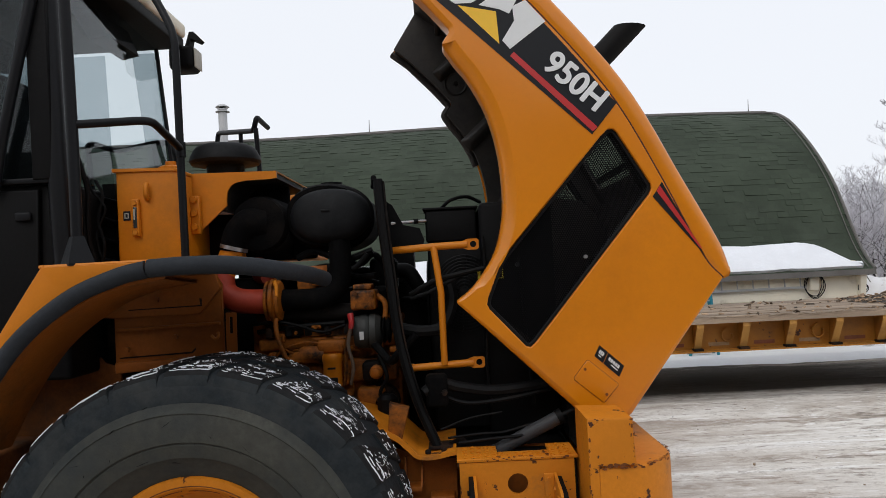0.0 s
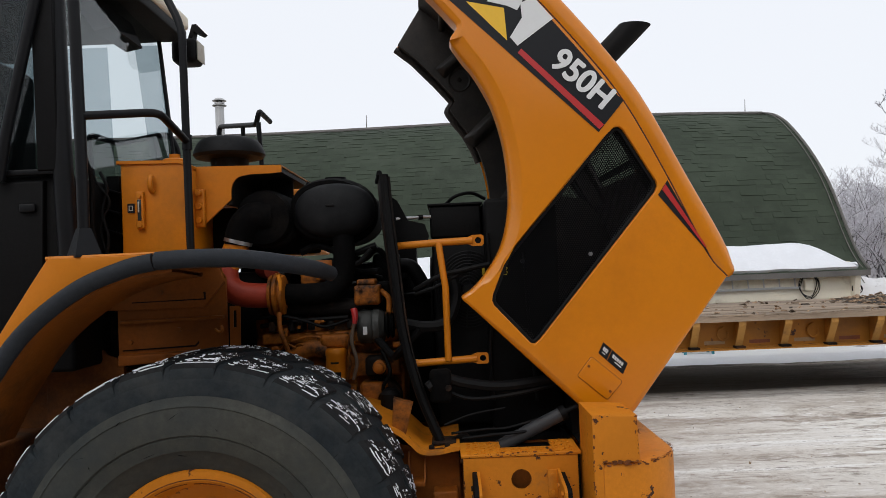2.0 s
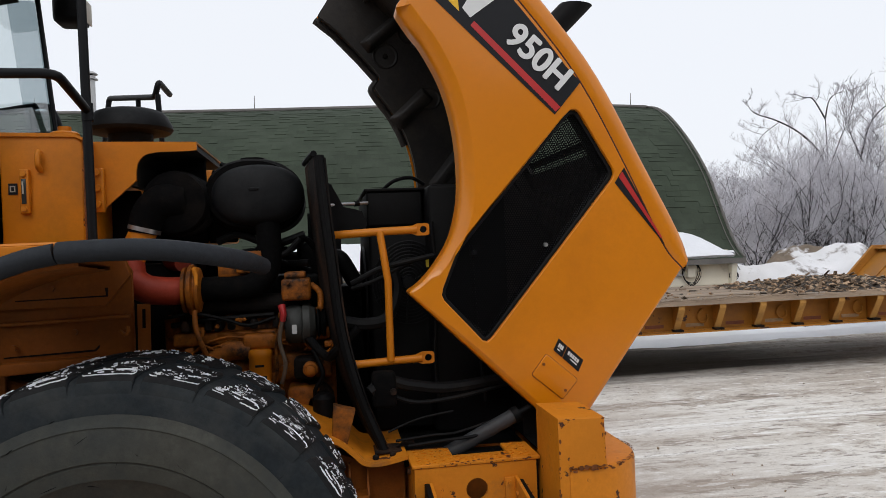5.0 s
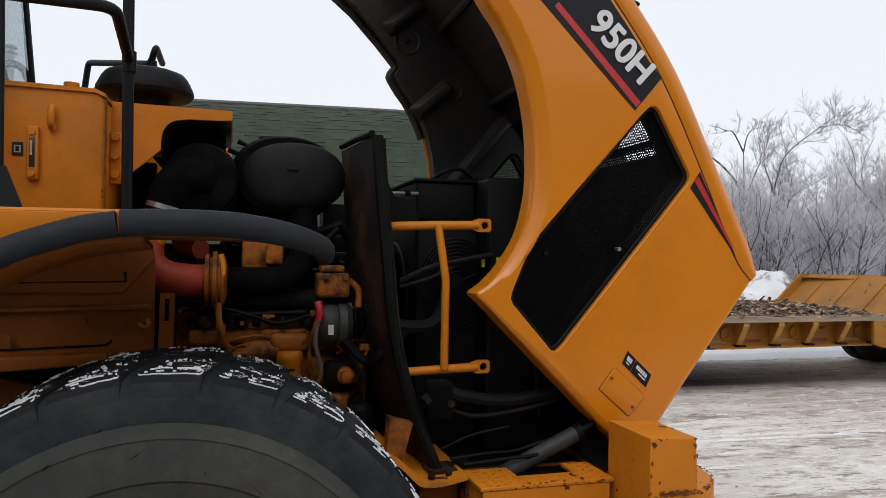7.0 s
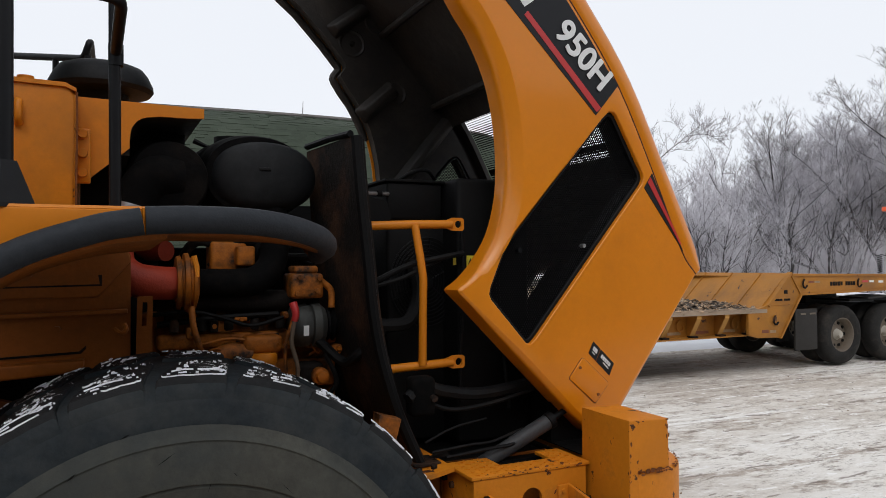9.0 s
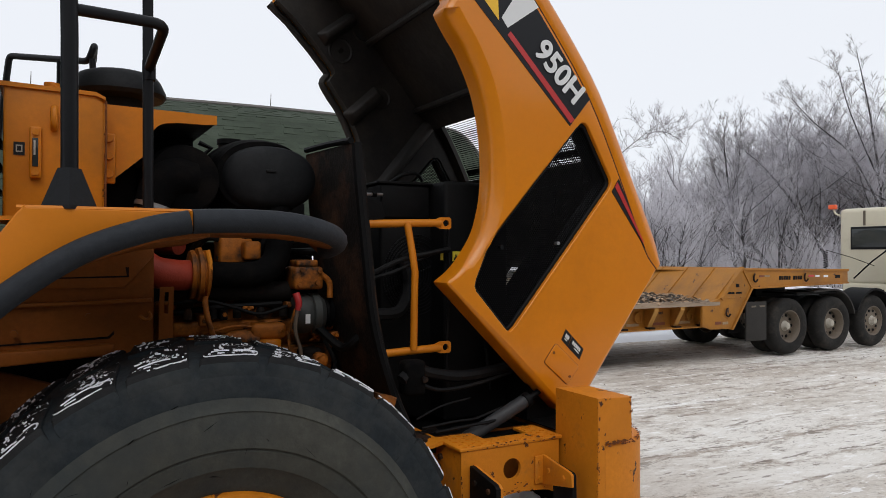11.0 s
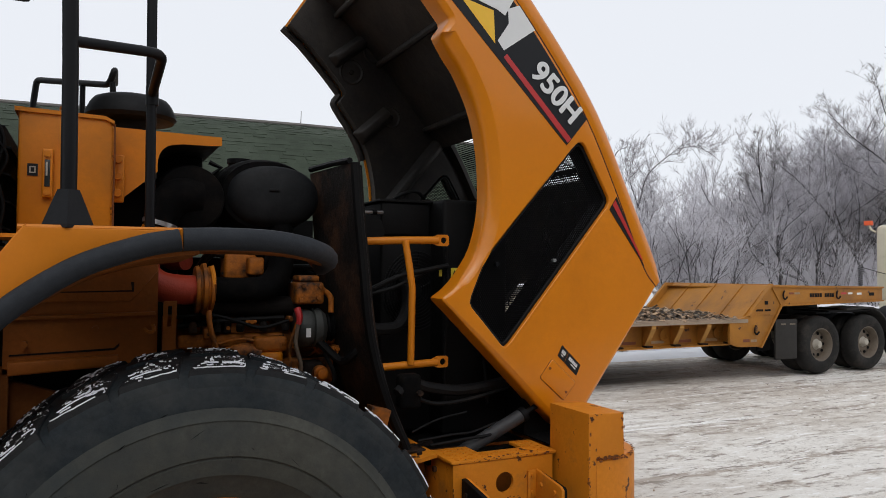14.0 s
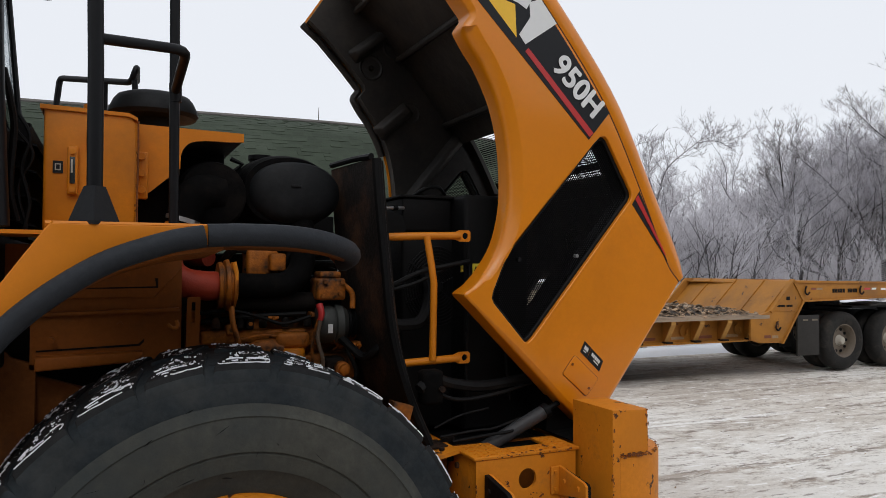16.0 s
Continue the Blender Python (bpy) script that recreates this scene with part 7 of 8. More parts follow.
for k in range(620):
    x, y = rng.uniform(6.95, 9.6), TY + 0.06 + 2.2 * rng.random() ** 1.5
    L, w = rng.uniform(0.03, 0.11), rng.uniform(0.008, 0.026)
    m = Matrix.Translation((x, y, max(1.045, heap_z(x, y) + 0.012))) @ Euler((rng.uniform(-0.6, 0.6), rng.gauss(0, 0.35), rng.uniform(0, 3.1))).to_matrix().to_4x4()
    curl = rng.uniform(0.0, 0.3) * L
    for a, b in ((-L, 0), (0, L)):
        add_box(bm, a, b, -w, w, -0.004, 0.006, m=m @ Matrix.Translation((0, 0, -curl)) @ Matrix.Rotation((1 if a < 0 else -1) * -0.3, 4, "Y"))
ob = new("deck_litter", finish("deck_litter", bm, M_BARK, smooth=False))
tagged(ob, "bark chips and mud clods scattered over the planks", "debris", kind="stuff")
bm = bmesh.new()
for k in range(4):
    x, y, r = rng.uniform(-6, 6), TY + rng.uniform(0.5, 2.4), rng.uniform(0.06, 0.16)
    n = 9
    ring = [bm.verts.new((x + r * 2.0 * math.cos(a) * rng.uniform(0.7, 1.2), y + r * 0.6 * math.sin(a) * rng.uniform(0.7, 1.2), 1.042)) for a in (2 * math.pi * q / n for q in range(n))]
    top = bm.verts.new((x, y, 1.05 + 0.06 * r))
    for q in range(n):
        bm.faces.new((ring[q], ring[(q + 1) % n], top))
ob = new("deck_snow", finish("deck_snow", bm, M_DSNOW))
tagged(ob, "thin patches of dirty snow on the planks", "snow", kind="stuff")


# ---- truck tractor under the gooseneck ----
truck = thing("truck_tractor", "cream truck tractor coupled to the trailer", "truck")


def road_wheel(x, y, r=0.52, rim_m=M_RIMGREY, face=-1, parent=truck, disc=0.1):
    w = 0.28
    tyre_p = [(0.29, 0.03), (0.33, 0.0), (0.43, -0.005), (0.48, 0.015), (0.51, 0.045), (0.52, 0.09), (0.52, 0.19), (0.51, 0.235), (0.48, 0.265), (0.33, 0.28), (0.29, 0.25)]
    f = r / 0.52
    rim_p = [(0.03, disc - 0.01), (0.08, disc), (0.2, disc + 0.02), (0.25, disc + 0.03), (0.265, 0.06), (0.285, 0.02), (0.3, 0.02), (0.29, 0.05), (0.28, 0.2), (0.05, 0.2)]
    hub = part("wheel", lathe([(a * f, face * -b + (0 if face < 0 else w)) for a, b in rim_p], (x, y, r), seg=36), rim_m, parent, "dusty pale truck wheel")
    part("hub", lathe([(0.02, disc - 0.085), (0.055, disc - 0.08), (0.07, disc - 0.06), (0.078, disc - 0.02), (0.1, disc)], (x, y, r), seg=20), M_HUB, hub, "pale dusty wheel hub")
    part("tyre", lathe([(a * f, b) for a, b in tyre_p], (x, y, r), seg=48, closed=True), M_TRUCKTYRE, hub, "black truck tyre")
    for k in range(10):
        a = 2 * math.pi * k / 10
        part("hand_hole", lathe([(0.028, disc + 0.005), (0.028, disc + 0.03)], (x + 0.2 * f * math.cos(a), y, r + 0.2 * f * math.sin(a)), seg=8), M_BLACK, hub)
    return hub


for x in (11.62, 12.93):
    road_wheel(x, TY + 0.02, disc=0.13)
    road_wheel(x, TY + 0.35)
    road_wheel(x, TY + TW - 0.65)
    road_wheel(x, TY + TW - 0.32)
road_wheel(14.24, TY + 0.04, disc=0.06)
road_wheel(14.24, TY + TW - 0.34, rim_m=M_GALV)
part("frame_rail", box(10.6, 20.0, TY + 0.85, TY + 0.95, 0.72, 1.02), M_BLACK, truck)
part("frame_rail", box(10.6, 20.0, TY + 1.65, TY + 1.75, 0.72, 1.02), M_BLACK, truck)
part("fifth_wheel", box(11.7, 12.6, TY + 0.85, TY + 1.75, 1.02, 1.24, bev=0.03), M_BLACK, truck)
part("deck_plate", box(11.9, 13.1, TY + 0.1, TY + 2.5, 1.1, 1.13), M_BLACK, truck)
bm = bmesh.new()
prof = arc(14.24, 0.52, 0.66, 20, 160, 12)
add_slab(bm, prof + [(x * 1.0, z) for x, z in arc(14.24, 0.52, 0.62, 160, 20, 12)], TY, TY + 0.5)
part("mudguard", bm, M_BLACK, truck, "black wheel mudguard")
bm = bmesh.new()
add_slab(bm, arc(12.93, 0.52, 0.67, 15, 88, 10) + [(12.3, 1.16), (12.3, 1.13)] + arc(12.93, 0.52, 0.64, 88, 15, 10), TY + 0.02, TY + 0.6)
part("mudguard", bm, M_FLAP, truck, "grey dusty mudguard with a flat top")
part("mud_flap", box(10.45, 10.99, TY + 0.05, TY + 0.09, 0.3, 1.0, bev=0.01), M_FLAP, truck, "black rubber mud flap")
part("flap_print", box(10.58, 10.7, TY + 0.044, TY + 0.048, 0.9, 0.93), M_RIMGREY, truck)
part("flap_print", box(10.8, 10.94, TY + 0.044, TY + 0.048, 0.9, 0.93), M_RIMGREY, truck)
part("mud_flap", box(10.4, 10.72, TY + 0.4, TY + 0.44, 0.42, 1.1, bev=0.01), M_BLACK, truck)
body = bmesh.new()
CX = 16.5
add_box(body, CX, CX + 2.2, 6.75, 8.87, 1.15, 2.97, 0.12)
cabin = part("sleeper_cab", body, M_CREAM, truck, "cream painted cab back with streaks")
part("window_frame", box(CX - 0.02, CX + 0.02, 7.1, 8.56, 1.98, 2.52, bev=0.015), M_PIPE, cabin)
part("rear_window", box(CX - 0.03, CX, 7.14, 8.52, 2.03, 2.47, bev=0.01), M_DARKGLASS, cabin, "dark rear window")
part("streak", box(CX - 0.004, CX + 0.002, 8.2, 8.26, 2.55, 2.9), M_RIMGREY, cabin)
part("grab_rod", tube([(CX - 0.3, 8.3, 1.3), (CX - 0.25, 7.9, 1.7), (CX - 0.2, 7.4, 2.1)], 0.018, 8), M_PIPE, cabin)
part("lower_body", box(CX, 20.4, 6.8, 8.8, 0.6, 1.2, bev=0.08), M_CREAM, truck)
part("nose", box(18.6, 20.6, 7.0, 8.6, 1.15, 2.0, bev=0.15), M_CREAM, truck)
part("step_tank", lathe([(0.25, 14.95), (0.3, 14.97), (0.3, 16.2), (0.25, 16.22)], (0, TY + 0.42, 0.75), "x", 24), M_GALV, truck)
road_wheel(19.6, TY + 0.08, rim_m=M_GALV)
road_wheel(19.6, TY + TW - 0.38, rim_m=M_GALV)
part("roof_beacon", box(CX - 0.06, CX + 0.06, 8.93, 9.1, 2.97, 3.08, bev=0.012), M_ORANGE, cabin, "orange roof marker lamp")
part("lamp_arm", tube([(CX + 0.02, 8.84, 2.8), (CX, 8.95, 2.86), (CX, 9.0, 2.98)], 0.025, 8), M_CREAM, cabin)
for y0 in (8.0, ):
    pts = [(14.7 + 0.045 * math.cos(q * 0.7), y0 + 0.045 * math.sin(q * 0.7), 1.55 + 0.4 * q / 90) for q in range(91)]
    part("air_line", tube([(13.4, y0, 1.3), (14.2, y0, 1.3), (14.75, y0, 1.5)] + pts + [(15.6, y0, 1.8), (16.5, y0, 1.6)], 0.008, 6), M_BLACK, truck, "coiled black air line")

# ---- barn ----
BX0, BX1, RY, EY = -16.0, 8.6, 14.5, 10.5
barn = thing("arched_barn", "arched barn with green shingle roof and cream siding", "barn")
half = [(10.45, 1.42), (10.62, 1.55), (10.83, 1.78), (11.08, 2.15), (11.33, 2.59), (11.66, 3.12), (12.08, 3.63), (12.62, 4.15), (13.3, 4.68), (13.9, 4.98), (14.5, 5.14)]
prof = curve2(half, 4)
full = prof + [(2 * RY - y, z) for y, z in prof[::-1][1:]]


def sag(x, z):
    """The old ridge dips between the ends; the right end drops to fit the camera's view."""
    u = (x - BX0) / (BX1 - BX0)
    return z + 0.012 * (z - 1.4) * (0.8 * math.sin(3 * u * math.pi) - 1.4 * math.sin(u * math.pi) + 0.6) - 0.022 * (z - 1.4) * max(0.0, (u - 0.8) / 0.2) ** 2


bm = bmesh.new()
stations = [BX0 + (BX1 - BX0) * k / 40 for k in range(41)]
rings = [[bm.verts.new((x, y, sag(x, z))) for y, z in full] for x in stations]
for a, b in zip(rings, rings[1:]):
    for i in range(len(full) - 1):
        bm.faces.new((a[i], a[i + 1], b[i + 1], b[i]))
bmesh.ops.solidify(bm, geom=list(bm.faces), thickness=0.08)
roof = part("roof", bm, M_ROOFBASE, barn, "green shingle roof curving down to low eaves")
gable = [(y, z) for y, z in full] + [(2 * RY - 10.7, 0), (10.7, 0)]
for x in (BX0 + 0.25, BX1 - 0.25):
    part("gable_wall", slab(gable, x, x + 0.1, place=lambda y, d, z: (d, y, sag(d, z) - 0.09 if z > 1.45 else z)), M_SIDING, barn, "cream board gable wall")
part("front_wall", box(BX0 + 0.3, BX1 - 0.25, 10.66, 10.76, 0, 1.5), M_SIDING, barn, "cream lapped siding wall")
part("back_wall", box(BX0 + 0.3, BX1 - 0.25, 2 * RY - 10.76, 2 * RY - 10.66, 0, 1.5), M_SIDING, barn)
for k in range(8):
    z = 0.28 + 0.165 * k
    part("siding_board", slab([(10.655, z), (10.632, z), (10.648, z + 0.168), (10.655, z + 0.168)], BX0 + 0.3, BX1 - 0.24, place=lambda y, d, zz: (d, y, zz)), M_SIDING, barn, smooth=False)
part("fascia", box(BX0, BX1, 10.42, 10.46, 1.34, 1.44), M_WOOD, barn, "weathered grey eave board")
part("soffit", box(BX0, BX1, 10.46, 10.66, 1.38, 1.4), M_SIDING, barn)
for x in (BX1 - 0.012, BX0 - 0.02):
    bm = bmesh.new()
    add_tube(bm, [(x + 0.012, y, sag(x, z) + 0.03) for y, z in full], 0.028, 6)
    part("verge_trim", bm, M_WOOD, barn)
part("ground_wire", tube([(BX1 - 0.12, y, sag(BX1, z) + 0.06) for y, z in prof] + [(BX1 - 0.02, 10.6, 1.2)], 0.009, 5), M_WOOD, barn)
# courses of shingles on the near slope
lens = [0.0]
for a, b in zip(prof, prof[1:]):
    lens.append(lens[-1] + math.hypot(b[0] - a[0], b[1] - a[1]))


def on_roof(s):
    s = min(max(s, 0), lens[-1] - 1e-4)
    for i in range(len(lens) - 1):
        if lens[i] <= s <= lens[i + 1]:
            t = (s - lens[i]) / (lens[i + 1] - lens[i])
            p, q = Vector(prof[i]), Vector(prof[i + 1])
            d = (q - p).normalized()
            return p.lerp(q, t), Vector((-d.y, d.x)), d


rest = bmesh.new()
course = 0.135
pieces = []
for c in range(int(lens[-1] / course) + 1):
    s = c * course
    x = BX0 + rng.uniform(-0.8, 0)
    while x < BX1:
        w = rng.choice((0.17, 0.2, 0.23, 0.32))
        xa, xb = max(x + 0.001, BX0), min(x + w - 0.001, BX1)
        x += w
        if xb - xa < 0.05:
            continue
        lift = rng.uniform(0.011, 0.016) if rng.random() < 0.38 else rng.uniform(0.004, 0.006)
        drop = rng.uniform(-0.006, 0.006)
        pieces.append((xa, xb, s + drop, lift))


def shingle(bm, xa, xb, s, lift):
    p0, n0, d0 = on_roof(s)
    p1, n1, d1 = on_roof(s + course * 1.25)
    v = []
    for xx in (xa, xb):
        z0 = sag(xx, p0.y) - p0.y
        z1 = sag(xx, p1.y) - p1.y
        v += [bm.verts.new((xx, p0.x + n0.x * k, p0.y + n0.y * k + z0)) for k in (0.002, lift)] + [bm.verts.new((xx, p1.x + n1.x * 0.004, p1.y + n1.y * 0.004 + z1))]
    bm.faces.new((v[1], v[4], v[5], v[2]))
    bm.faces.new((v[0], v[3], v[4], v[1]))
    bm.faces.new((v[0], v[1], v[2]))
    bm.faces.new((v[3], v[5], v[4]))


near = [p for p in pieces if 3.2 < p[0] < 8.5 and 1.0 < p[2] < 3.3]
rng.shuffle(near)
own = set(near[:290])
for p in pieces:
    if p not in own:
        shingle(rest, *p)
me = bpy.data.meshes.new("shingles")
rest.to_mesh(me)
rest.free()
me.materials.append(M_SHINGLE)
ob = new("shingles", me)
ob.parent = roof
tagged(ob, kind="stuff")
for p in own:
    bm = bmesh.new()
    shingle(bm, *p)
    me = bpy.data.meshes.new("shingle")
    bm.to_mesh(me)
    bm.free()
    me.materials.append(M_SHINGLE)
    new("shingle", me).parent = roof
for p0, p1 in zip((BX0, -4.0, 2.0), (-4.0, 2.0, BX1)):
    xs = [p0 + (p1 - p0) * k / 12 for k in range(13)]
    part("ridge_cap", tube([(x, RY, sag(x, 5.14) + 0.02) for x in xs], 0.05, 8), M_WOOD, roof)
# snow left along the eave
bm = bmesh.new()
rows = []
n = 150
for i in range(n + 1):
    x = BX0 + (BX1 - 0.2 - BX0) * i / n
    reach = 0.72 + 0.07 * noise.noise((x * 0.7, 0, 3)) + 0.03 * noise.noise((x * 3, 0, 7)) + 0.05 * math.sin(x * 0.4)
    if x > 7.4:
        reach *= max(0.12, 1 - ((x - 7.4) / 1.05) ** 2)
    low = 0.06 + 0.03 * noise.noise((x * 2.2, 5, 1))
    row = []
    for s, k in ((low, 0.005), (low - 0.01, 0.07), (low + 0.1, 0.1), (low + (reach - low) * 0.5, 0.1), (reach - 0.05, 0.075), (reach, 0.05), (reach + 0.02, 0.005)):
        p, nn, d = on_roof(s)
        row.append(bm.verts.new((x, p.x + nn.x * k, sag(x, p.y) + nn.y * k)))
    rows.append(row)
for a, b in zip(rows, rows[1:]):
    for k in range(6):
        bm.faces.new((a[k], a[k + 1], b[k + 1], b[k]))
eave_snow = new("roof_snow", finish("roof_snow", bm, M_SNOW))
tagged(eave_snow, "white snow bank lying along the barn eave", "snow", kind="stuff")
# lightning rods and stove pipe
for x in (-9.0, -5.4, -0.78, 4.04, 8.2):
    rod = thing("lightning_rod", "thin metal lightning rod on the barn ridge", "lightning rod", "rods on the ridge", at=(x, RY, sag(x, 5.14)))
    part("rod", tube([(0, 0, -0.02), (0.01, 0, 0.36)], (0.012, 0.006), 6), M_WOOD, rod)
    part("rod_base", lathe([(0.05, -0.02), (0.03, 0.05), (0.01, 0.06)], (0, 0, 0), "z", 8), M_WOOD, rod)
chim = thing("stove_pipe", "galvanised stove pipe with a double cap", "chimney", at=(-4.1, 14.0, 4.95))
part("pipe", lathe([(0.1, -0.15), (0.1, 0.8), (0.11, 0.8), (0.11, 0.83), (0.1, 0.83)], (0, 0, 0), "z", 20), M_GALV, chim)
part("cap_ring", lathe([(0.12, 0.74), (0.16, 0.755), (0.16, 0.77), (0.12, 0.78)], (0, 0, 0), "z", 20), M_GALV, chim)
part("cap", lathe([(0.15, 0.86), (0.16, 0.87), (0.1, 0.92), (0.01, 0.94)], (0, 0, 0), "z", 20), M_GALV, chim)
part("cap_core", lathe([(0.07, 0.82), (0.07, 0.87)], (0, 0, 0), "z", 12), M_BLACK, chim)

# ladders and hoses along the barn wall
lad = thing("aluminium_ladder", "grey aluminium ladder hung flat along the barn wall", "ladder")
for z in (1.16, 1.475):
    part("rail", box(4.6, 7.4, 10.57, 10.6, z - 0.02, z + 0.02), M_GALV, lad)
for k in range(10):
    x = 4.75 + 0.285 * k
    part("rung", tube([(x, 10.585, 1.17), (x - 0.02, 10.585, 1.47)], 0.014, 8), M_GALV, lad)
step = thing("step_ladder", "blue fibreglass step ladder leaning by the barn", "ladder", at=(0, 0, 0))
for pts in ([(5.15, 10.3, 0.0), (5.46, 10.42, 1.75)], [(5.66, 10.3, 0.0), (5.57, 10.42, 1.75)], [(5.2, 10.56, 0.0), (5.48, 10.47, 1.7)], [(5.66, 10.56, 0.0), (5.58, 10.47, 1.7)]):
    part("leg", tube(pts, 0.028, 6), M_BLUE, step)
for k in range(6):
    f = (k + 0.5) / 6
    part("step", box(5.15 + 0.31 * f, 5.66 - 0.09 * f, 10.3 + 0.12 * f, 10.38 + 0.1 * f, 1.75 * f - 0.012, 1.75 * f + 0.012), M_GALV, step)


def coil(x, z, r, name="hose_coil"):
    c = thing(name, "dark hose coil hanging on the barn wall", "hose", "hose coils")
    for k in range(3):
        rr = r * (1 + 0.12 * k)
        pts = [(x + rr * 0.72 * math.cos(a) + 0.015 * math.sin(3 * a + k), 10.6 - 0.015 * k, z + rr * math.sin(a)) for a in (2 * math.pi * q / 22 for q in range(23))]
        part("loop", tube(pts, 0.008, 6), M_BLACK, c)
    part("hook", tube([(x, 10.64, z + r), (x, 10.56, z + r), (x, 10.55, z + r + 0.05)], 0.012, 6), M_STEEL, c)


coil(7.56, 1.19, 0.2)
coil(8.43, 1.1, 0.09)
box_m = thing("meter_box", "small grey meter box on the barn wall", "meter box")
part("case", box(7.48, 7.64, 10.56, 10.63, 1.1, 1.32, bev=0.015), M_SIDING, box_m)
part("conduit", tube([(7.52, 10.62, 1.3), (7.5, 10.62, 1.42)], 0.02, 8), M_GALV, box_m)


# ---- snow and gravel banks ----
def bank(name, x0, x1, y0, y1, peak, seed, m, label, cat):
    bm = bmesh.new()
    nx, ny = 60, 36
    g = []
    for j in range(ny + 1):
        row = []
        for i in range(nx + 1):
            u, v = i / nx, j / ny
            e = max(0, math.sin(math.pi * u)) ** 0.45 * max(0, math.sin(math.pi * v)) ** 0.8
            x, y = x0 + (x1 - x0) * u, y0 + (y1 - y0) * v
            z = peak * e * (0.82 + 0.35 * noise.noise((x * 0.8, y * 0.8, seed))) + 0.12 * e * noise.noise((x * 3.5, y * 3.5, seed + 3)) - 0.05
            row.append(bm.verts.new((x, y, z)))
        g.append(row)
    for a, b in zip(g, g[1:]):
        for i in range(nx):
            bm.faces.new((a[i], a[i + 1], b[i + 1], b[i]))
    tagged(new(name, finish(name, bm, m)), label, cat, kind="stuff")


bank("snow_bank", 8.2, 13.3, 10.3, 13.0, 1.85, 4, M_DSNOW, "ploughed bank of dirty snow and frozen clods", "snow")
bank("gravel_heap", 10.5, 14.6, 12.5, 15.8, 1.6, 9, M_DIRT, "snow-dusted heap of brown frozen gravel", "gravel")
bank("snow_bank", 11.0, 30.0, 13.5, 17.5, 0.9, 14, M_DSNOW, "ploughed bank of dirty snow along the yard edge", "snow")


# ---- frosted trees ----
def grow(rng, height, lean=0.0, spread=1.0, depth=4, trunk_r=0.16, fork=0, shaped=(), sparse=False):
    """Trunk and crown of a bare tree as two lists of (a, b, ra, rb) limbs."""
    trunk, twigs = [], []

    def limb(p, d, length, r, level):
        n = (8, 6, 4, 2, 1)[min(level, 4)]
        pts = [p]
        dd = d.copy()
        for k in range(n):
            dd = (dd + Vector((rng.uniform(-1, 1), rng.uniform(-1, 1), rng.uniform(-0.6, 0.8))) * (0.26 if level < 2 else 0.16 + 0.05 * level)).normalized()
            pts.append(pts[-1] + dd * (length / n))
        for k in range(n):
            ra, rb = r * (1 - 0.75 * k / n), r * (1 - 0.75 * (k + 1) / n)
            (trunk if level < (3 if shaped else 2) else twigs).append((pts[k], pts[k + 1], ra, rb, level))
        if level >= depth:
            return
        kids = (7, 6, 5, 5)[min(level, 3)]
        for k in range(kids):
            t = rng.uniform(0.28 if level == 0 else 0.12, 1.0)
            i = min(n - 1, int(t * n))
            base = pts[i].lerp(pts[i + 1], t * n - i)
            side = Vector((rng.uniform(-1, 1), rng.uniform(-1, 1), rng.uniform(-0.15, 0.5))).normalized()
            nd = (dd * rng.uniform(0.35, 0.8) + side * rng.uniform(0.5, 0.95) * spread + Vector((0, 0, 0.22))).normalized()
            limb(base, nd, length * rng.uniform(0.38, 0.62) * (1.1 - 0.35 * t), r * (1 - 0.75 * t) * rng.uniform(0.5, 0.7) + 0.003, level + 1)

    for path, ra, rb in shaped:
        pts = smooth_path(path, 4)
        n = len(pts) - 1
        for k in range(n):
            f = k / n
            trunk.append((pts[k], pts[k + 1], ra + (rb - ra) * f, ra + (rb - ra) * (f + 1 / n), 0))
            for _ in range(1 if sparse else 2):
                if f < 0.25 or (sparse and rng.random() > 0.3):
                    continue
                d = (pts[k + 1] - pts[k]).normalized()
                side = Vector((rng.uniform(-1, 1), rng.uniform(-0.7, 0.7), rng.uniform(-0.3, 0.8))).normalized()
                limb(pts[k].lerp(pts[k + 1], rng.random()), (d * 0.7 + side * 0.7).normalized(), rng.uniform(0.7, 1.8) * (1.2 - 0.6 * f) * (0.5 if sparse else 1), max(0.01, (ra + (rb - ra) * f) * 0.4), 2)
    if shaped:
        return trunk, twigs
    limb(Vector((0, 0, -0.1)), Vector((lean, rng.uniform(-0.1, 0.1), 1)).normalized(), height * 0.78, trunk_r, 0)
    if fork:
        limb(Vector((0, 0, 0.2)), Vector((lean - 0.5, rng.uniform(-0.2, 0.2), 1)).normalized(), height * 0.7, trunk_r * 0.8, 0)
    return trunk, twigs


def limb_mesh(name, limbs, material, thick=1.0, least=0.0):
    verts, faces = [], []
    for a, b, ra, rb, level in limbs:
        d = (b - a).normalized()
        s = d.cross(Vector((0.3, 0.2, 1)) if abs(d.z) < 0.9 else Vector((0, 1, 0))).normalized()
        o = s.cross(d)
        n = 7 if level == 0 else 5 if level == 1 else 3
        k0 = len(verts)
        for p, r in ((a, max(ra * thick, least)), (b, max(rb * thick, least * 0.7))):
            for q in range(n):
                ang = 2 * math.pi * q / n
                verts.append(tuple(p + r * (math.cos(ang) * s + math.sin(ang) * o)))
        for q in range(n):
            faces.append((k0 + q, k0 + (q + 1) % n, k0 + n + (q + 1) % n, k0 + n + q))
    me = bpy.data.meshes.new(name)
    me.from_pydata(verts, [], faces)
    for p in me.polygons:
        p.use_smooth = True
    me.materials.append(material)
    return me


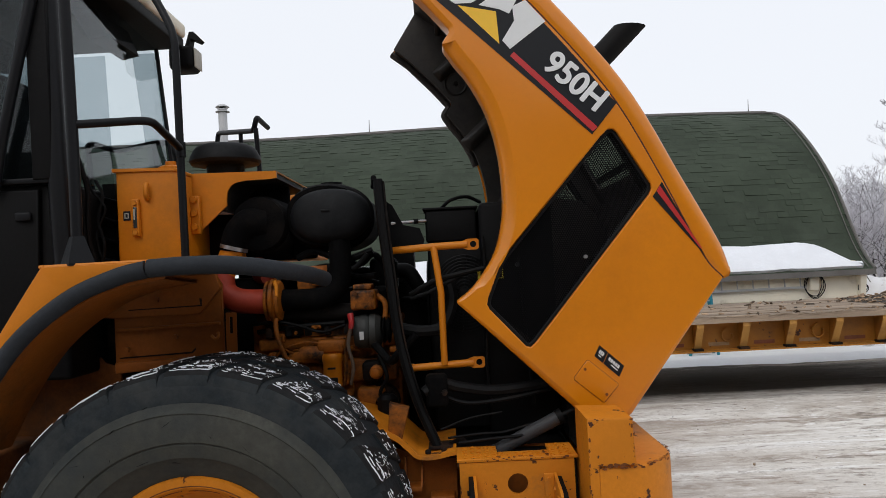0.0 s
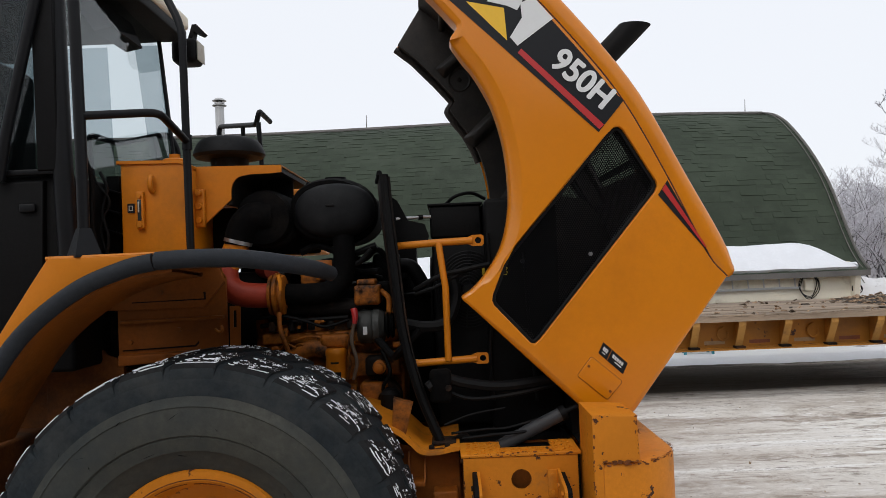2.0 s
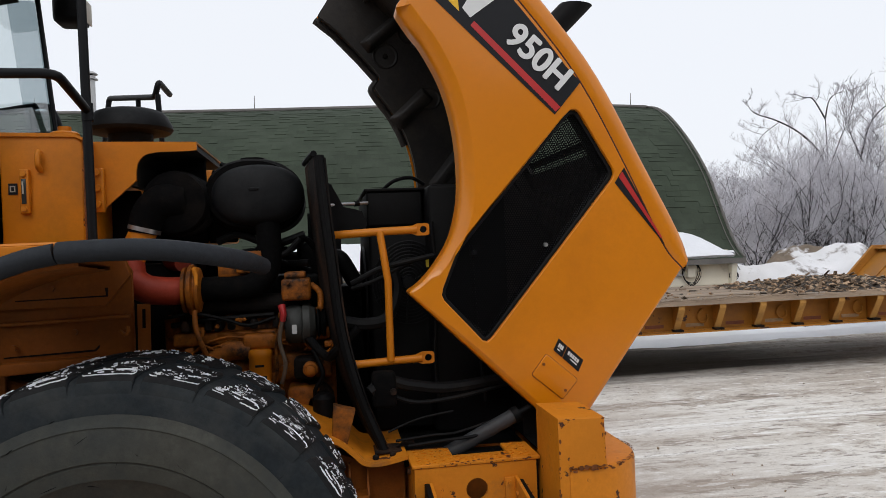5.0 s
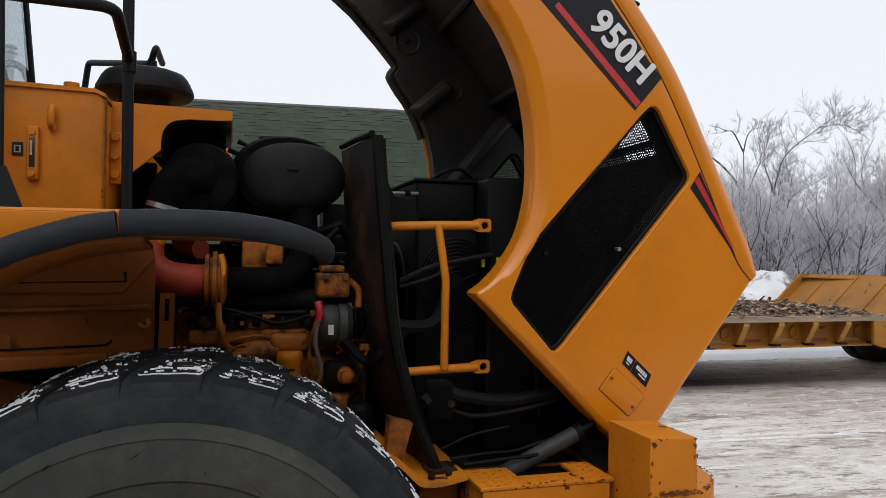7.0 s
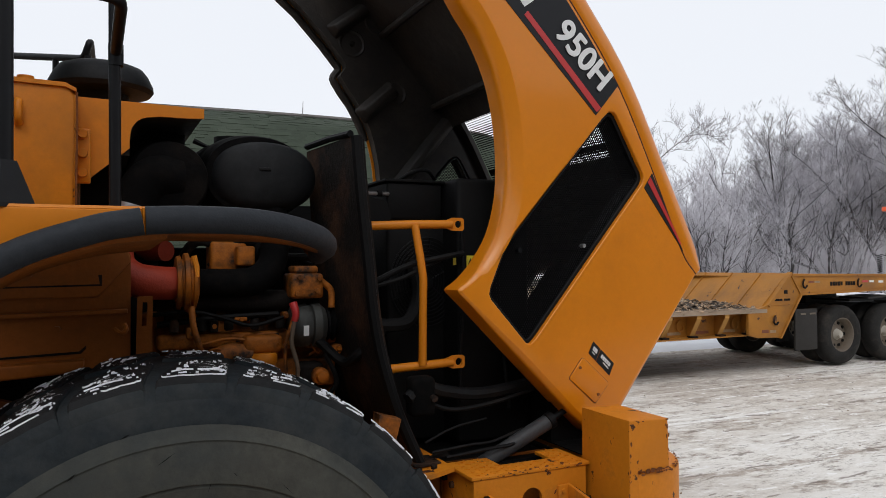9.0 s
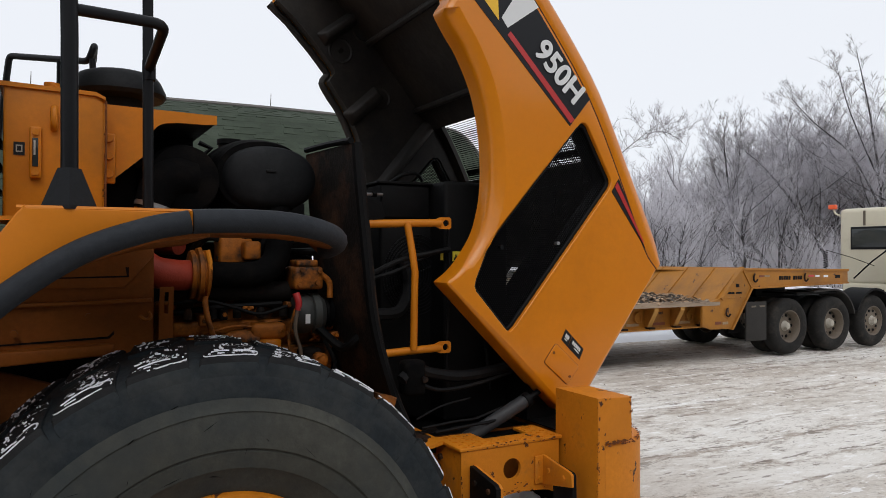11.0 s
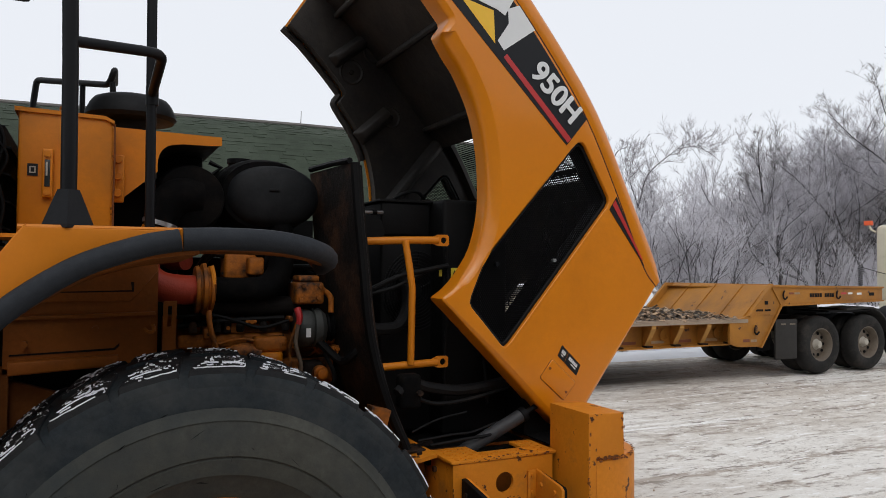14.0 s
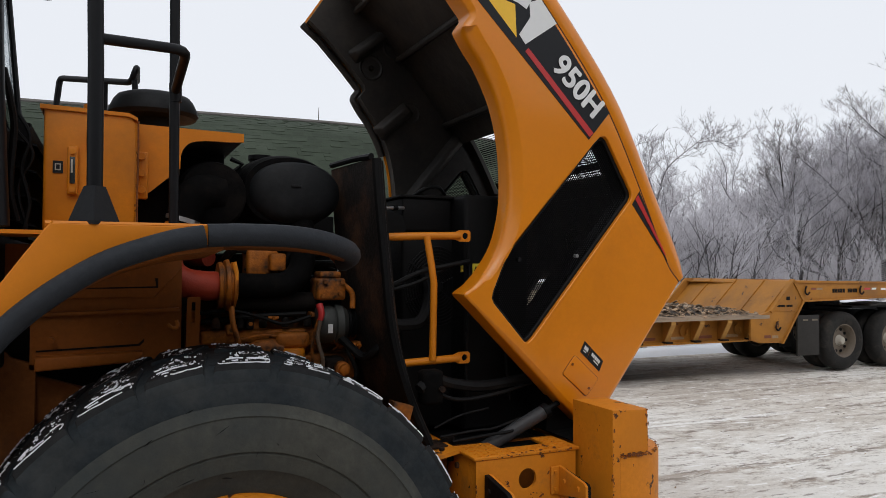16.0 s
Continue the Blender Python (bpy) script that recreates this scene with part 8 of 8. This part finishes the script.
TREE_LABEL = "bare tree with frosted grey twigs at the yard edge"
kinds = []
rng = random.Random(21)
for k, (h, lean, spread, r, fork) in enumerate(((8.5, 0.1, 0.9, 0.13, 0), (9.5, -0.25, 1.0, 0.16, 1), (7.0, 0.35, 1.1, 0.12, 1), (10.5, 0.0, 0.8, 0.17, 0), (6.0, -0.1, 1.2, 0.09, 1), (9.0, -0.6, 1.15, 0.18, 0))):
    tr, tw = grow(rng, h, lean, spread, 4, r, fork)
    t = thing("tree", TREE_LABEL, "tree", "trees at the yard edge", at=(0, 60 + 6 * k, 0))
    for nm, limbs, m, th, le in (("trunk", tr, M_TRUNK, 0.45, 0.009), ("crown", tw, M_TWIG, 0.45, 0.0045)):
        ob = new(nm, limb_mesh(nm, limbs, m, th, le))
        ob.parent = t
    kinds.append(t)
def tall(x):
    """Height of the wood's edge along the yard."""
    return float(np.interp(x, (13, 16, 18.5, 22, 23.2, 24.3, 25.5, 28.5, 32, 37, 60), (4.6, 5.4, 6.4, 5.6, 3.6, 4.2, 6.8, 8.2, 10.3, 12.0, 12.0)))


tops_of = [max(v.co.z for c in t.children for v in c.data.vertices) for t in kinds]
spots = []
rng = random.Random(8)
for k in range(84):
    x = 14.0 + 34 * (k / 83) + rng.uniform(-0.6, 0.6)
    y = 19.0 + rng.uniform(0, 7)
    if x < 14.3 + 0.62 * (y - 22):
        x = 14.3 + 0.62 * (y - 22) + rng.uniform(0, 1.5)
    spots.append((x, y, rng.choice((0, 1, 3, 4, 0, 3, 4, 2)), tall(x) * rng.uniform(0.72, 1.0)))
spots += [(33.0, 15.5, 1, 11.5), (36.5, 17.0, 3, 12.5), (24.5, 18.0, 5, 7.6), (31.0, 17.0, 5, 9.0), (18.5, 20.0, 2, 6.6), (38.5, 16.0, 1, 12.5)]
used = set()
for x, y, k, h in spots:
    s = h / tops_of[k]
    m = Matrix.Translation((x, y, 0)) @ Matrix.Rotation(rng.uniform(0, 6.28), 4, "Z")
    if k not in used:
        used.add(k)
        kinds[k].matrix_basis = m
        kinds[k].scale = (s, s, s)
    else:
        c = copy_thing(kinds[k], m)
        c.scale = (s, s, s)

# old leaning trees in front of the wood, limb by limb
old_trees = (
    ("bare forked dead tree with one long bowed limb", [
        ([(17.7, 20, -0.1), (17.65, 20, 2.5), (17.65, 20, 4.7), (17.62, 20, 5.76)], 0.065, 0.028), ([(17.62, 20, 5.7), (17.2, 20, 6.36), (16.9, 20, 6.42), (16.53, 20.1, 6.57)], 0.04, 0.012),
        ([(17.62, 20, 5.7), (17.83, 20, 6.38), (18.35, 20, 6.66)], 0.035, 0.015), ([(17.6, 20, 4.0), (17.29, 20, 4.65), (16.6, 20, 5.26), (15.8, 20, 5.66), (15.2, 20, 5.84), (14.9, 20, 6.0), (14.74, 20, 6.3)], 0.06, 0.012),
        ([(15.9, 20, 5.6), (15.3, 20, 5.2), (15.0, 20, 4.8)], 0.02, 0.008), ([(17.65, 20.2, 3.5), (18.3, 20.2, 5.0), (18.5, 20.2, 5.4), (18.6, 20.2, 6.0)], 0.035, 0.012)]),
    ("bare tree with a long limb drooping at its end", [
        ([(18.6, 20, -0.1), (18.9, 20, 3.0), (19.36, 20, 5.3)], 0.07, 0.012), ([(18.9, 20, 4.3), (19.4, 20, 5.63), (20.58, 20, 6.54), (21.75, 20, 7.34)], 0.045, 0.01),
        ([(21.0, 20, 6.8), (21.9, 20, 6.95), (22.7, 20, 6.75)], 0.03, 0.012), ([(19.0, 20, 4.2), (18.75, 20.3, 5.4), (18.9, 20.3, 6.2)], 0.035, 0.008)]),
    ("dark leaning tree with several bent stems", [
        ([(29.0, 20, -0.1), (28.43, 20, 1.4), (26.68, 20, 2.87), (26.0, 20, 4.19), (25.58, 20, 6.37), (25.55, 20, 7.5)], 0.14, 0.025), ([(28.2, 20, 1.5), (25.9, 20, 2.1), (25.02, 20, 2.83), (24.6, 20, 4.2)], 0.08, 0.02),
        ([(26.4, 20, 3.2), (25.4, 20, 4.74), (24.7, 20, 5.8)], 0.06, 0.02), ([(26.0, 20, 4.2), (26.4, 20, 5.6), (26.6, 20, 7.2)], 0.05, 0.015)]),
    ("dark leaning tree with several bent stems", [
        ([(32.7, 19.6, -0.1), (32.1, 19.6, 1.6), (30.2, 19.6, 3.76), (27.9, 19.6, 5.6), (26.2, 19.6, 6.5)], 0.15, 0.02), ([(30.8, 19.6, 3.1), (29.5, 19.6, 5.4), (29.2, 19.6, 7.4)], 0.07, 0.02), ([(31.5, 19.6, 2.2), (31.6, 19.6, 5.0), (31.0, 19.6, 7.0)], 0.07, 0.02)]),
    ("tall spreading bare tree at the yard edge", [
        ([(36.2, 19, -0.1), (35.6, 19, 4.0), (34.6, 19, 8.5), (33.4, 19, 11.8)], 0.16, 0.02), ([(35.6, 19, 4.0), (33.07, 19, 6.6), (30.3, 19, 7.9), (28.6, 19, 8.9)], 0.075, 0.015),
        ([(35.3, 19, 5.5), (33.0, 19, 8.6), (31.8, 19, 11.0)], 0.065, 0.015), ([(35.5, 19, 5.0), (36.4, 19, 9.0), (36.8, 19, 12.6)], 0.1, 0.02), ([(35.6, 19, 3.4), (33.6, 19, 4.3), (31.8, 19, 4.9)], 0.08, 0.02)]),
)
rng = random.Random(77)
for label, paths in old_trees:
    foot = Vector(paths[0][0][0])
    tr, tw = grow(rng, 1, shaped=[([Vector(p) - foot for p in path], ra * 0.75, rb * 0.4) for path, ra, rb in paths], sparse="dead" in label)
    t = thing("tree", label, "tree", "trees at the yard edge", at=(foot.x, foot.y, -0.1))
    for nm, limbs, m, le in (("trunk", tr, M_TRUNK, 0.006), ("crown", tw, M_BOUGH if "dark" in label or "tall" in label else M_TWIG, 0.006)):
        new(nm, limb_mesh(nm, limbs, m, 1.0, le)).parent = t

# dense thicket and far woods behind
rng = random.Random(33)
tr, tw = [], []
for k in range(160):
    x = rng.uniform(6, 66)
    y = rng.uniform(25, 38)
    h = tall(x) * rng.uniform(0.5, 0.8) * (1.0 if x > 15 else 0.7)
    a, b = grow(rng, h, rng.uniform(-0.25, 0.25), 1.1, 3, 0.09)
    off = Vector((x, y, 0))
    for src, dst in ((a, tr), (b, tw)):
        dst += [(p + off, q + off, ra, rb, lv) for p, q, ra, rb, lv in src]
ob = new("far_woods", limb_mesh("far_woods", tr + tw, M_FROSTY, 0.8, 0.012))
tagged(ob, "distant thicket of frosted bare trees", "woods", kind="stuff")
tw = []
rng = random.Random(44)
for k in range(300):
    x = rng.uniform(13, 46)
    y = rng.uniform(18, 27)
    off = Vector((x, y, 0))
    for q in range(6):
        d = Vector((rng.uniform(-0.6, 0.6), rng.uniform(-0.6, 0.6), 1)).normalized()
        L = rng.uniform(1.6, 3.8)
        pts = [off + Vector((rng.uniform(-0.5, 0.5), rng.uniform(-0.5, 0.5), -0.05))]
        steps = 7
        for j in range(steps):
            d = (d + Vector((rng.uniform(-1, 1), rng.uniform(-1, 1), 0.15)) * 0.24).normalized()
            pts.append(pts[-1] + d * L / steps)
            tw.append((pts[-2], pts[-1], 0.012 * (1 - j / steps / 1.2), 0.012 * (1 - (j + 1) / steps / 1.2), 2))
            if j == 0:
                continue
            for _ in range(3):
                e = (d * 0.8 + Vector((rng.uniform(-1, 1), rng.uniform(-1, 1), rng.uniform(-0.2, 0.7)))).normalized()
                m = pts[-1] + e * rng.uniform(0.15, 0.38)
                tw.append((pts[-1], m, 0.006, 0.004, 3))
                for _ in range(2):
                    e2 = (e + Vector((rng.uniform(-1, 1), rng.uniform(-1, 1), rng.uniform(-0.5, 0.8)))).normalized()
                    tw.append((m, m + e2 * rng.uniform(0.1, 0.28), 0.004, 0.003, 3))
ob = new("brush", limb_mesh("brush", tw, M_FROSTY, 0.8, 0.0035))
tagged(ob, "frosted brush and saplings under the trees", "brush", kind="stuff")
# close thicket of saplings in front of the old trees
tr, tw = [], []
rng = random.Random(91)
for k in range(76):
    x = rng.uniform(10.8, 22.5)
    y = rng.uniform(17.0, 19.6)
    h = rng.uniform(3.7, 5.5) * min(1.0, 0.7 + 0.05 * (x - 11))
    a, b = grow(rng, h, rng.uniform(-0.3, 0.3), 1.15, 3, 0.03)
    off = Vector((x, y, 0))
    for src, dst in ((a, tr), (b, tw)):
        dst += [(p + off, q + off, ra, rb, lv) for p, q, ra, rb, lv in src]
thicket = new("thicket", limb_mesh("thicket", tw, M_FROSTY, 0.8, 0.0045))
tagged(thicket, "close thicket of frosted saplings behind the barn corner", "thicket", kind="stuff")
stems = new("stem", limb_mesh("stem", tr, M_TRUNK, 1.0, 0.006))
stems.parent = thicket
tagged(stems, kind="stuff")
# unseen dark wall added behind the camera to cut fill light and reflections
part_wall = box(-26, 22, -12.3, -12.0, -0.1, 5.6)
tagged(new("wall_south", finish("wall_south", part_wall, M_LIGHTBLOCK)), "unseen dark wall added to cut light and reflections", "wall", kind="structure")
# far hazy tree line on the horizon
bm = bmesh.new()
rows = []
for i in range(241):
    x = -150 + 300 * i / 240
    h = 5.2 + 1.2 * noise.noise((x * 0.09, 0, 1)) + 0.9 * noise.noise((x * 0.5, 0, 2)) + 0.5 * noise.noise((x * 2.1, 0, 3))
    h *= 0.8
    rows.append([bm.verts.new((x, 52 + 2 * noise.noise((x * 0.2, 4, z)), z)) for z in (-0.2, h * 0.5, h)])
for a, b in zip(rows, rows[1:]):
    for k in range(2):
        bm.faces.new((a[k], a[k + 1], b[k + 1], b[k]))
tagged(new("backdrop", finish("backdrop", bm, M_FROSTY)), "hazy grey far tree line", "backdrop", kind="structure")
